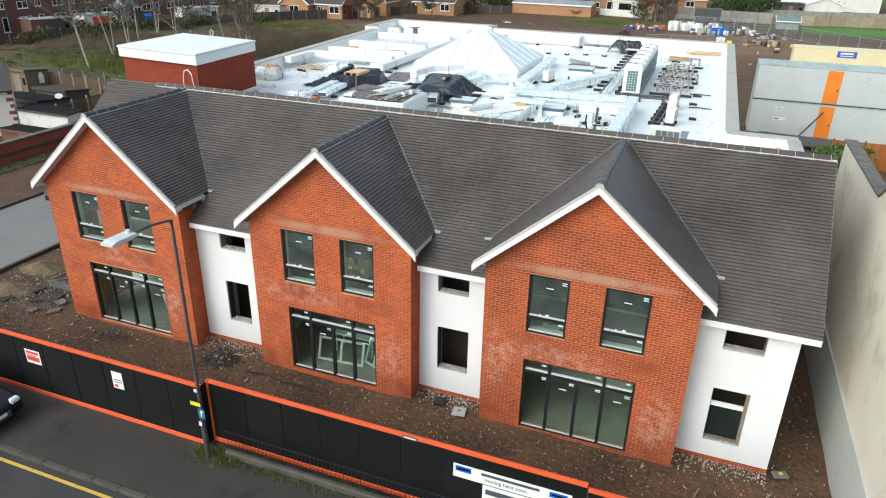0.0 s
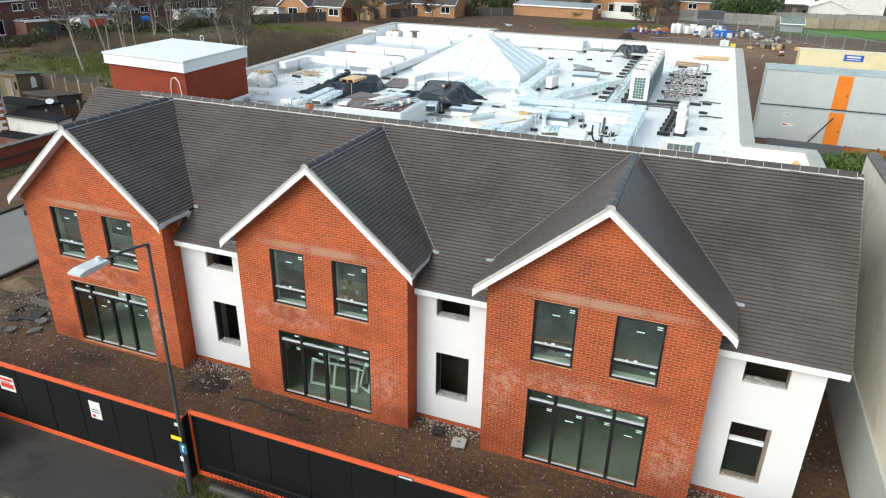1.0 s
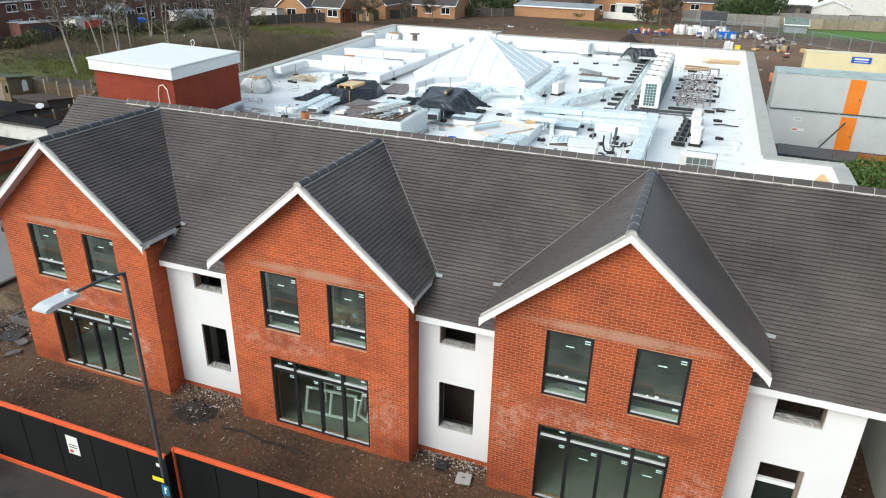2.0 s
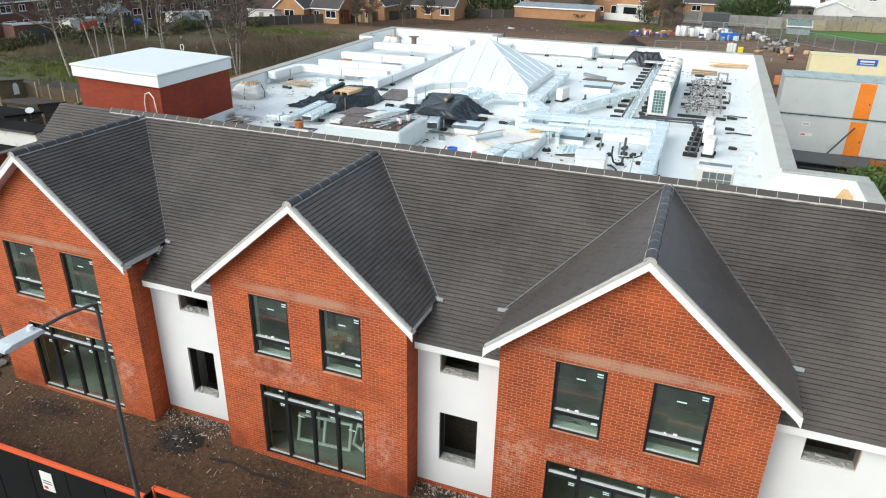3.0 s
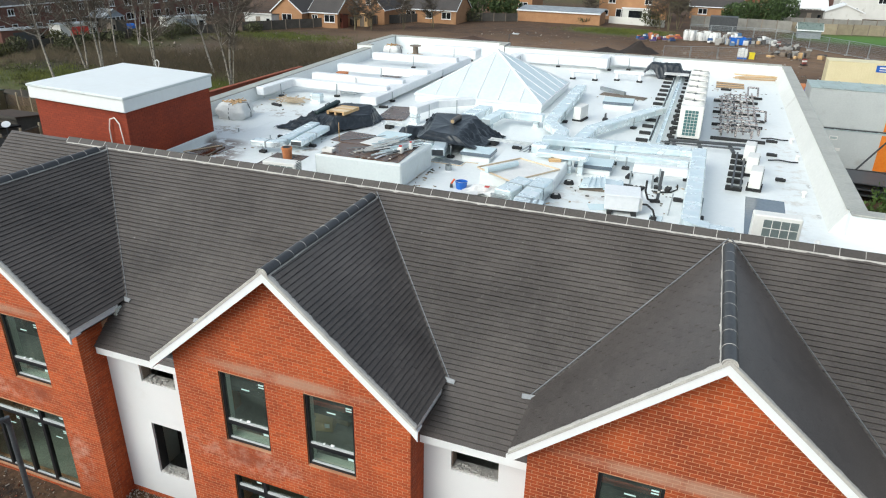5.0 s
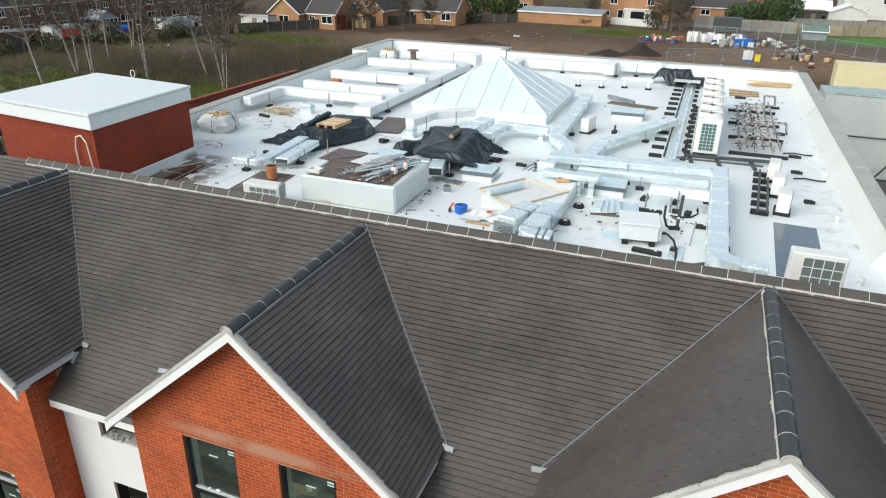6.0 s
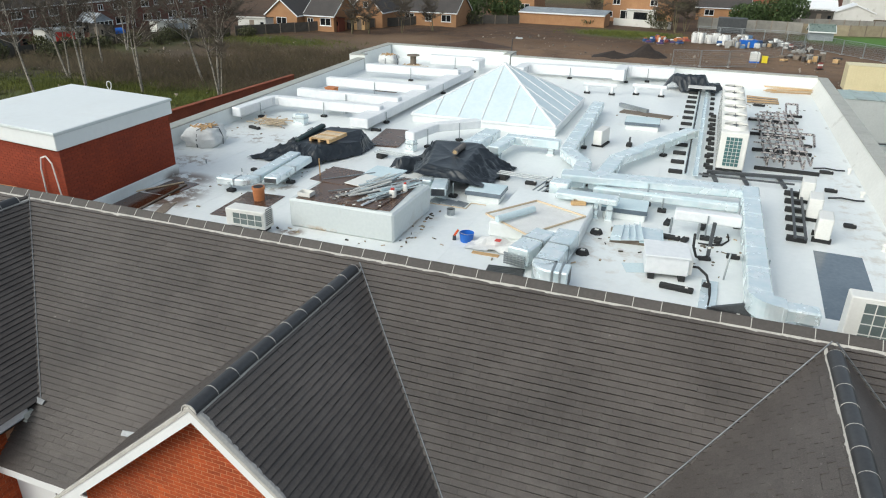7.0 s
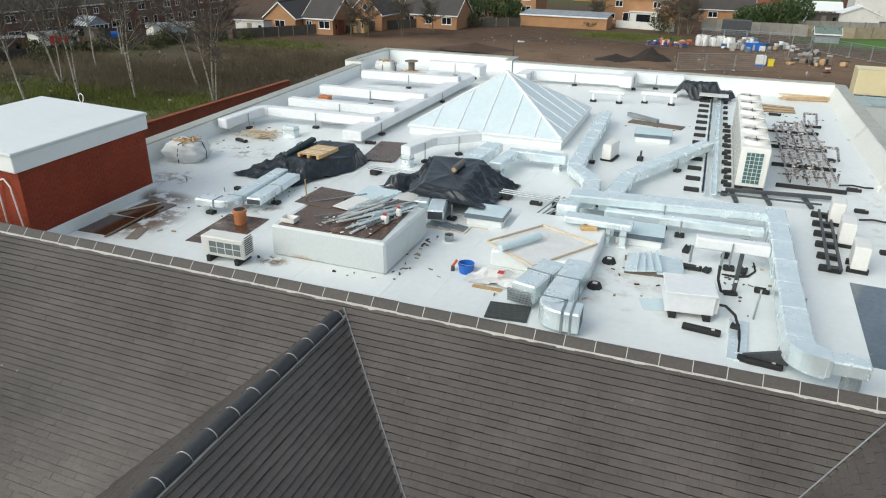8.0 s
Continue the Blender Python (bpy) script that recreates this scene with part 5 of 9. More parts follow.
# rack beside them
rk = thing("pipe_rack", "black steel ladder rack with rubber blocks carrying pipes", "pipe rack", pose(-1.2, 29.85, D, 0, 0, -3))
for s in (-.12, .12):
    part("rail", Geo().box(s - .03, s + .03, -2.1, 2.0, .16, .21), STEEL_DARK, rk)
for i in range(6):
    y = -2.0 + i * .75
    part("rung", Geo().box(-.11, .11, y - .02, y + .02, .165, .205), STEEL_DARK, rk)
    part("rubber_block", Geo().cbox(-.3, .18, y + .1, y + .22, 0, .15, .02), RUBBER, rk, "black rubber block")

# brown sheet and clay pot
board(-15.38, 24.85, D, 1.2, 1.9, 4, .018)
o = thing("clay_pot", "orange clay chimney pot standing on plywood", "pot", pose(-15.34, 25.3, D + .018))
part("body", Geo().cyl((0, 0, 0), (0, 0, .32), .15, .165, 20), TERRACOTTA, o)
part("rim", Geo().cyl((0, 0, .32), (0, 0, .39), .185, .175, 20), TERRACOTTA, o)
# black disc paints the shaded hollow of the solid pot
part("bore", Geo().cyl((0, 0, .388), (0, 0, .393), .14, .14, 20), RUBBER, o, "dark disc for the shaded hollow")
board(-14.78, 32.86, D, 1.16, 2.44, 8, .018)
board(-14.74, 32.9, D + .02, 1.16, 2.4, 9.5, .018)
board(-18.35, 23.95, D, 1.0, 1.16, 3, .015, WET_PLY, "wet dark brown plywood sheet by the tower")
board(-18.3, 25.2, D, .98, 1.2, -3, .015, WET_PLY, "wet dark brown plywood sheet by the tower")
board(-18.62, 25.07, D + .02, .05, 1.42, -29, .03, PALE_TIMBER, "pale wet lath lying over the plywood by the tower", "plank", "plank")
board(-17.95, 24.4, D + .02, .06, 2.3, 6, .03, WEATHERED, "wet weathered lath lying over the plywood by the tower", "plank", "plank")
board(-17.3, 23.75, D + .004, .3, .7, 20, .02, WEATHERED, "wet weathered board offcut by the tower", "plank", "plank")
# timber edging and grey pads on the membrane behind the plinth
LATHS = thing("timber_edging", "thin pale timber edging lying stepped on the membrane", "timber edging", pose(-10.1, 27.1, D))
for a, b in (((-.72, -.15), (.36, -.17)), ((.36, -.17), (.36, .3)), ((.36, .3), (.8, .3))):
    part("lath", Geo().strip([(*a, .015), (*b, .015)], .02, .02), PALE_TIMBER, LATHS)
for k in range(3):
    o = part("grey_pad", Geo().cbox(-.17, .17, -.2, .2, 0, .03, .012), GALV, at=pose(-10.7 + .36 * k, 27.2 - .02 * k, D + .004 + .004 * k, 0, 4, -6))
    tagged(o, "flat grey metal pad lying on the membrane", "metal pad", "grey pads by the plinth")
drop_duct(-18.95, 33.35, .5, .34, 7.2, 0, "short white duct cap standing on the membrane")


# tarpaulins
def tarp(x, y, rz, R, piles, label, seed, squash=1.0, steep=1.5):
    """A sheet draped over boxes (cx, cy, half x, half y, height, turn): taut slopes, sharp creases, a ragged skirt."""
    n, rng = 104, random.Random(seed)
    phase = rng.uniform(0, 6)
    g, keep = Geo(), {}

    def height(px, py):
        top = 0.0
        for cx, cy, hx, hy, h, a in piles:
            ca, sa = math.cos(radians(a)), math.sin(radians(a))
            qx, qy = (px - cx) * ca + (py - cy) * sa, -(px - cx) * sa + (py - cy) * ca
            dist = math.hypot(max(abs(qx) - hx, 0), max(abs(qy) - hy, 0))
            top = max(top, h - steep * dist * (1 + .25 * noise.noise(Vector((px, py, seed + 9)))))
        return top

    def inside(px, py):
        t = math.atan2(py / squash, px)
        r = R * (.74 + .2 * noise.noise(Vector((math.cos(t) * 1.5, math.sin(t) * 1.5, seed))) + .16 * abs(((t * 1.6 + phase) % 2.0) - 1.0) + .03 * noise.noise(Vector((t * 6, seed, 0))))
        return math.hypot(px, py / squash) < r

    def vert(i, j):
        if (i, j) not in keep:
            px, py = (2 * i / n - 1) * R, (2 * j / n - 1) * R * squash
            base = height(px, py)
            p3 = Vector((px, py, seed * 1.7))
            w3 = p3 + .35 * noise.noise_vector(p3 * .9)
            loose = 1.0 if base < .04 else .55 + .45 * min(1, abs(height(px + .06, py) - height(px - .06, py)) + abs(height(px, py + .06) - height(px, py - .06)))
            ridge = lambda f: max(0, 1 - abs(noise.noise(w3 * f)) * 4.5)
            z = base + loose * (.085 * ridge(1.25) + .05 * ridge(2.6) + .022 * ridge(5.2) + .03 * noise.noise(w3 * 2.0))
            keep[(i, j)] = len(g.v)
            g.v.append((px + .03 * noise.noise(w3 * 3), py + .03 * noise.noise(w3 * 3 + Vector((5, 0, 0))), max(.012, z)))
        return keep[(i, j)]

    for j in range(n):
        for i in range(n):
            if inside((2 * (i + .5) / n - 1) * R, (2 * (j + .5) / n - 1) * R * squash):
                g.f.append((vert(i, j), vert(i + 1, j), vert(i + 1, j + 1), vert(i, j + 1)))
    g.m = [0] * len(g.f)
    o = part("tarpaulin", g, TARP, smooth=True, at=pose(x, y, D, 0, 0, rz))
    return tagged(o, label, "tarpaulin", "black tarpaulins")


def draped(label, crest, hem, seed):
    """A sheet pulled taut over a stack: crest is the stack's rim (x, y, z), hem the sheet's edge point by point."""
    k, per = len(crest), 26
    C, E = [Vector(p) for p in crest], [Vector(p) for p in hem]
    mid = sum(C, Vector()) / k
    at = Vector((mid.x, mid.y, D))
    n = k * per
    levels = [.25, .5, .75, .92, 1.0] + [1 + i / 16 for i in range(1, 17)]
    g = Geo()
    g.v.append(tuple(mid - at))

    def ridge(q, f):
        return max(0, 1 - abs(noise.noise(q * f)) * 5)

    for s_ in levels:
        for i in range(n):
            a, f = divmod(i, per)
            f /= per
            c0 = C[a].lerp(C[(a + 1) % k], f)
            e0 = E[a].lerp(E[(a + 1) % k], f)
            if s_ <= 1:
                p = mid.lerp(c0, s_)
                p.z -= .03 * math.sin(math.pi * min(1, s_)) * (f * (1 - f) * 4)
                q = Vector((p.x, p.y, seed))
                p.z += .012 * ridge(q, 1.3) + .008 * noise.noise(q * 4)
            else:
                u = s_ - 1
                ragged = 1 + .10 * noise.noise(Vector((i * .13, seed, 1))) * u
                p = c0.lerp(e0, u * ragged)
                p.z = e0.z + (c0.z - e0.z) * (1 - u) ** 1.7
                q = Vector((p.x, p.y, p.z + seed)) + .3 * noise.noise_vector(Vector((p.x, p.y, seed)) * 1.1)
                pleat = Vector((i * .11, u * .5, seed))
                amp = min(1, 4 * u) * (1 - .55 * u) * min(1, ((c0.z - e0.z) / .5) ** 1.5)
                p.z += amp * (.10 * ridge(pleat, 1.0) + .15 * ridge(q, 1.7) + .08 * ridge(q, 3.5) + .03 * ridge(q, 7)) + .03 * u * max(0, noise.noise(q * 3))
                out = (e0 - c0).normalized()
                p += out * amp * .07 * noise.noise(pleat * 1.4)
            p.z = max(p.z, D + .012)
            g.v.append(tuple(p - at))
    for i in range(n):
        g.f.append((0, 1 + i, 1 + (i + 1) % n))
    for r in range(len(levels) - 1):
        for i in range(n):
            a, b = 1 + r * n + i, 1 + r * n + (i + 1) % n
            g.f.append((a, a + n, b + n, b))
    g.m = [0] * len(g.f)
    o = part("tarpaulin", g, TARP, smooth=True, at=Matrix.Translation(at))
    return tagged(o, label, "tarpaulin", "black tarpaulins")


draped("black tarpaulin draped over stacked materials under a pallet",
       [(-16.5, 29.45, 7.3), (-15.65, 29.3, 7.34), (-14.9, 30.65, 7.2), (-15.2, 31.35, 7.44), (-16.5, 31.45, 7.38), (-16.85, 30.5, 7.32), (-16.8, 29.85, 7.3)],
       [(-16.55, 28.45, 6.82), (-15.7, 28.25, 6.82), (-14.74, 30.4, 6.82), (-14.8, 31.75, 6.82), (-16.75, 31.8, 6.82), (-17.7, 30.4, 6.82), (-18.05, 28.6, 6.82)], 3)
draped("large black tarpaulin draped over a stack of materials",
       [(-11.45, 28.3, 7.5), (-10.4, 28.15, 7.44), (-10.45, 28.95, 7.5), (-10.56, 30.8, 7.58), (-12.05, 30.65, 7.58)],
       [(-11.75, 27.95, 7.3), (-9.6, 27.8, 7.16), (-9.6, 29.6, 6.84), (-9.4, 31.1, 6.82), (-12.75, 30.6, 6.9)], 7)
tarp(-12.6, 29.55, 20, .85, [(0, 0, .4, .12, .4, 20)], "black tarpaulin end lying crumpled on the white roof", 9, .65)
tarp(-11.4, 26.5, 60, .45, [(0, 0, .2, .06, .7, 0)], "small black sheet crumpled behind the plinth", 14, .5, 5)
tarp(-4.7, 47.6, 5, 1.7, [(-.2, 0, .75, .3, .72, 0), (.9, -.05, .4, .2, .4, 0)], "black tarpaulin draped over boards by the parapet", 12, .55)
o = thing("felt_roll", "short brown-grey roll of felt lying on the tarpaulin", "felt roll", pose(-10.98, 29.8, D + .72, 0, 0, 90))
ROLLED = mat("brown_grey_felt", (.11, .1, .095), (.2, .18, .165), .8, 3, 20, .2)
part("roll", Geo().cyl((-.4, 0, .1), (.4, 0, .1), .095, n=18), ROLLED, o)
part("core", Geo().cyl((-.406, 0, .1), (-.399, 0, .1), .06, n=14), CARDBOARD, o, "brown cardboard core")
# pallet
pa = thing("pallet", "light timber pallet resting on the black tarpaulin", "pallet", pose(-15.83, 30.1, D + .55, 2, -2, -8))
for i in range(7):
    part("board", Geo().box(-.42, .42, -.5 + i * .15, -.5 + i * .15 + .115, .1, .12), PALE_TIMBER if i % 3 else TIMBER, pa)
for i in range(3):
    part("bearer", Geo().box(-.42 + i * .37, -.42 + i * .37 + .1, -.5, .51, 0, .1), TIMBER, pa)
o = thing("tool_case", "dark green long tool case leaning on the tarpaulin", "tool case", pose(-16.72, 30.45, D + .5, 0, -5, 88))
part("body", Geo().cbox(-.85, .85, -.11, .11, 0, .15, .04), mat("dark_green", (.012, .028, .028), (.022, .045, .043), .5, 3, 20, .05), o)
part("handle", Geo().tube([(-.15, 0, .15), (-.15, 0, .22), (.15, 0, .22), (.15, 0, .15)], .015), RUBBER, o)

# ducts
duct("bare galvanised duct on rubber feet with an elbow end", [(-16.98, 25.74), (-16.04, 25.8), (-16.3, 28.75)], .42, .2, 7.0, FOIL, legs=[(-16.52, 25.62)], bands=4)
duct("short open galvanised duct beside the tarpaulin", [(-15.56, 26.2), (-15.78, 28.55)], .44, .2, 6.97, FOIL, legs=[(-15.35, 26.93)], mouth=True)
WD = "white-clad square ventilation duct across the flat roof"
duct(WD, [(-21.3, 32.4), (-21.3, 35.0), (-16.2, 35.1)], .42, .36, 7.08, WHITE_DUCT)
duct(WD, [(-21.2, 36.9), (-16.2, 36.9)], .42, .36, 7.08, WHITE_DUCT)
duct(WD, [(-21.3, 39.7), (-16.1, 39.8)], .46, .4, 7.08, WHITE_DUCT)
duct(WD, [(-21.3, 43.9), (-16.1, 44.2)], .46, .4, 7.12, WHITE_DUCT)
duct("long white-clad main duct running beside the skylight", [(-16.35, 33.3), (-16.35, 46.2)], .8, .36, 6.93, WHITE_DUCT)
duct(WD, [(-19.3, 48.2), (-16.2, 48.4), (-16.2, 47.0)], .5, .5, 7.05, WHITE_DUCT)
duct("foil-clad duct along the back parapet", [(-13.6, 46.6), (-13.6, 48.3), (-8.6, 48.6)], .6, .5, 6.95, WHITE_DUCT)
duct("foil-clad duct along the back parapet", [(-8.4, 47.4), (-8.4, 49.2), (-5.7, 49.3)], .6, .55, 7.02, WHITE_DUCT)
duct("white-clad duct in front of the skylight", [(-13.42, 31.5), (-13.1, 33.1), (-11.8, 34.3)], .4, .3, 7.2, WHITE_DUCT)
drop_duct(-13.4, 31.62, .34, .26, 7.2, -12, "upright white duct drop under the duct end")
drop_duct(-10.34, 31.75, .3, .3, 7.1, 0, "upright foil duct drop under the duct end")
drop_duct(-5.95, 27.62, .16, .22, 7.28, 4, "upright galvanised duct drop beside the hatch")
drop_duct(-6.3, 27.6, .1, .2, 7.28, 4, "upright galvanised duct drop beside the hatch")
duct("foil-clad duct in front of the skylight", [(-10.4, 33.15), (-8.45, 33.12)], .4, .28, 7.06, FOIL, legs=False)
duct("foil-clad duct in front of the skylight", [(-10.36, 31.45), (-10.2, 32.95)], .42, .24, 7.1, FOIL, legs=False)
duct("wide foil-clad duct behind the tarpaulin", [(-11.25, 31.1), (-11.05, 33.7)], .6, .3, 7.05, FOIL, legs=False)
drop_duct(-8.75, 33.12, .2, .24, 7.06, 0, "upright white duct drop under the long duct")
duct("small open galvanised duct under the tarpaulin", [(-10.62, 27.05), (-11.05, 28.75)], .44, .26, 6.99, FOIL, legs=[(-10.4, 27.7)], mouth=True)
duct("small open galvanised duct under the tarpaulin", [(-11.25, 27.6), (-11.4, 28.7)], .4, .24, 6.99, FOIL, legs=False)
EWL = "foil-clad square duct running across the roof"
duct(EWL, [(-7.6, 29.3), (-2.72, 29.8)], .62, .22, 7.25, FOIL)
duct(EWL, [(-6.6, 29.0), (-2.75, 29.05)], .3, .2, 7.03, FOIL)
duct(EWL, [(-7.4, 27.68), (-5.75, 27.65)], .46, .16, 7.28, FOIL, legs=False)
duct("wide foil-clad duct turning along the roof to the ridge", [(-2.48, 30.1), (-2.48, 23.35)], .46, .4, 7.06, FOIL)
duct("foil-clad duct end stub by the ridge", [(-2.1, 22.97), (-1.45, 22.97)], .36, .26, 7.16, FOIL, legs=False)
o = thing("duct_elbow", "pale foil-clad duct bend with a blue tape mark by the ridge", "duct elbow", pose(-2.08, 23.36, 7.08))
part("bend", Geo().prism([(-.63 * math.cos(t * math.pi / 24), -.6 * math.sin(t * math.pi / 24)) for t in range(13)] + [(0, -.2), (-.17, -.14), (-.17, 0)], "z", 0, .38), FOIL, o)
part("tape_band", Geo().cbox(-.02, .06, -.61, -.18, .04, .37, .01), FOIL, o)
part("tape_mark", Geo().box(-.06, .0, -.5, -.36, .37, .376), BLUE, o, "blue tape mark")
o = part("duct_stub", Geo().cyl((0, 0, 0), (0, 0, .36), .15, .15, 16), GALV, at=pose(-1.66, 22.97, D))
tagged(o, "short upright galvanised spigot under the duct end", "duct spigot")
duct("white-clad short duct branch", [(-4.3, 27.42), (-2.72, 27.45)], .32, .26, 7.2, WHITE_DUCT)
duct("foil-clad duct running past the skylight", [(-7.15, 29.35), (-7.3, 31.2), (-8.05, 32.4), (-8.3, 40.4)], .5, .3, 7.0, FOIL)
duct("foil-clad duct rising to the cable tray", [(-6.6, 29.35), (-6.4, 32.2), (-4.25, 37.1)], .48, .28, 7.0, FOIL)
duct("foil-clad duct stub beside the white platform", [(-7.75, 28.5), (-7.2, 28.5)], .5, .34, 7.1, FOIL, legs=False)
lv = duct("galvanised duct with louvred end by the ridge", [(-7.42, 23.75), (-7.1, 25.1)], .52, .4, 6.92, FOIL)
for i in range(6):
    part("louvre", Geo().box(-.3, .22, -.1 - .004 * i, -.07, .13 + i * .05, .155 + i * .05, 0, pose(0, 0, 0, 0, 0, -12)), GALV, lv)
duct("galvanised duct turning aside by the ridge", [(-6.15, 23.22), (-6.75, 23.2), (-6.6, 25.4)], .52, .42, 6.87, FOIL, mouth=True)
o = thing("floor_grate", "dark metal grate lying flat by the ridge", "grate", pose(-7.62, 23.42, D + .004, 0, 0, 6))
part("plate", Geo().box(-.42, .42, -.32, .32, 0, .03), STEEL_DARK, o)
for i in range(8):
    part("slat", Geo().box(-.4, .4, -.29 + i * .08, -.26 + i * .08, .03, .045), DARK_GRILLE, o)

# white platform with timber frame
pf = thing("roof_box", "white membrane-clad raised roof box", "roof box", pose(-7.45, 26.35, D))
part("body", Geo().cbox(-1.15, 1.1, -1.0, 1.75, 0, .4, .04), MEMBRANE, pf)
fr_ = thing("batten_square", "light timber frame lying on the white roof box", "timber frame", pose(-7.6, 26.05, D + .41, 0, 0, 58))
for a, b in (((-1.0, -.75), (1.05, -.75)), ((1.05, -.75), (.85, .8)), ((.85, .8), (-.9, .85)), ((-.9, .85), (-1.0, -.75))):
    part("rail", Geo().strip([(*a, .025), (*b, .025)], .03, .04), PALE_TIMBER, fr_)
part("film", Geo().box(-.95, .9, -.7, .75, 0, .004), WHITE_SHEET, fr_, "clear plastic film")
o = part("insulation_roll", Geo().cyl((-.62, 0, .08), (.62, 0, .08), .085, n=16), INSULATION, at=pose(-8.02, 25.75, D + .46, 0, 0, 58))
tagged(o, "pale blue membrane roll lying across the timber frame", "membrane roll")
o = thing("wood_scrap", "curled light timber offcut on the roof box", "offcut", pose(-6.75, 27.4, D + .4, 0, 0, 20))
part("piece", Geo().cbox(-.2, .2, -.08, .08, 0, .1, .02), TIMBER, o)
part("piece", Geo().cbox(-.12, .22, .05, .12, .1, .13, .01), WEATHERED, o)
for (x, y), s in zip(((-6.2, 25.2), (-6.1, 26.6)), (0, 1)):
    o = thing("support_foot", "round black rubber support foot", "support foot", pose(x, y, D), "loose rubber feet")
    part("base", Geo().cyl((0, 0, 0), (0, 0, .1), .17, .13, 8), RUBBER, o)
    part("insert", Geo().box(-.05, .05, -.04, .04, .1, .115), WHITE_METAL, o, "white insert")
o = thing("plastic_film", "crumpled clear plastic film sheet beside the bucket", "film sheet", pose(-8.35, 24.75, D))
random.seed(21)
g = Geo()
N_ = 12
for j in range(N_ + 1):
    for i in range(N_ + 1):
        x, y = (i / N_ - .5) * 1.1, (j / N_ - .5) * .75
        g.v.append((x + .05 * wob(x * 5, y * 5, 1), y, .03 + .22 * max(0, wob(x, y, 2.6, 4)) + .05 * max(0, wob(x, y, 8, 2))))
g.f = [(j * (N_ + 1) + i, j * (N_ + 1) + i + 1, (j + 1) * (N_ + 1) + i + 1, (j + 1) * (N_ + 1) + i) for j in range(N_) for i in range(N_)]
g.m = [0] * len(g.f)
part("sheet", g, WHITE_SHEET, o)
part("label_patch", Geo().box(.12, .26, -.1, .06, .2, .206), RED, o, "red printed patch")
part("board", Geo().box(-.3, .35, -.55, -.42, 0, .02), TIMBER, o, "thin timber board")

# bucket
bk = thing("bucket", "bright blue plastic bucket on the white roof", "bucket", pose(-9.0, 24.85, D))
part("body", Geo().cyl((0, 0, 0), (0, 0, .22), .15, .185, 20, caps=False).cyl((0, 0, 0), (0, 0, .02), .15, .15, 20), BLUE, bk)
part("handle", Geo().tube([(.185 * math.cos(t), .02 - .1 * math.sin(t), .22 - .02 * math.sin(t)) for t in [math.pi * i / 10 for i in range(11)]], .006), GALV, bk)
o = thing("tool_tub", "small orange and grey tool beside the bucket", "hand tool", pose(-9.3, 24.8, D))
part("body", Geo().cyl((0, 0, 0), (0, 0, .12), .05, .04, 10), STEEL_DARK, o)
part("grip", Geo().cyl((0, 0, .12), (.08, .05, .26), .03, .03, 8), ORANGE, o, "orange grip")
for x, y, r, h in ((-9.95, 26.3, .11, .2), (-18.9, 27.5, .025, .16), (-17.3, 27.2, .02, .14)):
    o = thing("vent_pipe", "short grey vent pipe through the membrane", "vent pipe", pose(x, y, D), "roof vent pipes")
    part("pipe", Geo().cyl((0, 0, 0), (0, 0, h), r, r, 14, caps=False), GALV, o)
    part("collar", Geo().cyl((0, 0, 0), (0, 0, .03), r * 1.6, r * 1.2, 14), MEMBRANE, o)
    # black disc stands for the shade down inside the pipe
    part("bore", Geo().cyl((0, 0, h * .7), (0, 0, h * .72), r * .95, r * .95, 14), RUBBER, o, "dark disc for the shaded bore")

# low hatches
for x, y, w, l, a in ((-9.47, 27.95, 1.05, .85, 1), (-5.6, 28.2, 1.2, .9, 2), (-6.2, 38.4, 1.35, 1.1, 3), (-18.6, 35.9, .9, .7, 0)):
    o = thing("roof_hatch", "low white roof hatch with a grey edged cover", "roof hatch", pose(x, y, D, 0, 0, a), "low roof hatches")
    part("curb", Geo().cbox(-w / 2 + .05, w / 2 - .05, -l / 2 + .05, l / 2 - .05, 0, .2, .02), MEMBRANE, o)
    part("edge", Geo().cbox(-w / 2, w / 2, -l / 2, l / 2, .2, .32, .01), SLATE_PATCH, o, "dark slate-blue cover edge")
    part("cover", Geo().cbox(-w / 2 + .01, w / 2 - .01, -l / 2 + .01, l / 2 - .01, .32, .334, .004), INSULATION, o, "pale blue cover sheet")
# white equipment box
o = thing("equipment_box", "white steel equipment box with a black cable", "equipment box", pose(-4.27, 24.9, D, 0, 0, 8))
part("body", Geo().cbox(-.5, .42, -.38, .45, .12, .52, .015), WHITE_DUCT, o)
part("lid", Geo().cbox(-.53, .45, -.41, .48, .52, .57, .01), WHITE_DUCT, o)
part("side_panel", Geo().box(.421, .5, -.3, .4, .14, .48), WHITE_METAL, o)
for s in (-.35, .3):
    part("bearer", Geo().cbox(s - .07, s + .07, -.42, .5, 0, .12, .01), RUBBER, o, "black bearer")
part("cable", Geo().tube([(.5, -.2, .3), (.62, -.3, .34), (.78, -.48, .26), (.84, -.75, .1), (.8, -1.1, .03), (.72, -1.5, .03)], .028, 8), RUBBER, o, "thick black cable")
# steel sheets stack
o = thing("sheet_stack", "stack of folded galvanised steel sheets on a pallet", "sheet stack", pose(-5.15, 26.62, D, 0, 0, 6))
part("bearer", Geo().box(-.6, .6, -.4, -.3, 0, .1).box(-.6, .6, .3, .4, 0, .1), WEATHERED, o)
for i in range(4):
    M = pose(-.45 + i * .15, 0, .1 + .02 * i, 0, -6, 3 * i - 4)
    part("sheet", Geo().box(-.12, .16, -.5, .5, 0, .02, 0, M).box(.14, .16, -.5, .5, .02, .09, 0, M), FOIL, o)
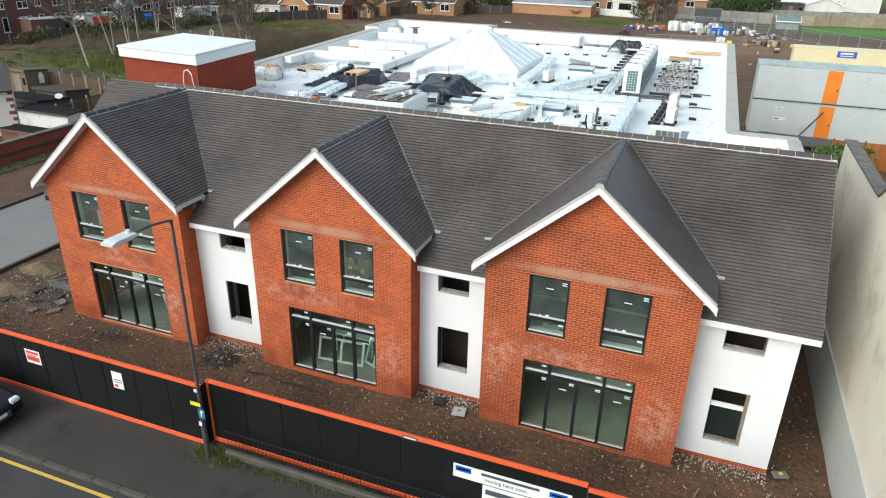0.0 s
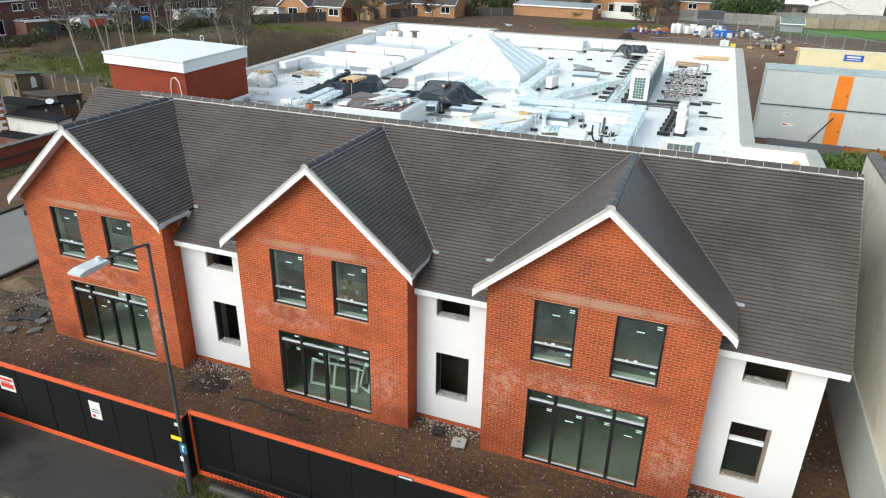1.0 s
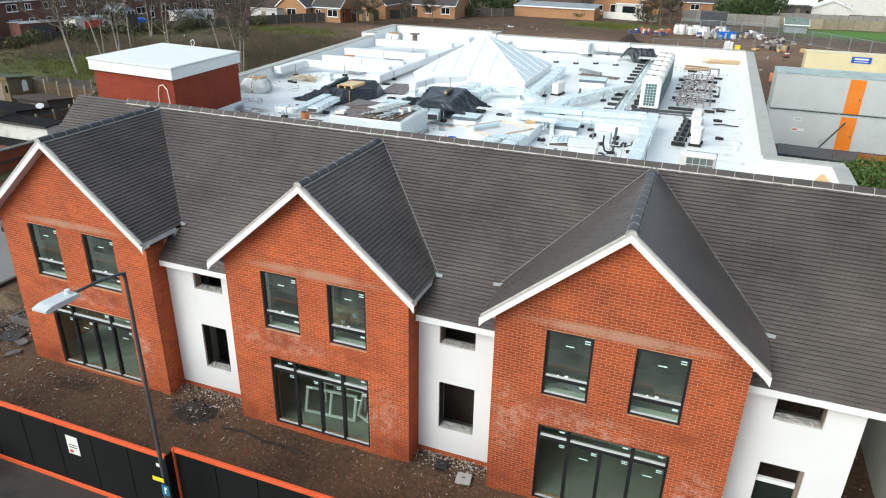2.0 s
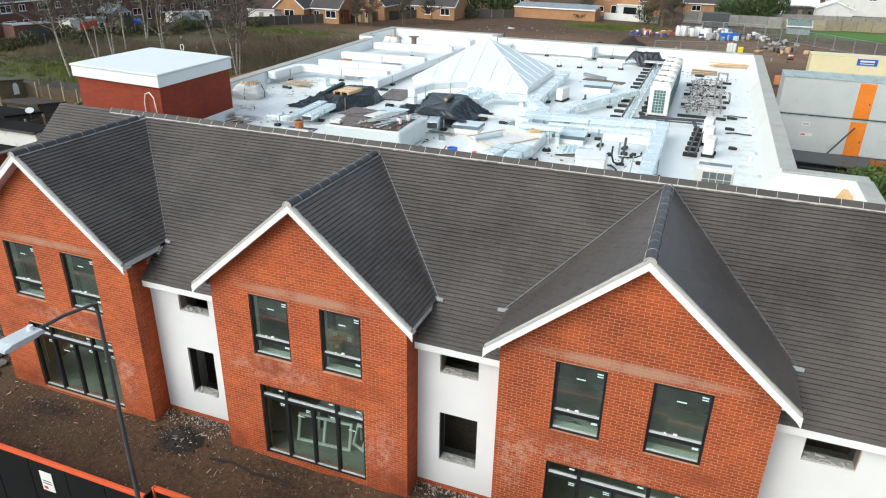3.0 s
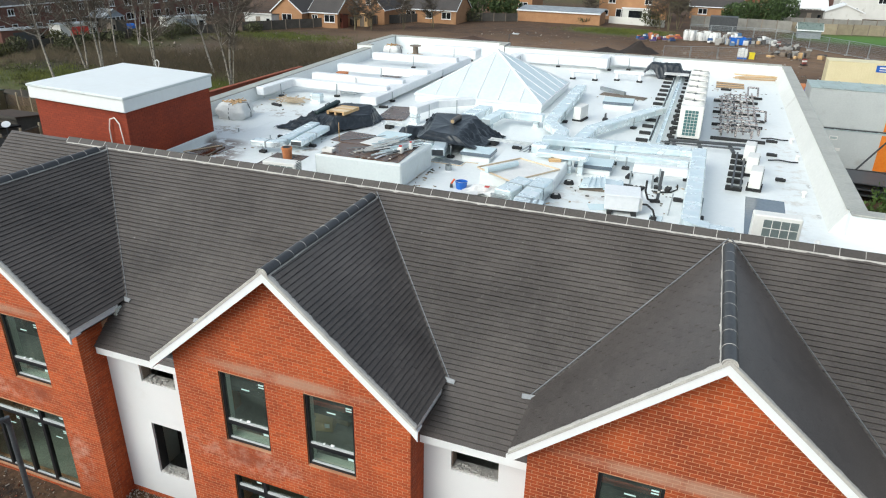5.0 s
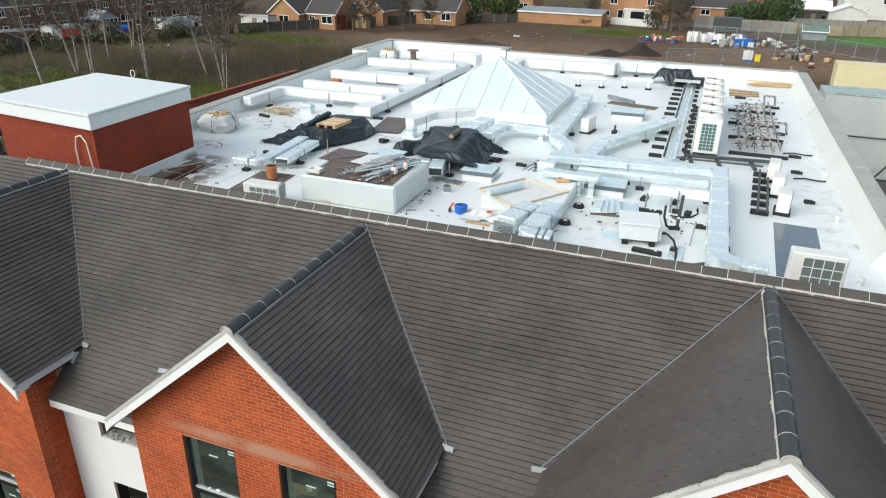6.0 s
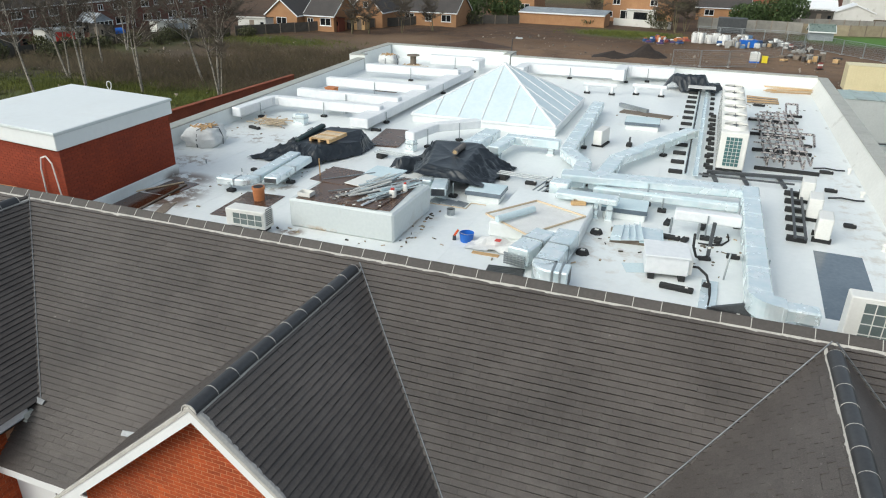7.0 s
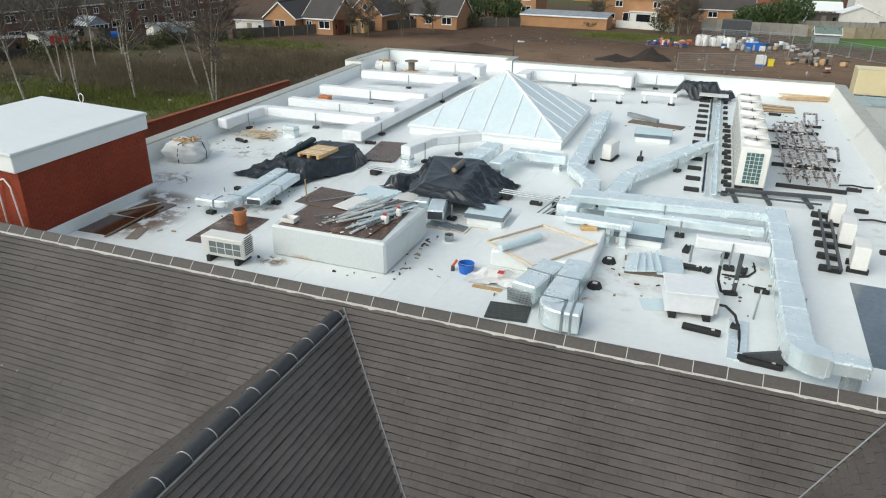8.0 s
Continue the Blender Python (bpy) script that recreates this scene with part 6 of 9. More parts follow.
part("sheet", Geo().box(.1, .68, -.48, .45, .1, .13), INSULATION, o, "pale blue sheet")
part("sheet", Geo().box(.05, .64, -.44, .48, .134, .15), FOIL, o)
# rails, blocks and struts
rng = random.Random(33)
for x, y, l, a in ((-4.0, 24.1, .7, -6), (-2.85, 26.3, .3, 0), (-3.97, 26.93, .22, 70), (-4.33, 26.95, .5, -5), (-4.45, 28.0, .4, 80), (-3.58, 28.0, .35, 80), (-6.42, 27.85, .3, 80), (-3.2, 27.2, .3, 80), (-3.0, 23.3, .75, -5), (-3.4, 24.45, .2, 80), (-3.05, 29.0, .4, 0), (-20.2, 32.0, .55, -15), (-1.6, 44.9, .5, 0), (-.25, 43.1, .6, 0), (-.2, 37.9, .3, 0), (.05, 34.6, .4, 0), (-.05, 32.6, .35, 0), (.05, 29.6, .3, 0), (-13.0, 30.3, .3, 20), (-17.0, 27.5, .3, 0), (-12.6, 29.6, .35, 0), (-8.6, 29.7, .35, 0), (-8.0, 29.0, .35, 70), (-8.05, 30.1, .35, 70), (-15.6, 31.3, .4, 10), (-15.75, 33.6, .4, 10)):
    o = thing("rubber_block", "black rubber support block on the membrane", "support block", pose(x, y, D, 0, 0, a), "rubber support blocks")
    part("body", Geo().cbox(-l / 2, l / 2, -.08, .08, 0, .1, .02), RUBBER, o)
    part("insert", Geo().box(l / 4, l / 4 + .06, -.03, .03, .1, .112), WHITE_METAL, o, "white insert")
o = thing("pipe_bracket", "upright black steel bracket with a curved foot", "steel bracket", pose(-3.42, 25.97, D, 0, 0, 10), "black steel channels")
part("upright", Geo().cbox(-.04, .04, -.03, .03, .05, .92, .008, 0, pose(0, 0, 0, -6, 3, 0)), STEEL_DARK, o)
part("foot", Geo().cbox(-.2, .08, -.08, .08, 0, .07, .015), RUBBER, o)
part("hook", Geo().tube([(0, 0, .1), (-.14, -.06, .06), (-.28, -.12, .12), (-.36, -.05, .34), (-.34, .1, .6)], .03, 8), RUBBER, o, "thick black lagged pipe")
part("tag", Geo().box(-.03, .03, -.036, -.031, .3, .36), WHITE_METAL, o, "white tag")
for x, y in ((-3.68, 27.2), (-4.35, 27.35)):
    o = part("threaded_rod", Geo().cyl((0, 0, 0), (0, 0, .42), .03, n=8), GALV, at=pose(x, y, D))
    tagged(o, "galvanised post under the white duct", "steel rod", "steel rods")
o = part("steel_channel", Geo().prism([(-.35, 0), (.4, 0), (.4, .3)], "y", -.04, .04), STEEL_DARK, at=pose(-2.95, 23.35, D + .1, 0, 0, -8))
tagged(o, "black triangular steel bracket", "steel bracket", "black steel channels")
for x, y, a in ((-3.05, 25.0, 20), (-2.72, 23.65, 0)):
    o = part("threaded_rod", Geo().cyl((0, 0, 0), (.1, .12, .6), .02, n=6), GALV, at=pose(x, y, D, 0, 0, a))
    tagged(o, "thin upright steel rod by the ridge", "steel rod", "steel rods")
board(-3.35, 24.0, D, .34, 1.5, -2, .05, FOIL, "foil-clad flat duct strip lying by the ridge", "duct strip", "duct_strip")
board(-4.9, 24.9, D, .6, .5, 20, .01, INSULATION, "pale blue offcut lying on the membrane", "offcut", "membrane_offcut")
cb = thing("cable_bundle", "two black insulated cables lying by the bracket", "cable bundle", pose(-3.3, 27.0, D))
for i in range(2):
    part("cable", Geo().tube([(-.35 + i * .06, -.1, .02), (-.1, -.16 + i * .06, .02), (.2, -.02 + i * .05, .02), (.36, .35, .02), (.34, .8, .02)], .018, 6), RUBBER, cb)

# twin pipe rails on feet
o = thing("pipe_rail", "twin galvanised rails on black rubber feet", "pipe rail", pose(-8.7, 29.85, D, 0, 0, -4), "pipe rails")
for s in (-.15, .0, .15):
    part("rail", Geo().cyl((-1.0, s, .2), (1.0, s, .2), .022, n=6), GALV, o)
for x in (-.8, .7):
    part("foot", Geo().cbox(x - .12, x + .12, -.2, .2, 0, .16, .02), RUBBER, o, "black rubber foot")
copy_thing(o, pose(-8.05, 29.1, D, 0, 0, 80))
copy_thing(o, pose(-13.2, 30.4, D, 0, 0, -6))

# cable tray with sleepers
ct = thing("cable_tray", "long galvanised cable tray on black rubber sleepers", "cable tray", pose(-4.1, 39.8, D))
for x, w in ((-.14, .1), (.16, .15)):
    part("tray", Geo().box(x - w / 2, x + w / 2, -7.6, 7.6, .13, .15).box(x - w / 2, x - w / 2 + .012, -7.6, 7.6, .15, .21).box(x + w / 2 - .012, x + w / 2, -7.6, 7.6, .15, .21), FOIL, ct)
part("cable", Geo().cyl((-.14, -7.5, .185), (-.14, 7.4, .185), .025, n=6), RUBBER, ct)
for i in range(13):
    y = -7.1 + i * 1.16
    part("sleeper", Geo().cbox(-.68, -.24, y - .07, y + .07, 0, .12, .02), RUBBER, ct, "black rubber sleeper")
    part("sleeper", Geo().cbox(.37, .56, y - .1, y + .06, 0, .12, .02), RUBBER, ct, "black rubber sleeper")

# chiller bank
for k in range(6):
    o = thing("chiller", "cream chiller unit with a round top fan and coil side", "chiller", pose(-2.95, 34.05 + k * 1.44, D), "row of chiller units")
    part("casing", Geo().cbox(-.42, .42, -.71, .71, .14, 1.34, .03), WHITE_METAL, o)
    for i in range(3):
        part("panel_seam", Geo().box(-.424, -.42, -.69 + i * .48, -.67 + i * .48, .2, 1.3), STEEL_DARK, o)
    fan = part("fan_cowl", Geo().cyl((0, 0, 1.34), (0, 0, 1.46), .40, .36, 20, caps=False).cyl((0, 0, 1.36), (0, 0, 1.38), .37, .37, 20), WHITE_METAL, o)
    part("fan_guard", Geo().cyl((0, 0, 1.44), (0, 0, 1.445), .1, .1, 10).box(-.35, .35, -.01, .01, 1.44, 1.45).box(-.01, .01, -.35, .35, 1.44, 1.45), STEEL_DARK, fan)
    coil = part("coil", Geo().box(.42, .43, -.6, .6, .25, 1.1), GRILLE, o, "teal coil")
    if k == 0:
        front = part("coil", Geo().box(-.24, .24, -.722, -.712, .24, 1.2), GRILLE, o, "teal coil panel")
        for i in range(5):
            part("guard_bar", Geo().box(-.24 + i * .12 - .006, -.24 + i * .12 + .006, -.73, -.722, .24, 1.2), WHITE_METAL, front)
        for i in range(9):
            part("guard_bar", Geo().box(-.24, .24, -.731, -.723, .24 + i * .1188, .25 + i * .1188), WHITE_METAL, front)
    for s in (-.3, .3):
        part("foot", Geo().cbox(s - .1, s + .1, -.68, .68, 0, .14, .02), RUBBER, o, "black rubber bearer")
for i in range(11):
    o = thing("rubber_block", "black rubber support block on the membrane", "support block", pose(-3.53, 33.6 + i * .8, D), "rubber support blocks")
    part("body", Geo().cbox(-.13, .1, -.09, .09, 0, .12, .02), RUBBER, o)

# pipework beside the chillers
LAGGED = mat("lagged_pipe", (.38, .33, .31), (.6, .56, .54), .4, 6, 30, .1, metal=.3, island=.25, dirt=(.03, .025, .025), dirt_scale=16, dirt_at=.5, dirt_soft=.04)
pw = thing("pipework", "lagged pipework with valves on black rails", "pipework", pose(-1.2, 38.5, D))
for j, y in enumerate((-4.3, -1.9, .6, 3.2)):
    part("rail", Geo().cbox(-.95, 1.0, y - .05, y + .05, .0, .12, .015), RUBBER, pw)
for i, x in enumerate((-.6, -.35, -.08, .2, .48, .75)):
    y0, y1 = -4.4 + .5 * (i % 2), 3.6 + .25 * i
    part("pipe", Geo().cyl((x, y0, .22), (x, y1, .22), .04, n=8), STEEL_DARK if i == 2 else LAGGED, pw)
    part("riser", Geo().cyl((x, y0, .22), (x, y0, .5), .035, n=8), LAGGED, pw)
for j in range(12):
    y = -4.0 + j * .68
    x0 = -.95 + .2 * (j % 3)
    part("branch", Geo().cyl((x0, y, .34), (.45 + .15 * (j % 4), y, .34), .028, n=8), LAGGED, pw)
    for x in (x0 + .3, x0 + .75):
        v = part("valve", Geo().cyl((x, y, .24), (x, y, .42), .04, .035, 8), LAGGED, pw)
        part("wheel", Geo().cyl((x, y, .42), (x, y, .44), .06, .06, 10), WHITE_METAL if j % 3 else GALV, v)
for x, y, l in ((.75, 4.6, .7), (.85, -1.0, .55)):
    part("loop", Geo().tube([(x - .2, y - .4, .25), (x - .2, y + .3, .5), (x + .25, y + .3, .5), (x + .25, y - .4, .25)], .045, 8), LAGGED, pw)
br = thing("steel_bearer", "long black steel bearer frame on the roof", "bearer frame", pose(-2.17, 33.05, D, 0, 0, 8))
part("beam", Geo().cbox(-1.45, 1.45, -.06, .06, .08, .18, .01), STEEL_DARK, br)
part("pipe", Geo().tube([(-1.75, -.55, .2), (-1.6, -.66, .2), (.95, -.9, .2)], .03, 8), STEEL_DARK, br)
for x in (-1.25, -.35, .75):
    part("arm", Geo().cbox(x - .06, x + .06, -.8, .2, 0, .08, .01), STEEL_DARK, br)

# timber, boards and spools near the back
for i in range(15):
    o = part("timber_length", Geo().box(-1.1, 1.1, -.022, .022, 0, .04), PALE_TIMBER if i % 3 else TIMBER, at=pose(.1 + rng.uniform(-.4, .4), 48.9 + (i % 8) * .09, D + .012 * i, 0, rng.uniform(-2, 2), rng.uniform(-12, 16)))
    tagged(o, "light timber length in a loose stack by the parapet", "timber length", "timber lengths")
for i in range(6):
    o = part("timber_length", Geo().box(-.7, .7, -.06, .06, 0, .03), TIMBER if i % 2 else WEATHERED, at=pose(-1.4, 45.6 + i * .25, D + .01 * i, 0, 0, rng.uniform(-12, 12)))
    tagged(o, "short board lying on the membrane", "timber length", "timber lengths")
board(-6.3, 40.9, D, 2.2, .6, -12, .04, WEATHERED, "dark weathered board with pipe offcuts", "board", "scaffold_board")
board(-6.9, 41.5, D + .05, 1.6, .16, -35, .16, GALV, "galvanised channel lying on a board", "channel", "steel_channel")
board(-4.2, 46.6, D + .35, 1.3, .8, 0, .02, WHITE_METAL, "white board on top of the tarpaulin stack", "board", "white_board", (0, 0))
o = thing("stand_post", "white pipe stand on black feet", "pipe stand", pose(-6.6, 45.2, D))
part("beam", Geo().cyl((-.8, 0, .45), (.8, 0, .45), .1, n=10), WHITE_DUCT, o)
for s in (-.6, .6):
    part("post", Geo().cyl((s, 0, .08), (s, 0, .45), .08, n=10), WHITE_DUCT, o)
    part("foot", Geo().cbox(s - .15, s + .15, -.15, .15, 0, .08, .02), RUBBER, o, "black rubber foot")
copy_thing(o, pose(-8.9, 44.6, D, 0, 0, 4))
o = thing("fan_unit", "white extract fan unit on a curb beside the duct", "fan unit", pose(-7.35, 35.2, D, 0, 0, 80))
part("casing", Geo().cbox(-.45, .45, -.16, .16, .08, .6, .02), WHITE_METAL, o)
part("foot", Geo().cbox(-.4, .4, -.22, .22, 0, .08, .02), RUBBER, o)
o = thing("bracket_foot", "black folded bracket on the membrane", "bracket", pose(-6.35, 35.4, D))
part("plate", Geo().cbox(-.1, .1, -.15, .15, 0, .12, .02), RUBBER, o)
part("arm", Geo().box(-.03, .03, -.02, .2, .12, .3), STEEL_DARK, o)
o = thing("cable_reel", "timber cable reel standing near the back parapet", "cable reel", pose(-20.6, 48.6, D))
part("flange", Geo().cyl((0, 0, 0), (0, 0, .04), .38, .38, 18), TIMBER, o)
part("core", Geo().cyl((0, 0, .04), (0, 0, .55), .18, .18, 14), WEATHERED, o)
part("flange", Geo().cyl((0, 0, .55), (0, 0, .6), .38, .38, 18), WEATHERED, o)


def rubble_bag(x, y, w, h, rz, fill, label):
    o = thing("rubble_bag", label, "bulk bag", pose(x, y, D if x > -24 else 0, 0, 0, rz), "bulk bags")
    g = Geo()
    n, m = 40, 16
    for j in range(m + 1):
        f = j / m
        bulge = 1 + .16 * math.sin(math.pi * f) - .05 * f
        for i in range(n):
            t = 2 * math.pi * i / n
            sq = 1 / max(abs(math.cos(t)), abs(math.sin(t))) ** .7
            r = w / 2 * bulge * sq * (1 + .16 * wob(math.cos(t) * 3 + f * 3, math.sin(t) * 3, 1.3, x) + .07 * max(0, 1 - abs(noise.noise(Vector((math.cos(t) * 2.4, math.sin(t) * 2.4, f * 3 + x)))) * 5))
            g.v.append((math.cos(t) * r, math.sin(t) * r, h * f * (1 + .05 * wob(t, f * 4, 1.3, y))))
    g.f = [(j * n + i, j * n + (i + 1) % n, (j + 1) * n + (i + 1) % n, (j + 1) * n + i) for j in range(m) for i in range(n)] + [tuple(range(n))[::-1], tuple(range(m * n, m * n + n))]
    g.m = [0] * len(g.f)
    part("sack", g, WHITE_SHEET, o, smooth=True)
    for a in (0, 90):
        M = pose(0, 0, 0, 0, 0, a)
        part("strap", Geo().tube([M @ Vector((-w * .6, 0, h * .05)), M @ Vector((-w * .62, 0, h * .5)), M @ Vector((-w * .5, 0, h)), M @ Vector((w * .5, 0, h)), M @ Vector((w * .62, 0, h * .5)), M @ Vector((w * .6, 0, h * .05))], .018, 5), STEEL_DARK, o, "dark strap")
    r_ = random.Random(x)
    fl = Geo()
    for i in range(24):
        a, rr = r_.uniform(0, 6.28), r_.uniform(0, w * .4)
        M = pose(math.cos(a) * rr, math.sin(a) * rr, h + .02, r_.uniform(-30, 30), r_.uniform(-30, 30), r_.uniform(0, 180))
        fl.box(-.14, .14, -.025, .025, 0, .02, 0, M)
    part("contents", fl, fill, o, "timber offcuts")
    return o


rubble_bag(-20.5, 29.5, 1.08, .62, 12, TIMBER, "bulging white woven bulk bag of timber offcuts")
rubble_bag(-21.9, 47.9, .95, .6, 5, TIMBER, "bulging white woven bulk bag of timber offcuts")
g = Geo()
r_ = random.Random(8)
for i in range(64):
    M = pose(r_.gauss(0, .34), r_.gauss(0, .25), r_.uniform(0, .16), r_.uniform(-12, 12), r_.uniform(-12, 12), r_.uniform(0, 180))
    g.box(-.2, .2, -.03, .03, 0, .02, 0, M)
tagged(part("offcut_pile", g, PALE_TIMBER, at=pose(-20.0, 32.85, D + .02)), "heap of light timber offcuts", "offcut heap", kind="stuff")
tagged(part("offcut_pile", g, PALE_TIMBER, at=pose(-20.2, 47.3, D + .02)), "heap of light timber offcuts", "offcut heap", kind="stuff")
board(-.55, 25.75, D, 1.05, 3.6, -2, .006, SLATE_PATCH, "dark slate-blue membrane patch", "membrane patch", "membrane_patch")
board(-18.7, 40.9, D, 1.2, .7, 0, .02)
o = thing("crate", "small orange-brown crate on the flat roof", "crate", pose(-20.5, 38.6, D))
part("body", Geo().cbox(-.25, .25, -.2, .2, 0, .4, .02), TERRACOTTA, o)
part("lid", Geo().cbox(-.27, .27, -.22, .22, .4, .44, .01), TERRACOTTA, o)
o = thing("sheeting", "crumpled blue plastic sheeting on the roof", "sheeting", pose(-20.3, 42.3, D))
part("sheet", Geo().cbox(-.4, .4, -.15, .15, 0, .1, .04), BLUE, o)
part("sheet", Geo().cbox(-.2, .5, -.05, .3, .08, .16, .04), INSULATION, o)
# roof anchors near the right parapet, and outlets
for x, y in ((.75, 34.9), (.75, 32.4), (.6, 28.2), (.55, 24.2)):
    o = thing("roof_outlet", "small white capped vent on the membrane", "roof vent", pose(x, y, D), "small roof vents")
    part("pipe", Geo().cyl((0, 0, 0), (0, 0, .16), .05, .05, 10), WHITE_METAL, o)
    part("cap", Geo().cyl((0, 0, .14), (0, 0, .2), .09, .05, 10), WHITE_METAL, o)
for x, y, l in ((-.3, 35.0, .6), (-.2, 31.9, .6)):
    o = part("cable", Geo().tube([(0, 0, .03), (.35, .05, .06), (.7, -.02, .05), (.95, .1, .03)], .025, 6), RUBBER, at=pose(x, y, D))
    tagged(o, "black insulated pipe run on the membrane", "pipe", "black pipe runs")
# loops on the tower
for x, y, rz in ((-21.5, 26.6, 0),):
    o = part("lifting_loop", Geo().tube([(-.04, 0, 0), (-.1, 0, .14), (-.07, 0, .25), (.02, 0, .28), (.09, 0, .22), (.07, 0, .1), (-.0, 0, 0)], .012, 6), WHITE_METAL, at=pose(x, y, 9.14, 0, 0, rz))
    tagged(o, "pale conduit loop standing on the tower roof", "conduit")
o = part("tower_cable", Geo().tube([(-19.6, 22.18, 6.9), (-19.6, 22.17, 8.1), (-19.5, 22.15, 8.4), (-19.3, 22.14, 8.47), (-19.12, 22.12, 8.3), (-19.02, 22.1, 7.6), (-18.92, 22.1, 6.9)], .02, 6), WHITE_METAL)
tagged(o, "pale looped cable hanging on the tower wall", "cable")

# small scraps on the membrane
r_ = random.Random(91)
SCRAP = mat("roof_scraps", (.03, .025, .02), (.42, .33, .22), .8, 3, 20, .05, island=.9)
g = Geo()
for cx, cy, sx_, sy_, n in ((-10.38, 25.1, .08, .6, 20), (-8.3, 24.6, .8, .3, 14), (-5.2, 25.9, .9, .5, 22), (-15.2, 28.0, 1.2, .5, 18), (-3.3, 26.6, .5, .8, 20), (-12.5, 23.75, .9, .05, 10), (-1.6, 45.5, .8, .8, 26), (-17, 25.3, .8, .8, 8), (-6.0, 40.6, .8, .6, 16), (-20, 33, .8, 1.2, 16), (-.2, 40, .4, 3, 14)):
    for i in range(n):
        x, y = r_.gauss(cx, sx_), r_.gauss(cy, sy_)
        l, w = r_.uniform(.015, .07), r_.uniform(.008, .025)
        g.box(-l, l, -w, w, 0, r_.uniform(.008, .03), 0, pose(x, y, D + .004, 0, 0, r_.uniform(0, 180)))
tagged(part("roof_scraps", g, SCRAP), "small dark and timber scraps scattered on the membrane", "scraps", kind="stuff")

o = part("timber_offcut", Geo().prism([(-.3, 0), (.3, 0), (.28, .12), (.1, .4), (-.02, .42)], "y", -.012, .012), TIMBER, at=pose(3.0, 24.9, D, -20, 0, 10))
tagged(o, "pointed timber board leaning in the small roof corner", "board")

# ---- site front: hoarding, lamp, rubble ----
def hoarding(x0, x1, y, zb, zt, label, pane=1.22):
    h = thing("hoarding", label, "hoarding", pose(x0, y, zb), group="site hoarding")
    n = round((x1 - x0) / pane)
    w = (x1 - x0) / n
    me = Geo().box(.014, w - .014, 0, .02, .12, zt - zb - .12).mesh("panel", BLACKBOARD)
    for i in range(n):
        o = new("panel", me)
        o.parent, o.location = h, (i * w, random.uniform(-.004, .004), 0)
        if i % 2 == 0:
            part("post", Geo().box(i * w - .04, i * w + .04, .024, .1, 0, zt - zb - .05), WEATHERED, h)
    part("gap_strip", Geo().box(0, x1 - x0, .021, .0235, .1, zt - zb - .1), FELT, h, "dark backing")
    part("top_rail", Geo().cbox(0, x1 - x0, -.03, .065, zt - zb - .105, zt - zb, .008), ORANGE, h, "orange top rail")
    part("bottom_rail", Geo().cbox(0, x1 - x0, -.03, .03, 0, .15, .008), ORANGE, h, "orange bottom rail")
    return h


random.seed(4)
hoarding(-35.0, -11.72, 12.2, -0.36, 1.80, "black panelled site hoarding with orange rails")
hr = hoarding(-11.66, -0.72, 12.48, -0.36, 1.82, "black panelled site hoarding with orange rails")
hoarding(-0.70, 5.2, 12.52, -0.36, 1.66, "black panelled site hoarding with orange rails, slightly lower")
part("end_post", Geo().cbox(-.05, .01, -.05, .05, 0, 2.2, .008), ORANGE, hr, "orange end post")
part("return_panel", Geo().box(-.06, -.045, -.28, -.05, .05, 2.12), BLACKBOARD, hr)


def sign(name, x, z, w, h, y, ground, bars, label):
    s = thing(name, label, "sign", pose(x, y, z))
    part("board", Geo().box(0, w, 0, .012, 0, h), ground, s)
    for bx, bz, bw, bh, m in bars:
        part("print", Geo().box(bx, bx + bw, -.003, 0, bz, bz + bh), m, s)
    return s


DARKPRINT = mat("dark_print", (.05, .06, .08), (.07, .08, .1), .6, 3, 30, 0)
BLUEPRINT = mat("blue_print", (.01, .09, .42), (.015, .12, .5), .5, 3, 30, 0)
GREENPRINT = mat("green_print", (.02, .5, .06), (.03, .6, .08), .5, 3, 30, 0)
sign("site_sign", -18.62, .83, .62, .5, 12.175, WHITE_METAL, [(.05, .36, .52, .09, RED), (.05, .1, .52, .16, RED), (.05, .28, .4, .04, RED)], "white site sign with red printed blocks on the hoarding")
sign("site_sign", -15.04, .82, .4, .6, 12.175, WHITE_METAL, [(.06, .05, .12, .09, RED), (.06, .22, .28, .03, DARKPRINT), (.06, .3, .28, .03, DARKPRINT)], "white notice with small print on the hoarding")
sign("site_sign", -5.52, 1.7, .42, .1, 12.44, DARKPRINT, [(.04, .03, .34, .04, WHITE_METAL)], "small black maker plate on the hoarding rail")
sign("site_banner", -4.1, .93, 3.05, .42, 12.455, WHITE_METAL, [(.06, .2, .42, .17, BLUEPRINT), (.1, .255, .34, .055, WHITE_METAL), (.75, .26, 1.5, .08, DARKPRINT), (2.5, .2, .45, .17, BLUEPRINT), (2.55, .255, .35, .055, WHITE_METAL)], "white site banner with blue logo blocks and grey print")
words = bpy.data.curves.new("words", "FONT")
words.body, words.size, words.extrude = "moving here soon", .15, .002
words.materials.append(DARKPRINT)
wd_ = new("lettering", words)
wd_.parent, wd_.matrix_basis = bpy.data.objects["site_banner"], pose(.85, -.004, .1, 90, 0, 0)
sign("site_banner", -3.3, .42, 1.9, .48, 12.455, WHITE_METAL, [(.08, .2, 1.1, .16, DARKPRINT), (1.25, .1, .35, .3, GREENPRINT)], "white builder's banner with dark print and a green block")

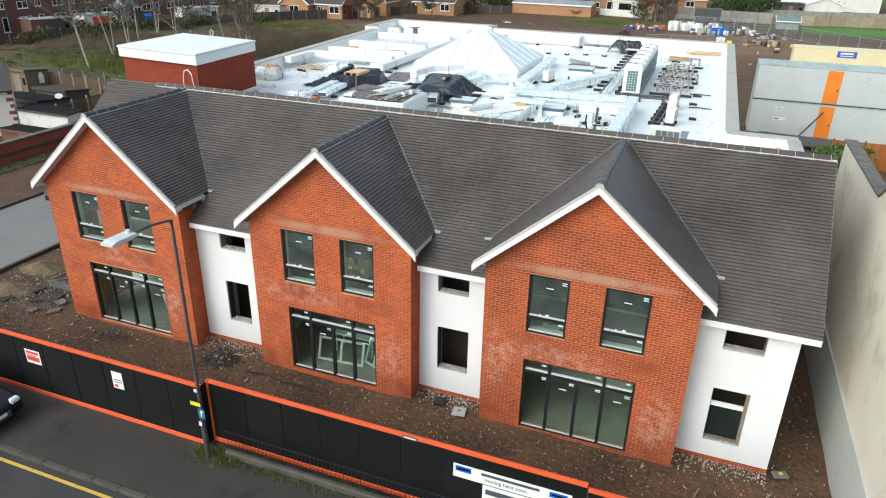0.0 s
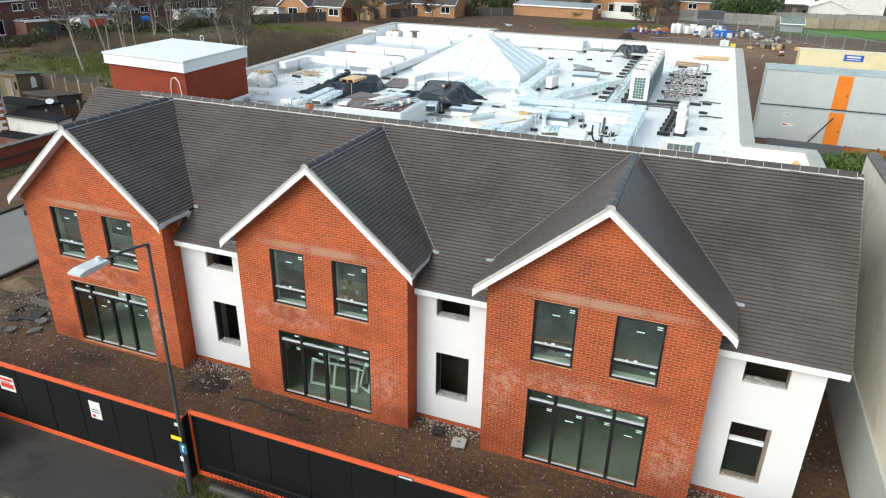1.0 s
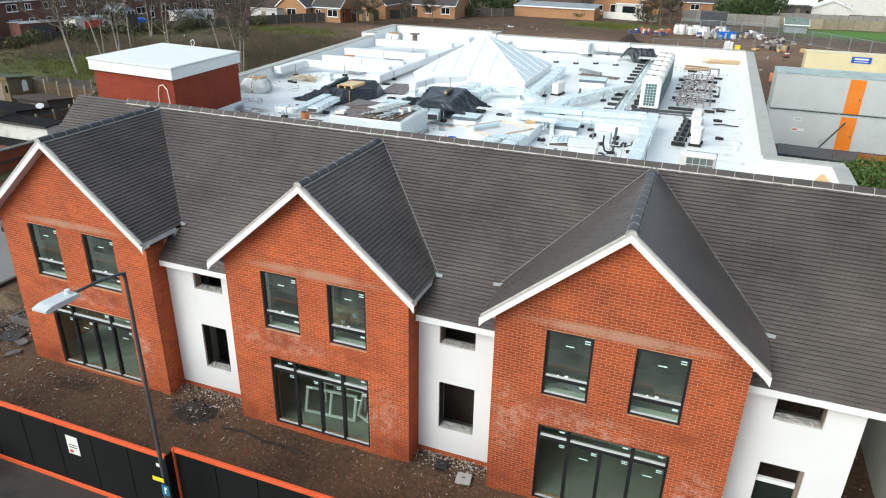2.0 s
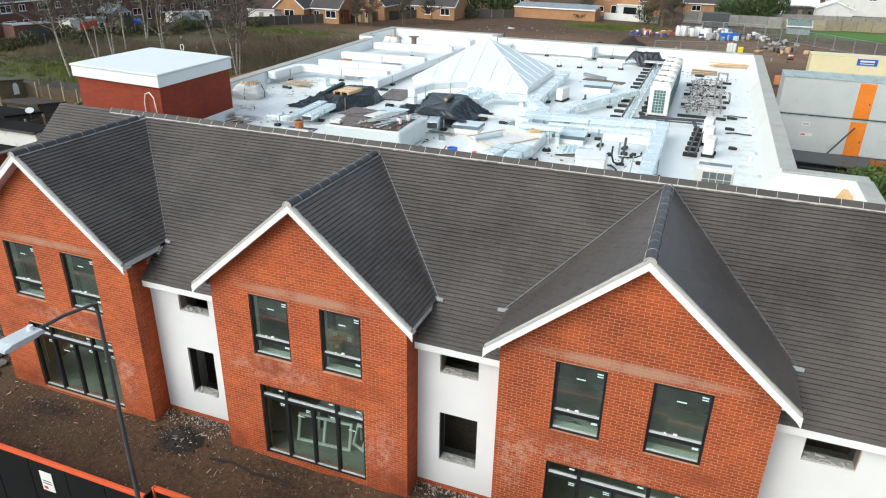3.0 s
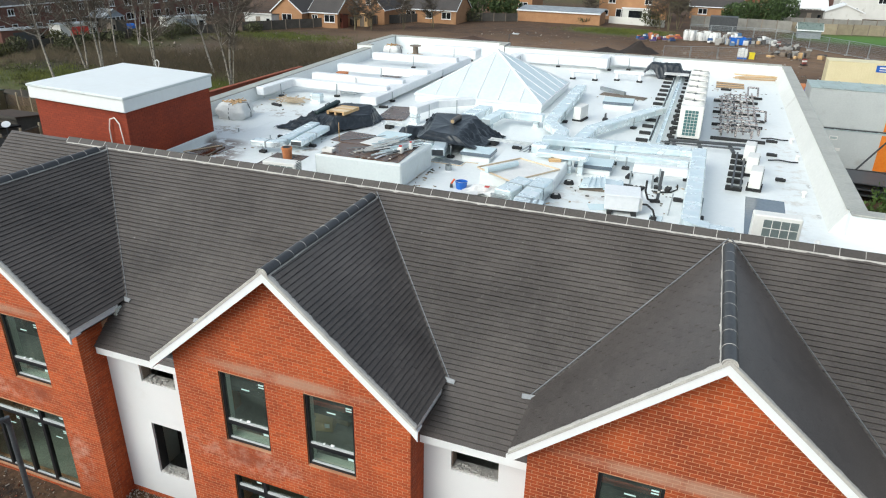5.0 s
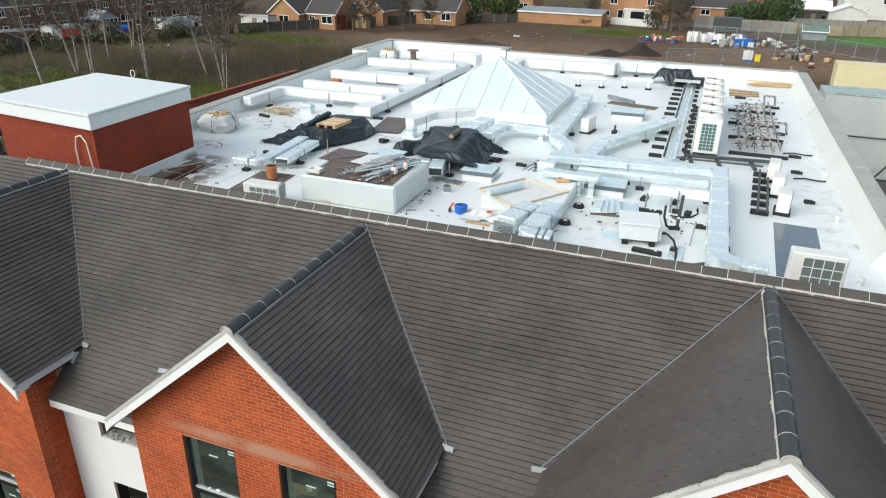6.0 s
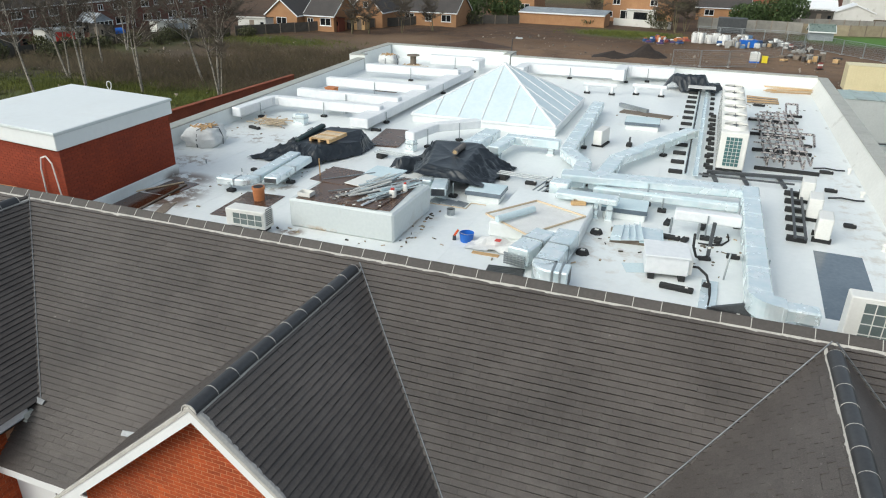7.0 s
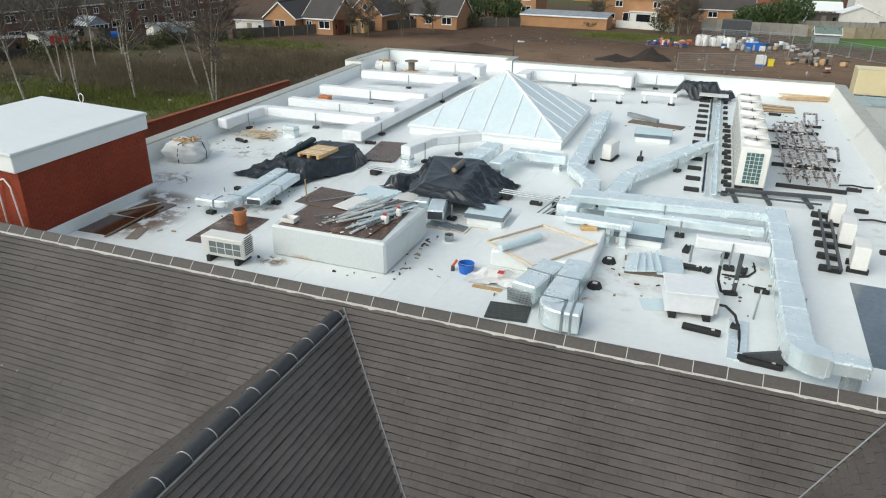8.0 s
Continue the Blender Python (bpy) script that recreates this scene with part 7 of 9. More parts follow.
# low wall and railing
lw = tagged(part("low_wall", Geo().cbox(-11.0, 5.0, 11.98, 12.2, -.5, -.16, .04), KERB), "low weathered concrete wall under black railings", "low wall", kind="structure")
rl = thing("railing", "thin black metal railing in front of the hoarding", "railing", pose(-11.0, 12.1, -.16))
part("top_rail", Geo().box(0, 15.9, -.02, .02, .62, .65), FRAME, rl)
part("bottom_rail", Geo().box(0, 15.9, -.02, .02, .06, .085), FRAME, rl)
me = Geo().cyl((0, 0, .0), (0, 0, .62), .009, n=5).mesh("bar", FRAME)
for i in range(122):
    o = new("bar", me)
    o.parent, o.location = rl, (.1 + i * .13, 0, 0)
# tufts along the wall and post
def tufts(name, spots, material, h, label, blades=26, spread=.16):
    g = Geo()
    r = random.Random(len(spots))
    for x, y, z in spots:
        for i in range(blades):
            a, d = r.uniform(0, 6.28), abs(r.gauss(0, spread))
            px, py = x + math.cos(a) * d, y + math.sin(a) * d
            l, w = h * r.uniform(.4, 1.2), .012 * h / .2
            dx, dy = r.gauss(0, .35) * l, r.gauss(0, .35) * l
            b = r.uniform(0, 3.14)
            cx, cy = math.cos(b) * w, math.sin(b) * w
            g.add([(px - cx, py - cy, z), (px + cx, py + cy, z), (px + dx, py + dy, z + l)], [(0, 1, 2)])
    return tagged(part(name, g, material), label, "grass", kind="stuff")


r_ = random.Random(77)
tufts("grass_tufts", [(r_.uniform(-11.7, 2), r_.uniform(11.7, 11.95), -.36) for i in range(110)] + [(r_.gauss(-11.3, .35), r_.gauss(11.85, .15), -.36) for i in range(30)], GRASS, .16, "green grass tufts and weeds at the foot of the low wall")

# street lamp
def street_lamp(x, y, z, h, arm, rz, label, signs=False, r=.085):
    o = thing("street_lamp", label, "street lamp", pose(x, y, z, 0, 0, rz), "street lamps")
    part("base_pole", Geo().cyl((0, 0, 0), (0, 0, 1.5), r * 1.15, r * 1.15, 14).cyl((0, 0, 1.5), (0, 0, 1.58), r * 1.15, r * .75, 14), STEEL_DARK, o)
    part("pole", Geo().cyl((0, 0, 1.55), (0, 0, h), r * .75, r * .55, 14), STEEL_DARK, o)
    part("arm", Geo().tube([(0, 0, h - .12), (0, -.06, h), (0, -arm * .5, h + .1), (0, -arm, h + .12)], .032, 10), STEEL_DARK, o)
    hd = part("lamp_head", Geo().prism([(-arm + .12, h + .09), (-arm + .08, h + .17), (-arm - .5, h + .19), (-arm - .66, h + .15), (-arm - .66, h + .1)], "x", -.17, .17), LAMP_SHELL, o, "pale grey lamp head")
    part("photocell", Geo().cyl((0, -arm - .02, h + .17), (0, -arm - .02, h + .26), .06, .05, 10), LAMP_GLASS, hd, "clear sensor dome")
    part("lens", Geo().cbox(-.14, .14, -arm - .6, -arm + .02, h + .04, h + .1, .03), LAMP_GLASS, hd, "clear lens")
    if signs:
        part("tag", Geo().box(-.24, .1, -.115, -.105, 1.88, 2.0), YELLOW_TAG, o, "yellow tag")
        part("direction_sign", Geo().box(.0, .22, -.125, -.115, 1.5, 1.82), mat("teal_sign", (.02, .13, .22), (.03, .17, .27), .5, 3, 20, 0), o, "teal blue sign")
        part("sign_mark", Geo().box(.08, .12, -.128, -.125, 1.56, 1.76).box(.12, .16, -.128, -.125, 1.7, 1.76), WHITE_METAL, o, "white mark")
        part("sticker", Geo().box(-.05, .05, -.112, -.104, 2.35, 2.45), WHITE_METAL, o, "white sticker")
        part("sticker", Geo().box(-.05, .05, -.112, -.104, 1.2, 1.35), WHITE_METAL, o, "white sticker")
    return o


LAMP_SHELL = mat("pale_lamp_shell", (.5, .54, .56), (.6, .64, .66), .45, 3, 20, .02, dirt=(.4, .42, .42), dirt_scale=4, dirt_at=.6, dirt_soft=.1)
YELLOW_TAG = mat("yellow_tag", (.75, .6, .02), (.85, .7, .05), .5, 3, 20, 0)
street_lamp(-11.42, 11.8, -.37, 7.45, 1.35, 0, "dark grey street lamp with a pale head and small signs", True, .068)
street_lamp(-24.6, 85.5, 0, 4.0, .5, 90, "thin pale street lamp in the cleared field")

# rubble and stones on the bare earth
def stones(name, spots, smin, smax, material, label):
    g = Geo()
    r = random.Random(len(spots) + 3)
    base = [Vector(p).normalized() for p in ((1, 0, 0), (-1, 0, 0), (0, 1, 0), (0, -1, 0), (0, 0, 1), (0, 0, -1))]
    tri = [(0, 2, 4), (2, 1, 4), (1, 3, 4), (3, 0, 4), (2, 0, 5), (1, 2, 5), (3, 1, 5), (0, 3, 5)]
    for x, y, z in spots:
        s = smin + (smax - smin) * r.random() ** 2.5
        q = Euler((r.uniform(0, 6), r.uniform(0, 6), r.uniform(0, 6))).to_matrix()
        sc = Vector((r.uniform(.6, 1.5), r.uniform(.6, 1.3), r.uniform(.4, .9)))
        g.add([Vector((x, y, z + s * .25)) + q @ Vector((p.x * sc.x, p.y * sc.y, p.z * sc.z)) * s * .5 for p in base], tri)
    return tagged(part(name, g, material), label, "rubble", kind="stuff")


STONE = mat("pale_stone", (.11, .085, .065), (.36, .31, .26), .9, 3, 20, .2, island=.4)
BRICKBAT = mat("brick_rubble", (.2, .075, .045), (.3, .12, .075), .9, 3, 20, .2, island=.4)
r_ = random.Random(5)
spots = [(x, y, ground_z(x, y)) for x, y in [(r_.uniform(-24, 5), r_.uniform(12.8, 16.0)) for i in range(5200)]]
stones("scattered_stones", spots, .012, .075, STONE, "pale stones scattered over the bare earth")
spots = [(x, y, ground_z(x, y)) for x, y in [(r_.uniform(-24, 5), r_.uniform(12.8, 16.0)) for i in range(1500)]]
stones("brick_rubble", spots, .015, .09, BRICKBAT, "broken red brick pieces scattered over the bare earth")
spots = []
for a, b in RECESS:
    spots += [(r_.uniform(a, b), W - abs(r_.gauss(0, .3)), r_.uniform(-.02, .03)) for i in range(620)]
spots += [(r_.gauss(-24, 1.6), r_.gauss(17.2, 1.2), r_.uniform(0, .15)) for i in range(700)]
spots += [(r_.uniform(3.7, 5.2), r_.uniform(14, 24), 0) for i in range(300)]
stones("mortar_rubble", spots, .015, .085, mat("mortar_crumbs", (.27, .24, .2), (.48, .44, .39), .95, 3, 20, .2, island=.3), "pale mortar droppings at the foot of the white walls")
spots = [(x, y, ground_z(x, y)) for x, y in [(r_.uniform(-75, -25), r_.uniform(60, 100)) for i in range(500)]] + [(x, y, ground_z(x, y)) for x, y in [(r_.uniform(-40, 15), r_.uniform(85, 125)) for i in range(400)]]
stones("field_rubble", spots, .1, .5, STONE, "pale rubble scattered over the cleared field")


def mound(name, x, y, rx, ry, h, material, label, seed, cat="soil heap"):
    g = Geo()
    n, m = 36, 12
    for j in range(m + 1):
        f = j / m
        for i in range(n):
            t = 2 * math.pi * i / n
            e = 1 + .2 * noise.noise(Vector((math.cos(t) * 1.5, math.sin(t) * 1.5, seed)))
            xx, yy = math.cos(t) * f * rx * e, math.sin(t) * f * ry * e
            zz = h * (1 - f) ** 1.3 * (1 + .25 * noise.noise(Vector((xx * 2 / rx, yy * 2 / ry, seed + 3)))) - .06 * f + .05 * h * noise.noise(Vector((xx * 6 / rx, yy * 6 / ry, seed)))
            g.v.append((xx, yy, zz))
    g.f = [(j * n + i, j * n + (i + 1) % n, (j + 1) * n + (i + 1) % n, (j + 1) * n + i) for j in range(m) for i in range(n)]
    g.m = [0] * len(g.f)
    return tagged(part(name, g, material, smooth=True, at=pose(x, y, 0)), label, cat)


DARK_SOIL = mat("dark_soil", (.018, .013, .011), (.045, .033, .026), .95, 2, 12, .6, bump_dist=.05)
# dark mound added in place of a dark hole with debris
mound("soil_mound", -13.9, 15.72, .95, .6, .22, DARK_SOIL, "small dark soil heap standing in for a hole by the wall foot", 21)
spots = [(r_.gauss(-13.9, .42), r_.gauss(15.72, .28), r_.uniform(.02, .16)) for i in range(170)]
stones("soil_clods", spots, .03, .13, DARK_SOIL, "dark clods of soil at the hole by the wall foot")
SLIVER = mat("pale_slivers", (.14, .11, .08), (.6, .56, .5), .8, 3, 20, 0, island=.5)
g = Geo()
for i in range(260):
    x, y = r_.uniform(-23, 4.8), r_.uniform(12.9, 15.95)
    l, w = .01 + .09 * r_.random() ** 3, r_.uniform(.004, .014)
    g.box(-l, l, -w, w, 0, .012, 0, pose(x, y, ground_z(x, y) + .02, r_.uniform(-12, 12), r_.uniform(-12, 12), r_.uniform(0, 180)))
for cx, cy, sx_, sy_, n in ((-13.8, 15.7, .45, .3, 60), (-21.5, 15.0, 2.2, .9, 170), (-24.2, 16.6, 1.0, .9, 90)):
    for i in range(n):
        x, y = r_.gauss(cx, sx_), r_.gauss(cy, sy_)
        l, w = .012 + .08 * r_.random() ** 3, r_.uniform(.004, .014)
        g.box(-l, l, -w, w, 0, .012, 0, pose(x, y, ground_z(x, y) + (.2 if cx == -13.8 else .03), r_.uniform(-15, 15), r_.uniform(-15, 15), r_.uniform(0, 180)))
tagged(part("litter_slivers", g, SLIVER), "pale slivers of wood and plastic littering the earth", "litter", kind="stuff")
mound("soil_mound", -11.8, 107, 3.4, 2.4, 1.75, DARK_SOIL, "dark soil heap in the cleared field", 6)
mound("soil_mound", -16, 105.5, 3.6, 2.2, .8, DARK_SOIL, "low dark soil heap in the cleared field", 9)
mound("soil_mound", -36, 107, 6, 3, .9, MUD, "long low soil heap in the cleared field", 8)
for x, y, rz, w in ((-5.2, 16.05, 8, .42), (-5.95, 16.35, 4, .34)):
    o = thing("manhole_cover", "grey concrete cover slab lying on the earth", "cover slab", pose(x, y, .0, 0, 0, rz), "cover slabs")
    part("slab", Geo().cbox(-w / 2, w / 2, -w / 2, w / 2, 0, .06, .015), CONCRETE if x > -5.5 else RUBBER, o)
    part("lifting_eye", Geo().box(-.05, .05, -.02, .02, .07, .085), STEEL_DARK, o)
o = part("hose", Geo().tube([(-12.6, 15.3, .06), (-11.9, 15.42, .05), (-11.2, 15.25, .06), (-10.5, 15.32, .05), (-9.8, 15.22, .06)], .03, 6), RUBBER)
tagged(o, "black hose lying on the bare earth", "hose")
for i in range(4):
    o = part("timber_offcut", Geo().box(-.22, .22, -.02, .02, 0, .025), TIMBER if i % 2 else WEATHERED, at=pose(r_.uniform(-22, 2), r_.uniform(13.4, 15.4), .05, 0, 0, r_.uniform(0, 180)))
    tagged(o, "timber offcut lying on the earth", "timber offcut", "offcuts on the earth")
o = thing("cement_bag", "split yellow-printed cement bag by the white wall", "bag", pose(4.05, 16.8, 0, 0, 0, 20))
part("sack", Geo().cbox(-.22, .22, -.15, .15, 0, .12, .05), WEATHERED_STONE, o)
part("print", Geo().box(-.05, .05, -.05, .03, .121, .125), YELLOW_TAG, o, "yellow print")
pb_ = thing("planter_box", "grey concrete planter filled with gravel beside the gable", "planter", pose(-22.6, 17.85, 0))
part("box", Geo().box(-1.2, 1.2, -.5, -.42, 0, .28).box(-1.2, 1.2, .42, .5, 0, .28).box(-1.2, -1.12, -.42, .42, 0, .28).box(1.12, 1.2, -.42, .42, 0, .28).box(-1.12, 1.12, -.42, .42, 0, .2), WEATHERED_STONE, pb_)
GRAVEL = mat("dark_gravel", (.05, .048, .045), (.28, .26, .24), .9, 3, 20, .2, island=.5)
spots = [(r_.uniform(-23.7, -21.5), r_.uniform(17.45, 18.25), r_.uniform(.2, .3)) for i in range(420)] + [(x, y, ground_z(x, y)) for x, y in [(r_.gauss(-23.6, .7), r_.gauss(17.0, .7)) for i in range(420)]]
stones("planter_gravel", spots, .04, .13, GRAVEL, "mixed gravel filling the planter and spilled round it")
SAND = mat("sandy_spoil", (.10, .066, .036), (.20, .145, .088), .95, 1.5, 14, .7, dirt=(.09, .075, .04), dirt_scale=1.6, dirt_at=.52, dirt_soft=.15, bump_dist=.04)
mound("sand_mound", -25.6, 18.5, 1.1, .9, .3, SAND, "low pale sandy spoil heap by the drive", 31)
mound("sand_mound", -25.2, 16.6, 1.2, .7, .3, SAND, "low pale sandy spoil heap by the drive", 33)
mound("sand_mound", -24.1, 14.6, .9, .6, .22, SAND, "low pale sandy spoil heap by the drive", 35)
for k, (x, y, rz, tilt) in enumerate(((-23.3, 16.25, 30, 9), (-22.2, 16.5, -14, 5), (-23.8, 16.9, 62, -7), (-22.7, 15.6, 18, 4), (-24.4, 15.9, 75, 8), (-21.9, 15.9, 44, -5))):
    w, d_ = .19 + .04 * (k % 3), .14 + .03 * (k % 2)
    o = part("broken_slab", Geo().prism([(-w, -d_), (w * .7, -d_), (w, d_ * .3), (w * .4, d_), (-w * .8, d_ * .8)], "z", 0, .055), WEATHERED_STONE if k % 2 else PAVING, at=pose(x, y, ground_z(x, y) + .03, tilt, tilt * .6, rz))
    tagged(o, "broken grey paving slab lying in the rubble", "broken slab", "broken slabs by the gable")
tufts("weeds", [(x, y, ground_z(x, y)) for x, y in [(r_.gauss(-23.6, 1.6), r_.gauss(15.6, 1.5)) for i in range(150)] if x < -20.6], BRAMBLE, .1, "low olive weeds in the rubble", 9, .14)
o = part("paving_slab", Geo().cbox(-.4, .4, -.3, .3, 0, .06, .012), ASPHALT, at=pose(-22.9, 16.65, .0, 2, 0, 12))
tagged(o, "dark slab lying in the rubble", "slab")

# inside the rooms
def loose_frame(x, y, w, h, tilt, rz):
    o = thing("loose_window", "white plastic window unit leaning inside the room", "window unit", pose(x, y, .06, -tilt, 0, rz), "loose window units")
    for a, b, c, d in ((-w / 2, -w / 2 + .08, 0, h), (w / 2 - .08, w / 2, 0, h), (-w / 2 + .08, w / 2 - .08, 0, .08), (-w / 2 + .08, w / 2 - .08, h - .08, h), (-.04, .04, .08, h - .08)):
        part("frame_bar", Geo().cbox(a, b, 0, .07, c, d, .008), FASCIA, o)
    return o


loose_frame(-9.9, 16.95, 1.7, .85, 16, 4)
loose_frame(-8.75, 17.15, .9, 1.05, 18, -24)
for gi, x in ((0, -17.1),):
    o = part("leaning_board", Geo().box(-.35, .35, 0, .03, 0, 1.15), FASCIA, at=pose(x, 17.3, .05, 14, 0, 8))
    tagged(o, "white board leaning inside the room", "board", "boards in the rooms")
tb = thing("trestle_table", "white trestle table inside the room", "table", pose(-9.7, 17.9, .05))
part("tabletop", Geo().cbox(-.8, .8, -.35, .35, .72, .76, .01), FASCIA, tb)
for sx_ in (-.7, .7):
    for sy_ in (-.28, .28):
        part("leg", Geo().box(sx_ - .025, sx_ + .025, sy_ - .025, sy_ + .025, 0, .72), FASCIA, tb)
o = part("timber_plank", Geo().box(-.9, .9, -.06, .06, 0, .08), TIMBER, at=pose(-.7, 16.85, 2.98, 0, 0, 4))
tagged(o, "pale timber plank on the upper floor behind the glass", "plank")

def carton(x, y, z, w, d, h, rz):
    o = thing("carton", "brown cardboard carton stacked on the upper floor", "carton", pose(x, y, z, 0, 0, rz), "cartons behind the upper window")
    part("body", Geo().cbox(-w / 2, w / 2, -d / 2, d / 2, 0, h, .008), CARDBOARD, o)
    part("tape", Geo().box(-.03, .03, -d / 2 + .01, d / 2 - .01, h, h + .002), TIMBER, o, "brown sealing tape")
    part("label", Geo().box(w * .05, w * .32, -d / 2 - .002, -d / 2, h * .4, h * .8), FASCIA, o, "white paper label")


carton(-10.05, 18.2, 2.98, .56, .42, .42, 4)
carton(-9.5, 18.15, 2.98, .5, .42, .4, -6)
carton(-10.0, 18.22, 3.4, .5, .4, .38, -5)
carton(-9.48, 18.3, 3.38, .46, .36, .3, 9)
carton(-9.75, 17.72, 2.98, .44, .34, .3, 14)
for i, (x, y, rz) in enumerate(((-2.85, 17.2, 24), (-2.6, 17.0, -30))):
    o = part("board", Geo().cbox(-.5, .5, -.09, .09, 0, .04, .004), FASCIA, at=pose(x, y, 2.98 + i * .042, 0, 0, rz))
    tagged(o, "white board lying on the upper floor", "board", "boards on the upper floor")

# ---- parked car ----
def car(x, y, z, rz):
    c = thing("car", "black parked hatchback with clear headlights", "car", pose(x, y, z, 0, 0, rz))
    prof = [(2.05, .32), (2.1, .55), (2.0, .78), (1.1, .98), (.45, 1.42), (-1.0, 1.46), (-1.75, 1.1), (-2.05, 1.0), (-2.1, .45), (-2.0, .28)]
    b = part("body", Geo().prism([(px, pz) for px, pz in prof], "y", -.86, .86), CAR_PAINT, c)
    smooth_edges(b, .09, 4)
    part("windscreen", Geo().prism([(1.0, 1.02), (.47, 1.41), (.49, 1.43), (1.06, 1.02)], "y", -.68, .68), CAR_GLASS, c, "dark windscreen")
    part("side_window", Geo().prism([(.85, 1.02), (.42, 1.36), (-.95, 1.39), (-1.4, 1.05)], "y", -.872, .872), CAR_GLASS, c, "dark side glass")
    for s in (-1, 1):
        part("headlight", Geo().cbox(1.78, 2.07, s * .66 - .17, s * .66 + .17, .62, .8, .05), LAMP_GLASS, c, "clear headlight")
        part("mirror", Geo().cbox(.62, .78, s * .97 - .09, s * .97 + .09, .98, 1.12, .03), CAR_PAINT, c)
        for wx in (1.3, -1.3):
            w = part("wheel", Geo().cyl((wx, s * .7, .3), (wx, s * .88, .3), .31, .31, 24), RUBBER, c)
            part("rim", Geo().cyl((wx, s * .875, .3), (wx, s * .89, .3), .2, .19, 18), GALV, w, "silver rim")
    part("grille", Geo().cbox(2.06, 2.12, -.42, .42, .36, .56, .02), STEEL_DARK, c)
    part("plate", Geo().box(2.12, 2.13, -.26, .26, .46, .57), WHITE_METAL, c, "pale blank plate")
    return c


car(-19.95, 10.35, -.40, 0)

# ---- neighbour wall on the right ----
nb = thing("neighbour_house", "tall pebbledashed neighbour house with a grey lower band", "house", pose(5.38, 20, 0))
part("wall", Geo().prism([(-7.1, -.5), (7.2, -.5), (7.2, 7.12), (.85, 7.12), (-.9, 8.4), (-7.1, 8.4)], "x", 0, .3), PEBBLE, nb)
part("body", Geo().box(.3, 9, -7.0, 7.1, -.5, 4.9), PEBBLE, nb)
# grey band over the lowest two metres of the wall
part("plinth", Geo().box(-.06, 0, -7.1, 7.2, -.5, 2.0), mat("grey_lower_band", (.42, .43, .40), (.52, .53, .49), .9, .5, 20, .2, dirt=(.33, .33, .3), dirt_scale=.6, dirt_at=.55, dirt_soft=.2), nb, "smooth grey lower band of the wall")
for k in range(9):
    part("coping", Geo().cbox(-.05, .36, .87 + k * .709, .87 + (k + 1) * .709 - .012, 7.12, 7.2, .01), WEATHERED_STONE, nb, "weathered grey coping stone")
part("verge", Geo().prism([(.85, 7.12), (-.9, 8.4), (-7.15, 8.4), (-7.15, 8.49), (-.93, 8.49), (.85, 7.21)], "x", -.05, .36), WEATHERED_STONE, nb, "weathered grey coping")
part("roof", Geo().prism([(-7.0, 4.9), (7.1, 4.9), (0, 6.2)], "x", .32, 9.1), OLD_TILE, nb)
# timber fence and leafy bush beyond it
fb = thing("timber_fence", "orange-brown boarded timber fence beside the site cabins", "fence", pose(8.9, 50.0, 0, 0, 0, 4))
for k in range(34):
    part("board", Geo().box(k * .17, k * .17 + .155, -.012 - .014 * (k % 2), .012 - .014 * (k % 2), .05, 1.85), RED_CEDAR, fb)
for k in range(4):
    part("post", Geo().box(k * 1.9 - .05, k * 1.9 + .05, .02, .12, -.2, 1.95), RED_CEDAR, fb)


def leaves(g, cx, cy, cz, rx, ry, rz, n, size, r, lo=.55):
    """Many small leaf blades in an uneven ellipsoid shell."""
    for i in range(n):
        v = Vector((r.gauss(0, 1), r.gauss(0, 1), r.gauss(0, 1))).normalized()
        k = lo + (1 - lo) * r.random() ** .6
        k *= 1 + .35 * noise.noise(Vector((v.x * 2.2 + cx, v.y * 2.2 + cy, v.z * 2.2)))
        p = Vector((cx + v.x * rx * k, cy + v.y * ry * k, max(.05, cz + v.z * rz * k)))
        q = Euler((r.uniform(0, 6), r.uniform(0, 6), r.uniform(0, 6))).to_matrix()
        s = size * r.uniform(.6, 1.5)
        g.add([p + q @ Vector((-s, 0, 0)), p + q @ Vector((0, -s * .45, s * .1)), p + q @ Vector((s, 0, 0)), p + q @ Vector((0, s * .45, s * .1))], [(0, 1, 2, 3)])


def bush(x, y, w, d, h, material, label, seed, n=900, size=.16):
    r = random.Random(seed)
    o = thing("bush", label, "bush", pose(x, y, 0))
    for i in range(6):
        a = r.uniform(0, 6.28)
        part("stem", Geo().cyl((0, 0, 0), (math.cos(a) * w * .25, math.sin(a) * d * .25, h * .6), .05, .02, 6), TWIG, o)
    g = Geo()
    for i in range(5):
        a = r.uniform(0, 6.28)
        leaves(g, math.cos(a) * w * .22, math.sin(a) * d * .22, h * r.uniform(.35, .62), w * .38, d * .38, h * .42, n // 5, size, r)
    part("crown", g, material, o)
    return o


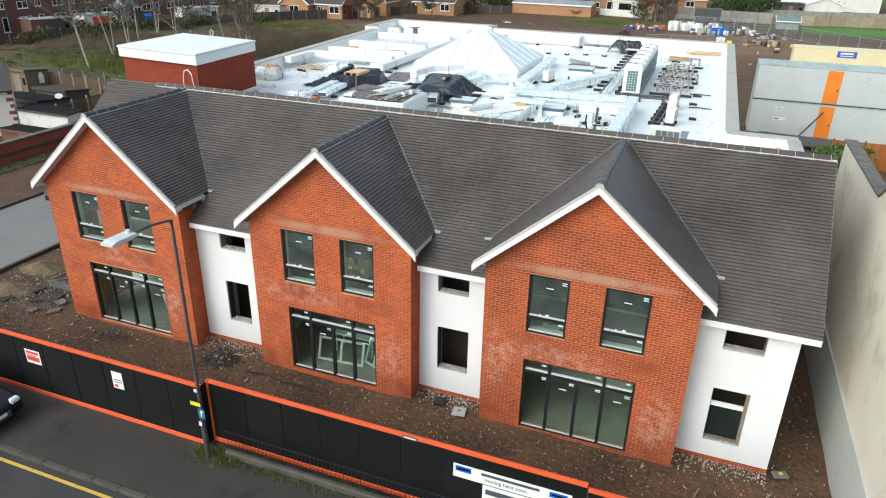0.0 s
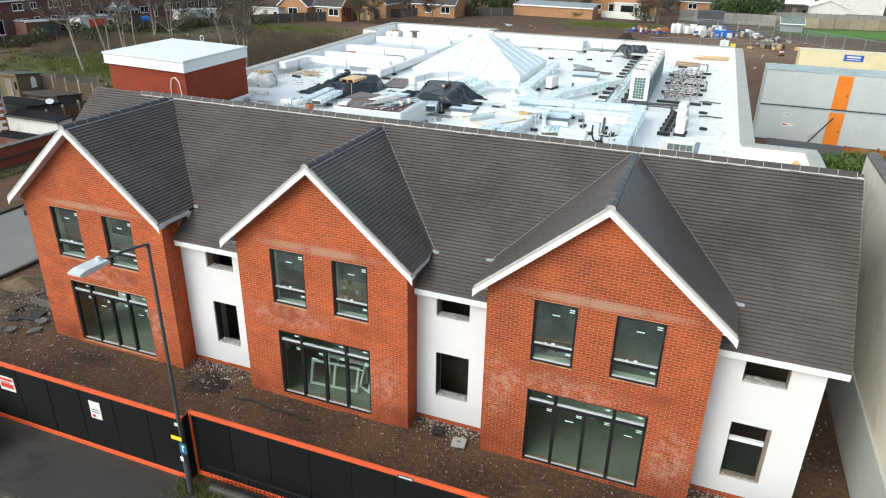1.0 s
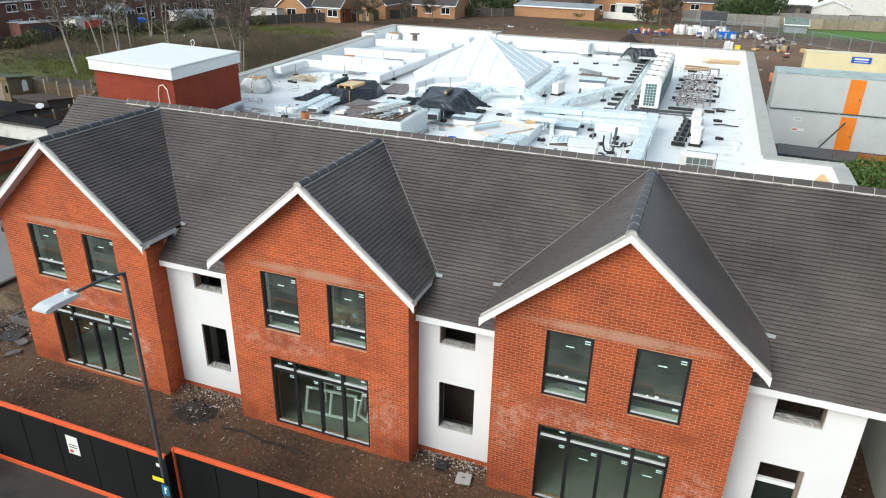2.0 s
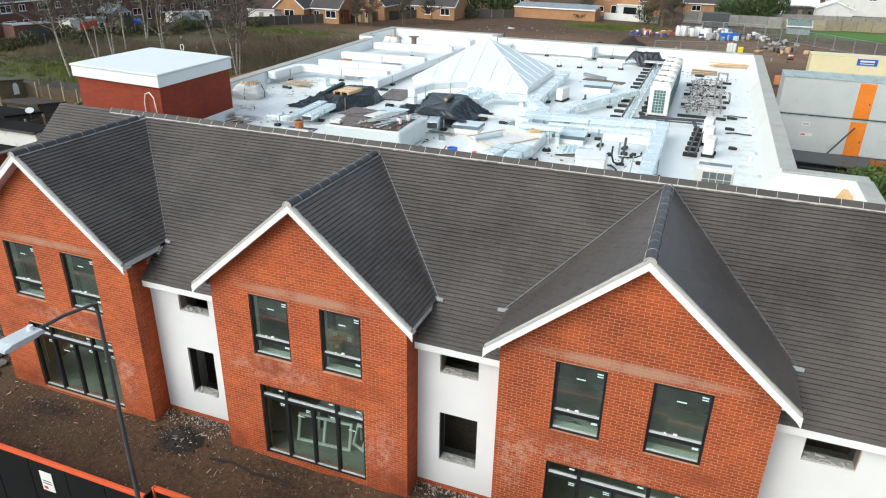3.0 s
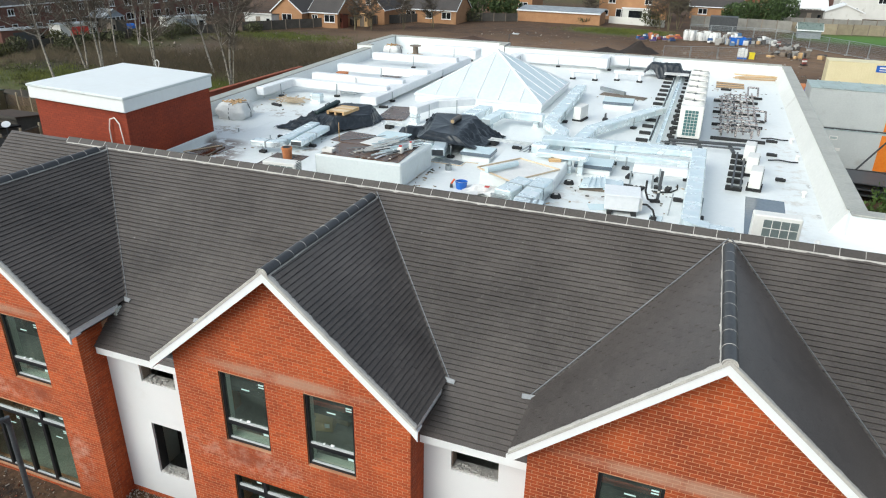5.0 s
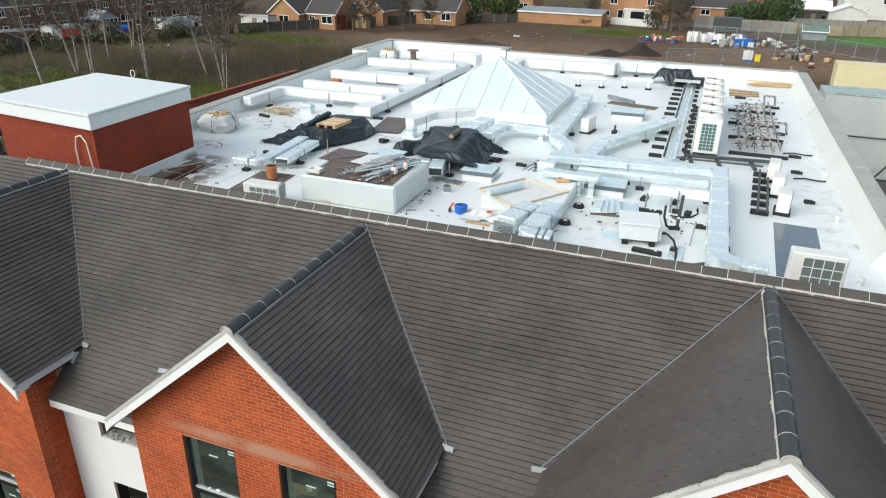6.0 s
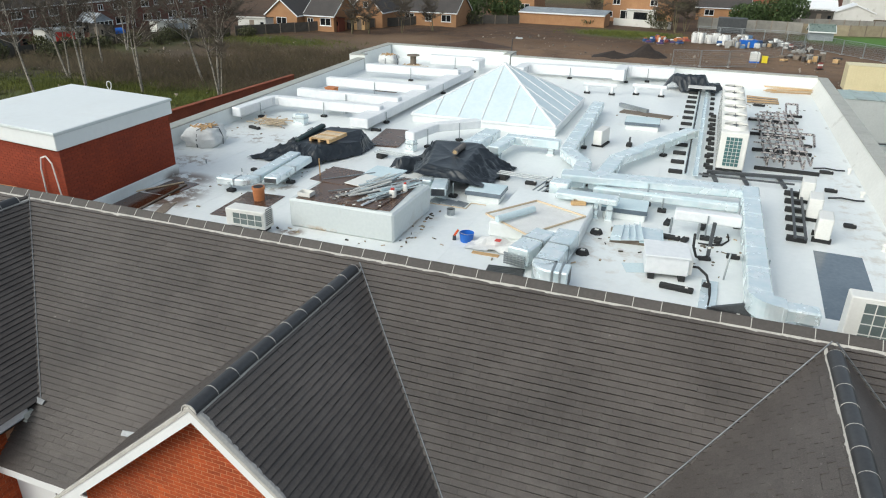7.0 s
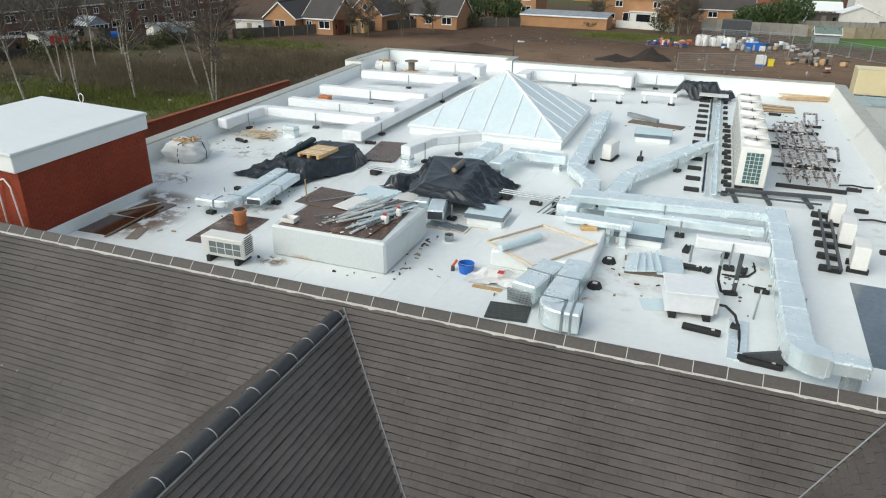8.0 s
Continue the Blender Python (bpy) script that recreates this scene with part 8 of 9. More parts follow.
def bare_tree(x, y, h, seed, label, spread=.28, trunk=.15, forks=2, bark=None, lean=0.0):
    """A leafless tree: trunk, limbs and thin twigs."""
    r = random.Random(seed)
    o = thing("tree", label, "tree", pose(x, y, 0))
    tg, lg, wg = Geo(), Geo(), Geo()

    def limb(p, d, l, rad, depth):
        steps = 4
        for k in range(steps):
            wv = .035 if depth == 0 else .12
            d = (d + Vector((r.gauss(0, wv), r.gauss(0, wv), .04))).normalized()
            q = p + d * (l / steps)
            r1 = rad * (1 - .16 * (k + 1) / 1.2) if depth < 3 else rad * .8
            (tg if depth == 0 else lg if depth == 1 else wg).cyl(p, q, rad, max(r1, .014), 6 if depth < 2 else 3, caps=False)
            p, rad = q, max(r1, .014)
            if depth < 3 and k >= (1 if depth == 0 else 0):
                for _ in range(3 if depth else 3):
                    a, e = r.uniform(0, 6.28), r.uniform(.35, 1.0)
                    side = Vector((math.cos(a), math.sin(a), 0))
                    limb(p, (d * (1 - e * .55) + side * e * (.75 + spread)).normalized(), l * r.uniform(.26, .5), rad * .5, depth + 1)

    for f in range(forks):
        a = r.uniform(0, 6.28)
        limb(Vector((math.cos(a) * .12 * f, math.sin(a) * .12 * f, -.1)), Vector((math.cos(a) * .1 * (f + .5) + lean, math.sin(a) * .1 * (f + .5), 1)).normalized(), h * (1 - .15 * f), trunk * (1 - .2 * f), 0)
    part("trunk", tg, bark or BARK, o, smooth=True)
    tagged(part("limbwork", lg, bark or BARK, o), kind="stuff")
    tagged(part("branchwork", wg, TWIG, o), kind="stuff")
    return o


BIRCH = "leafless birch tree with a pale trunk in rough grass"
for i, (x, y, h, fk, ln) in enumerate(((-62.1, 56.2, 9.5, 2, -.14), (-59.4, 59.6, 10.5, 2, -.08), (-54.1, 61.2, 10, 2, -.06), (-46.4, 62.7, 10, 3, -.03), (-53.0, 68.5, 8.5, 1, -.24), (-70, 72, 9, 1, -.05), (-76, 82, 8, 2, .02), (-66.5, 64, 8.5, 2, -.1))):
    bare_tree(x, y, h, 20 + i, BIRCH, forks=fk, lean=ln, trunk=.12)
SH = mat("olive_twig", (.12, .1, .055), (.2, .17, .1), .9, 3, 20, 0)
for i, (x, y, h) in enumerate(((-52, 117, 5.5), (-48, 121, 4.5), (-56, 113, 5), (-58, 111, 4.5), (-10.3, 139, 7.5), (-12.0, 140.5, 6.5), (-8.8, 141, 6), (-26, 150, 5))):
    bare_tree(x, y, h, 60 + i, "leafless spreading shrub tree by the gardens", spread=.9, trunk=.09, forks=3, bark=SH)
for i, (x, y, w, d, h, n) in enumerate(((-49, 144, 6, 4, 5.5, 2200), (-44.5, 146, 6, 4, 6, 2200), (-41, 147, 4, 3, 4.5, 1400), (3.0, 153, 5, 4, 5.0, 2200), (6.5, 155, 6, 4, 6.6, 2800), (9.5, 158, 5, 4, 6.0, 2200), (0.5, 156, 4, 3, 4.0, 1400))):
    bush(x, y, w, d, h, GREEN_LEAF, "dense dark evergreen bush at the garden edge", 80 + i, n, .22)
for i, (x, y, w, d, h) in enumerate(((-34, 144, 5, 2, 1.8), (-29, 142, 5, 2, 1.8), (-25.5, 141, 3, 2, 1.5), (-50, 130, 5, 3, 2.5), (-46, 135, 4, 3, 2.2), (-13, 142, 5, 3, 3.5))):
    bush(x, y, w, d, h, OLIVE_LEAF, "straggly olive hedge bush at the field edge", 100 + i, 900, .16)
for x, y in ((7.9, 47.6), (9.7, 48.3), (8.8, 46.3)):
    bush(x, y, 2.6, 2.4, 2.3, FRESH_LEAF, "green leafy bush beside the site cabins", int(x * 7), 900, .12)
for i in range(12):
    r = random.Random(i + 300)
    bush(-84 + r.uniform(-2, 4) + i * .9, 66 + i * 3.2, 3.2, 3, r.uniform(1.4, 2.4), OLIVE_LEAF if i % 3 else BRAMBLE, "overgrown brown and olive shrub by the back gardens", 200 + i, 600, .15)
# scrub of brambles across the rough field
g = Geo()
r = random.Random(9)
BRIAR = mat("brown_briar", (0.05, 0.038, 0.02), (0.11, 0.085, 0.05), 0.9, 0.3, 8, 0, island=0.4)
for i in range(3200):
    x, y = r.uniform(-84, -40), r.uniform(63, 92)
    dense = wob(x, y, .09, 5) + .35 * wob(x, y, .3, 2)
    if dense > -.12 and y < 104 + (x + 40) * .45:
        for k in range(9):
            a, l, h = r.uniform(0, 6.28), r.uniform(.5, 1.6), r.uniform(.25, 1.0)
            px, py = x + r.gauss(0, .5), y + r.gauss(0, .5)
            mx, my, ex, ey = px + math.cos(a) * l * .5, py + math.sin(a) * l * .5, px + math.cos(a) * l, py + math.sin(a) * l
            z0 = ground_z(px, py)
            w = .012
            g.add([(px - w, py, z0), (px + w, py, z0), (mx + w, my, z0 + h), (mx - w, my, z0 + h), (ex, ey, z0 + h * r.uniform(.2, .9))], [(0, 1, 2, 3), (3, 2, 4)])
tagged(part("scrub", g, BRIAR), "brown leafless bramble scrub across the rough field", "scrub", kind="stuff")
g = Geo()
for i in range(110):
    x, y = r.uniform(-84, -44), r.uniform(66, 96)
    sz = r.uniform(.4, .9)
    leaves(g, x, y, sz * .25, sz * 1.9, sz * 1.2, sz * .6, 46, .09, r, .2)
for i in range(120):
    x, y = r.uniform(-88, -52), r.uniform(50, 66)
    sz = r.uniform(.3, .7)
    leaves(g, x, y, ground_z(x, y) + sz * .2, sz * 2.2, sz * 1.3, sz * .5, 44, .09, r, .2)
tagged(part("bramble_leaves", g, BRAMBLE), "dark green bramble leaves among the scrub", "scrub", kind="stuff")
tufts("rough_grass", [(x, y, ground_z(x, y)) for x, y in [(r.gauss(-57, 8), r.gauss(60.5, 3)) for i in range(2400)]] + [(x, y, ground_z(x, y)) for x, y in [(r.gauss(-64, 6), r.gauss(98, 2.5)) for i in range(700)]] + [(x, y, ground_z(x, y)) for x, y in [(r.gauss(-18, 4), r.gauss(132, 2)) for i in range(700)]], GRASS, .4, "rough green grass in the field", 9, .5)


# ---- left side: drive, boundary walls, sheds ----
g = Geo()
g.box(-33.2, -26.9, 12.6, 34, -.1, .05)
tagged(part("driveway", g, mat("pale_asphalt", (.16, .155, .15), (.22, .215, .205), .8, .3, 25, .2)), "smooth pale grey asphalt drive", "drive", kind="structure")
g = Geo()
g.cbox(-33.45, -33.22, 12.6, 34, -.1, .18, .02).cbox(-26.88, -26.7, 12.6, 34, -.1, .14, .02)
tagged(part("drive_edging", g, KERB), "grey kerb edging of the drive", "kerb", kind="structure")
g = Geo()
g.box(-40.4, -40.15, 12, 40.3, -.2, 1.22).box(-40.15, -37.6, 40.05, 40.3, -.2, 1.22)
g.box(-37.6, -37.35, 40.01, 61.5, -.2, 2.85).cbox(-37.68, -37.28, 40.01, 61.5, 2.85, 2.95, .02)
bw = tagged(part("wall_boundary", g, GARDEN_BRICK), "long red brick boundary wall with a grey coping", "wall", kind="structure")
for k in range(31):
    part("coping", Geo().cbox(-40.5, -40.05, 12 + k * .9, 12 + k * .9 + .885, 1.22, 1.31, .015), WEATHERED_STONE, bw)
part("rail", Geo().box(-40.15, -40.06, 12, 40, .5, .62), OLD_TILE, bw, "dark projecting course")
g = Geo()
g.box(-39.6, -38.6, 13, 60, -.05, .02)
for i in range(50):
    rr = random.Random(i)
    leaves(g, -38.9, 14 + i * .5, .12, .7, .6, .2, 30, .06, rr, .3)
tagged(part("verge_planting", g, BRAMBLE), "brown leafless planting along the brick wall", "planting", kind="stuff")
WHITE_WALL = mat("old_white_render", (.62, .61, .57), (.72, .71, .67), .9, .6, 14, .2, dirt=(.45, .43, .38), dirt_scale=.9, dirt_at=.56, dirt_soft=.2)


def gable_block(name, label, x0, x1, y0, y1, eave, ridge, along, wall_m, roof_m, windows=(), over=.25, category="house", kind=""):
    """A simple house: walls, gables, pitched roof, windows with frames. windows: (face, offset, z, w, h)."""
    o = thing(name, label, category, pose((x0 + x1) / 2, (y0 + y1) / 2, 0))
    a, b = (x1 - x0) / 2, (y1 - y0) / 2
    g = Geo()
    if along == "x":
        g.prism([(-b, -.3), (b, -.3), (b, eave), (0, ridge - .08), (-b, eave)], "x", -a, a)
    else:
        g.prism([(-a, -.3), (a, -.3), (a, eave), (0, ridge - .08), (-a, eave)], "y", -b, b)
    part("wall", g, wall_m, o)
    for s in (-1, 1):
        g = Geo()
        half = b if along == "x" else a
        k = (ridge - eave) / half
        pts = [(0, ridge), (s * (half + over), ridge - k * (half + over)), (s * (half + over), ridge - k * (half + over) - .14), (0, ridge - .14)]
        g.prism(pts, along, -(a if along == "x" else b) - over, (a if along == "x" else b) + over)
        part("roof", g, roof_m, o)
        g = Geo()
        e = half + over
        pts = [(s * e, ridge - k * e + .01), (s * (e + .06), ridge - k * e + .01), (s * (e + .06), ridge - k * e - .17), (s * e, ridge - k * e - .17)]
        g.prism(pts, along, -(a if along == "x" else b) - over, (a if along == "x" else b) + over)
        part("gutter", g, FASCIA, o, "white gutter board")
        end = (a if along == "x" else b) + over
        for q in (-end, end):
            g = Geo()
            pts = [(0, ridge + .02), (s * e, ridge - k * e + .02), (s * e, ridge - k * e - .2), (0, ridge - .2)]
            g.prism(pts, along, q - .03, q + .03)
            part("bargeboard", g, FASCIA, o, "white bargeboard")
    part("ridge", Geo().cyl((-a - over, 0, ridge + .02), (a + over, 0, ridge + .02), .12, n=6) if along == "x" else Geo().cyl((0, -b - over, ridge + .02), (0, b + over, ridge + .02), .12, n=6), roof_m, o)
    for face, off, z, w, h in windows:
        M = {"s": pose(off, -b, z), "n": pose(off, b, z, 0, 0, 180), "e": pose(a, off, z, 0, 0, 90), "w": pose(-a, off, z, 0, 0, -90)}[face]
        f = Geo().box(-w / 2, w / 2, -.05, .02, 0, .08, 0, M).box(-w / 2, w / 2, -.05, .02, h - .08, h, 0, M).box(-w / 2, -w / 2 + .08, -.05, .02, .08, h - .08, 0, M).box(w / 2 - .08, w / 2, -.05, .02, .08, h - .08, 0, M)
        if w > .9:
            f.box(-.04, .04, -.05, .02, .08, h - .08, 0, M)
        wn = part("window", f, FASCIA, o, "white framed window")
        part("pane", Geo().box(-w / 2 + .06, w / 2 - .06, -.02, .01, .06, h - .06, 0, M), CAR_GLASS, wn)
        part("sill", Geo().box(-w / 2 - .08, w / 2 + .08, -.12, .0, -.07, 0, 0, M), FASCIA, wn)
    return o


def flat_shed(name, label, x0, x1, y0, y1, h, wall_m, roof_m, door=None, category="shed", rz=0, slope=.25):
    o = thing(name, label, category, pose((x0 + x1) / 2, (y0 + y1) / 2, 0, 0, 0, rz))
    a, b = (x1 - x0) / 2, (y1 - y0) / 2
    part("wall", Geo().prism([(-b, -.2), (b, -.2), (b, h - slope), (-b, h)], "x", -a, a), wall_m, o)
    part("roof", Geo().prism([(-b - .15, h + .03), (b + .15, h - slope - .01), (b + .15, h - slope + .08), (-b - .15, h + .12)], "x", -a - .15, a + .15), roof_m, o)
    part("fascia", Geo().box(-a - .15, a + .15, -b - .19, -b - .15, h - .08, h + .12), FASCIA if category in ("garage", "lean-to") else wall_m, o)
    if door:
        part("door", Geo().box(-a * .5, a * .5, -b - .04, -b - .002, 0, h * .82), door, o)
    else:
        part("door", Geo().box(-.4, .4, -b - .04, -b - .002, 0, h * .82), WEATHERED, o)
    part("window", Geo().box(a * .62, a * .85, -b - .03, -b - .002, h * .4, h * .7), CAR_GLASS, o)
    return o


OLDFENCE = mat("dark_old_fence", (.055, .05, .042), (.1, .09, .078), .9, 1.5, 15, .2, island=.2, rnd=.2)
PALEFENCE = mat("pale_fence", (.26, .215, .15), (.36, .3, .21), .9, 1.5, 15, .2, island=.15, rnd=.15)
GREYFENCE = mat("grey_fence", (.21, .2, .18), (.3, .29, .26), .9, 1.5, 15, .2, island=.15, rnd=.15)
TRELLIS = mat("brown_lattice", (.1, .062, .035), (.17, .11, .062), .85, 3, 20, .2)
DARKROOF = mat("dark_felt_roof", (.008, .008, .008), (.02, .019, .019), .95, 1.2, 14, .3, dirt=(.045, .042, .038), dirt_scale=1.5, dirt_at=.62, dirt_soft=.12, spec=.15)
BROWNROOF = mat("brown_board_roof", (.04, .026, .018), (.075, .05, .035), .85, 2, 14, .3)
SHEDWOOD = mat("olive_shed_boards", (.13, .1, .055), (.2, .155, .09), .85, 3, 20, .2)
MOSSROOF = mat("green_felt_roof", (.05, .065, .045), (.085, .1, .07), .9, 2, 14, .3)
wh = thing("white_house", "white rendered house with red brick quoins", "house", pose(-45.3, 33.9, 0, 0, 0, -40))
part("wall", Geo().prism([(0, -.2), (0, 3.3), (-2.4, 4.4), (-2.4, -.2)], "y", -11, 0), WHITE_WALL, wh)
part("roof", Geo().prism([(-2.6, 4.4), (.28, 3.1), (.28, 3.22), (-2.6, 4.52)], "y", -11.2, .1), OLD_TILE, wh, "dark tiled roof")
part("gutter", Geo().cyl((.32, -11.2, 3.2), (.32, .1, 3.2), .06, n=8), STEEL_DARK, wh)
for k in range(7):
    part("quoin", Geo().cbox(-.3, .03, -.26 - .16 * (k % 2), .02, .1 + k * .46, .1 + k * .46 + .24, .01), GARDEN_BRICK, wh, "red brick quoin")
wo = thing("white_outbuilding", "low white rendered outbuilding with a thin dark felt roof", "outbuilding", pose(-45.2, 33.95, 0))
part("wall", Geo().box(0, 4.7, 0, 1.2, -.2, 1.82), WHITE_WALL, wo)
part("roof", Geo().prism([(-.15, 1.82), (1.3, 1.95), (1.3, 2.01), (-.15, 1.88)], "x", -.02, 4.85), DARKROOF, wo, "dark felt roof")
part("fascia", Geo().box(-.02, 4.85, -.18, -.15, 1.76, 1.9), OLD_TILE, wo, "dark fascia board")
flat_shed("outbuilding", "low dark felt-roofed store behind the brick wall", -45.0, -40.8, 32.2, 33.7, .8, OLD_BRICK, DARKROOF, slope=.1)
flat_shed("outbuilding", "dark felt-roofed garden shelter", -51, -45.9, 36.2, 38.9, 1.8, OLDFENCE, DARKROOF)
flat_shed("log_store", "brown boarded log store with an open front", -50.2, -46.9, 39.7, 41.9, 1.85, OLDFENCE, BROWNROOF, category="log store")
flat_shed("shed", "small olive timber garden shed with a mossy felt roof", -58.3, -56.1, 43.7, 46, 2.1, SHEDWOOD, MOSSROOF)
flat_shed("shed", "low dark timber shed with clutter", -65, -60.5, 39, 42, 2.0, OLDFENCE, DARKROOF)
o = part("arched_window", Geo().box(0, .05, -.25, .25, 0, .7).prism([(-.25, .7), (.25, .7), (.15, .9), (0, .97), (-.15, .9)], "x", 0, .05), FASCIA, at=pose(-56.06, 45.2, .8))
tagged(o, "small white arched window frame on the shed", "window frame")


def trellis(p, q, h):
    """Crossed-slat fence panels between pale posts."""
    p, q = Vector((*p, 0)), Vector((*q, 0))
    d = q - p
    n = max(1, round(d.length / 1.85))
    st = d.length / n
    o = thing("trellis_fence", "brown lattice fence with pale timber posts", "trellis fence", pose(p.x, p.y, 0, 0, 0, math.degrees(math.atan2(d.y, d.x))), "lattice fences")
    for i in range(n + 1):
        part("post", Geo().box(i * st - .06, i * st + .06, -.06, .06, 0, h + .2), PALEFENCE, o, "pale post")
    for i in range(n):
        part("frame", Geo().box(i * st + .06, i * st + st - .06, -.02, .02, h - .08, h).box(i * st + .06, i * st + st - .06, -.02, .02, .1, .18), OLDFENCE, o)
        sl = Geo()
        w_, m = st - .12, 9
        for k in range(-m, m + 1):
            for s in (1, -1):
                u0, u1 = max(0, k * w_ / m), min(w_, k * w_ / m + h - .2)
                if u1 - u0 > .1:
                    z0, z1 = .14 + (u0 - k * w_ / m), .14 + (u1 - k * w_ / m)
                    a, b = (u0, u1) if s == 1 else (w_ - u0, w_ - u1)
                    sl.strip([(i * st + .06 + a, .012 * s, z0), (i * st + .06 + b, .012 * s, z1)], .012, .045)
        part("lattice", sl, TRELLIS, o, "brown lattice slats")


o = thing("satellite_dish", "white satellite dish on a pole", "dish", pose(-45.6, 37.9, .2))
part("pole", Geo().cyl((0, 0, 0), (0, 0, 1.7), .04, n=8), STEEL_DARK, o)
part("dish", Geo().cyl((0, 0, 1.72), (.03, -.03, 1.78), .2, .28, 18), FASCIA, o)


def fence_run(label, p, q, h, material, step=2.4, boards=True, post=True, name="fence", gap=.02):
    p, q = Vector((*p, 0)), Vector((*q, 0))
    d = q - p
    n = max(1, round(d.length / step))
    st = d.length / n
    o = thing(name, label, "fence", pose(p.x, p.y, 0, 0, 0, math.degrees(math.atan2(d.y, d.x))), "timber fences")
    pm = Geo().box(-.06, .06, -.06, .06, -.1, h + .08).mesh("post", WEATHERED)
    for i in range(n + 1):
        b = new("post", pm)
        b.parent, b.location = o, (i * st, 0, 0)
    bm_ = Geo()
    m = max(4, int(st / .3))
    front, rear = [], []
    for k in range(m):
        u0, u1 = .07 + k * (st - .14) / m, .07 + (k + 1) * (st - .14) / m
        front += [(u0, .035), (u0 + gap, .02), (u1 - gap, .02)]
    front.append((st - .07, .035))
    bm_.prism(front + [(st - .07, .055), (.07, .055)], "z", .05, h)
    bme = bm_.mesh("panel", material)
    for i in range(n):
        b = new("panel", bme)
        b.parent, b.location = o, (i * st, 0, random.uniform(-.04, .04))
    return o


fence_run("dark weathered timber fence along the field", (-72.5, 100.5), (-60.2, 118.8), 1.5, OLDFENCE)
fence_run("dark weathered timber fence along the field", (-60.2, 118.8), (-52, 131), 1.5, OLDFENCE)
trellis((-44.3, 36.4), (-44.9, 41.2), 1.6)
trellis((-44.9, 41.2), (-47.6, 45.2), 1.7)
trellis((-47.6, 45.2), (-56.5, 46.3), 1.6)
fence_run("dark weathered timber fence behind the sheds", (-52.5, 49), (-66, 47), 1.4, OLDFENCE)
fence_run("low picket fence along the back gardens", (-84, 62), (-81, 88), 1.3, OLDFENCE)
fence_run("low picket fence along the back gardens", (-81, 88), (-73, 100), 1.3, OLDFENCE)
fence_run("grey timber fence behind the storage compound", (-7, 148), (10, 145), 2.0, GREYFENCE)
fence_run("pale timber fence along the green strip", (10, 146), (42, 150), 1.8, PALEFENCE)
fence_run("grey timber fence of the far gardens", (8, 156), (40, 160), 1.8, GREYFENCE)
fence_run("dark timber fence at the field edge", (-52, 131), (-38, 139), 1.5, OLDFENCE)
g = Geo().box(-22, -11.2, 0, .2, -.1, 1.25)
tagged(part("wall_garden", g, WHITE_WALL, at=pose(0, 144.5, 0) @ pose(-16, 0, 0, 0, 0, -14) @ pose(16, 0, 0)), "pale rendered garden wall", "wall", kind="structure")

# far terraces and bungalows
wins = []
for k in range(11):
    off = -30 + k * 6.0
    wins += [("e", off, 3.1, 1.7, 1.0), ("e", off + 2.6, 3.2, 1.0, .9), ("e", off + .2, .9, 2.0, 1.1), ("e", off + 2.8, .1, .9, 2.0)]
gable_block("terrace_house", "long dark red brick terrace with white windows", -102, -93.5, 58, 128, 4.75, 8.0, "y", OLD_BRICK, OLD_TILE, wins)
flat_shed("garage", "dark garage with a pale roof in the back gardens", -90, -85, 80, 84, 2.3, WHITE_WALL, GREY_SHEET, RED, "garage", 70)
flat_shed("garage", "low garage with a pale sheet roof and dark doors", -91, -85.5, 72, 76, 2.3, OLD_BRICK, GREY_SHEET, STEEL_DARK, "garage", 70)
flat_shed("garage", "low white-walled garage in the back gardens", -84, -78, 95, 99, 2.4, WHITE_WALL, GREY_SHEET, GREY_SHEET, "garage", 58)
flat_shed("shed", "dark timber garden shed", -88.5, -85.6, 88, 90, 2.1, OLDFENCE, OLD_TILE)
cs = thing("conservatory", "white framed conservatory with a glazed roof", "conservatory", pose(-91, 91.5, 0))
part("wall", Geo().box(-1.6, 1.6, -2, 2, 0, .7), OLD_BRICK, cs)
part("glazing", Geo().box(-1.55, 1.55, -1.95, 1.95, .7, 2.1), CAR_GLASS, cs)
for k in range(6):
    part("bar", Geo().box(1.56, 1.64, -2 + k * .8 - .05, -2 + k * .8 + .05, .7, 2.1), FASCIA, cs)
part("roof", Geo().prism([(-2.1, 2.1), (2.1, 2.1), (0, 3.3)], "x", -1.6, 1.7), GREY_SHEET, cs)
for k in range(7):
    part("bar", Geo().box(-1.6 + k * .55, -1.52 + k * .55, -2.12, 2.12, 2.08, 2.14), FASCIA, cs)
    part("bar", Geo().cyl((-1.6 + k * .55, -2.1, 2.12), (-1.6 + k * .55, 0, 3.32), .05, n=4), FASCIA, cs)
o = part("blue_sheet", Geo().cbox(-1, 1, -.6, .6, 0, 1.3, .3), BLUE, at=pose(-86.8, 91.6, 0, 0, 0, 60))
tagged(o, "bright blue tarpaulin over a garden stack", "tarpaulin")
flat_shed("shed", "white boarded garden shed", -75.6, -70.8, 105.6, 108.4, 2.3, WHITE_WALL, OLD_TILE, None, "shed", 8)

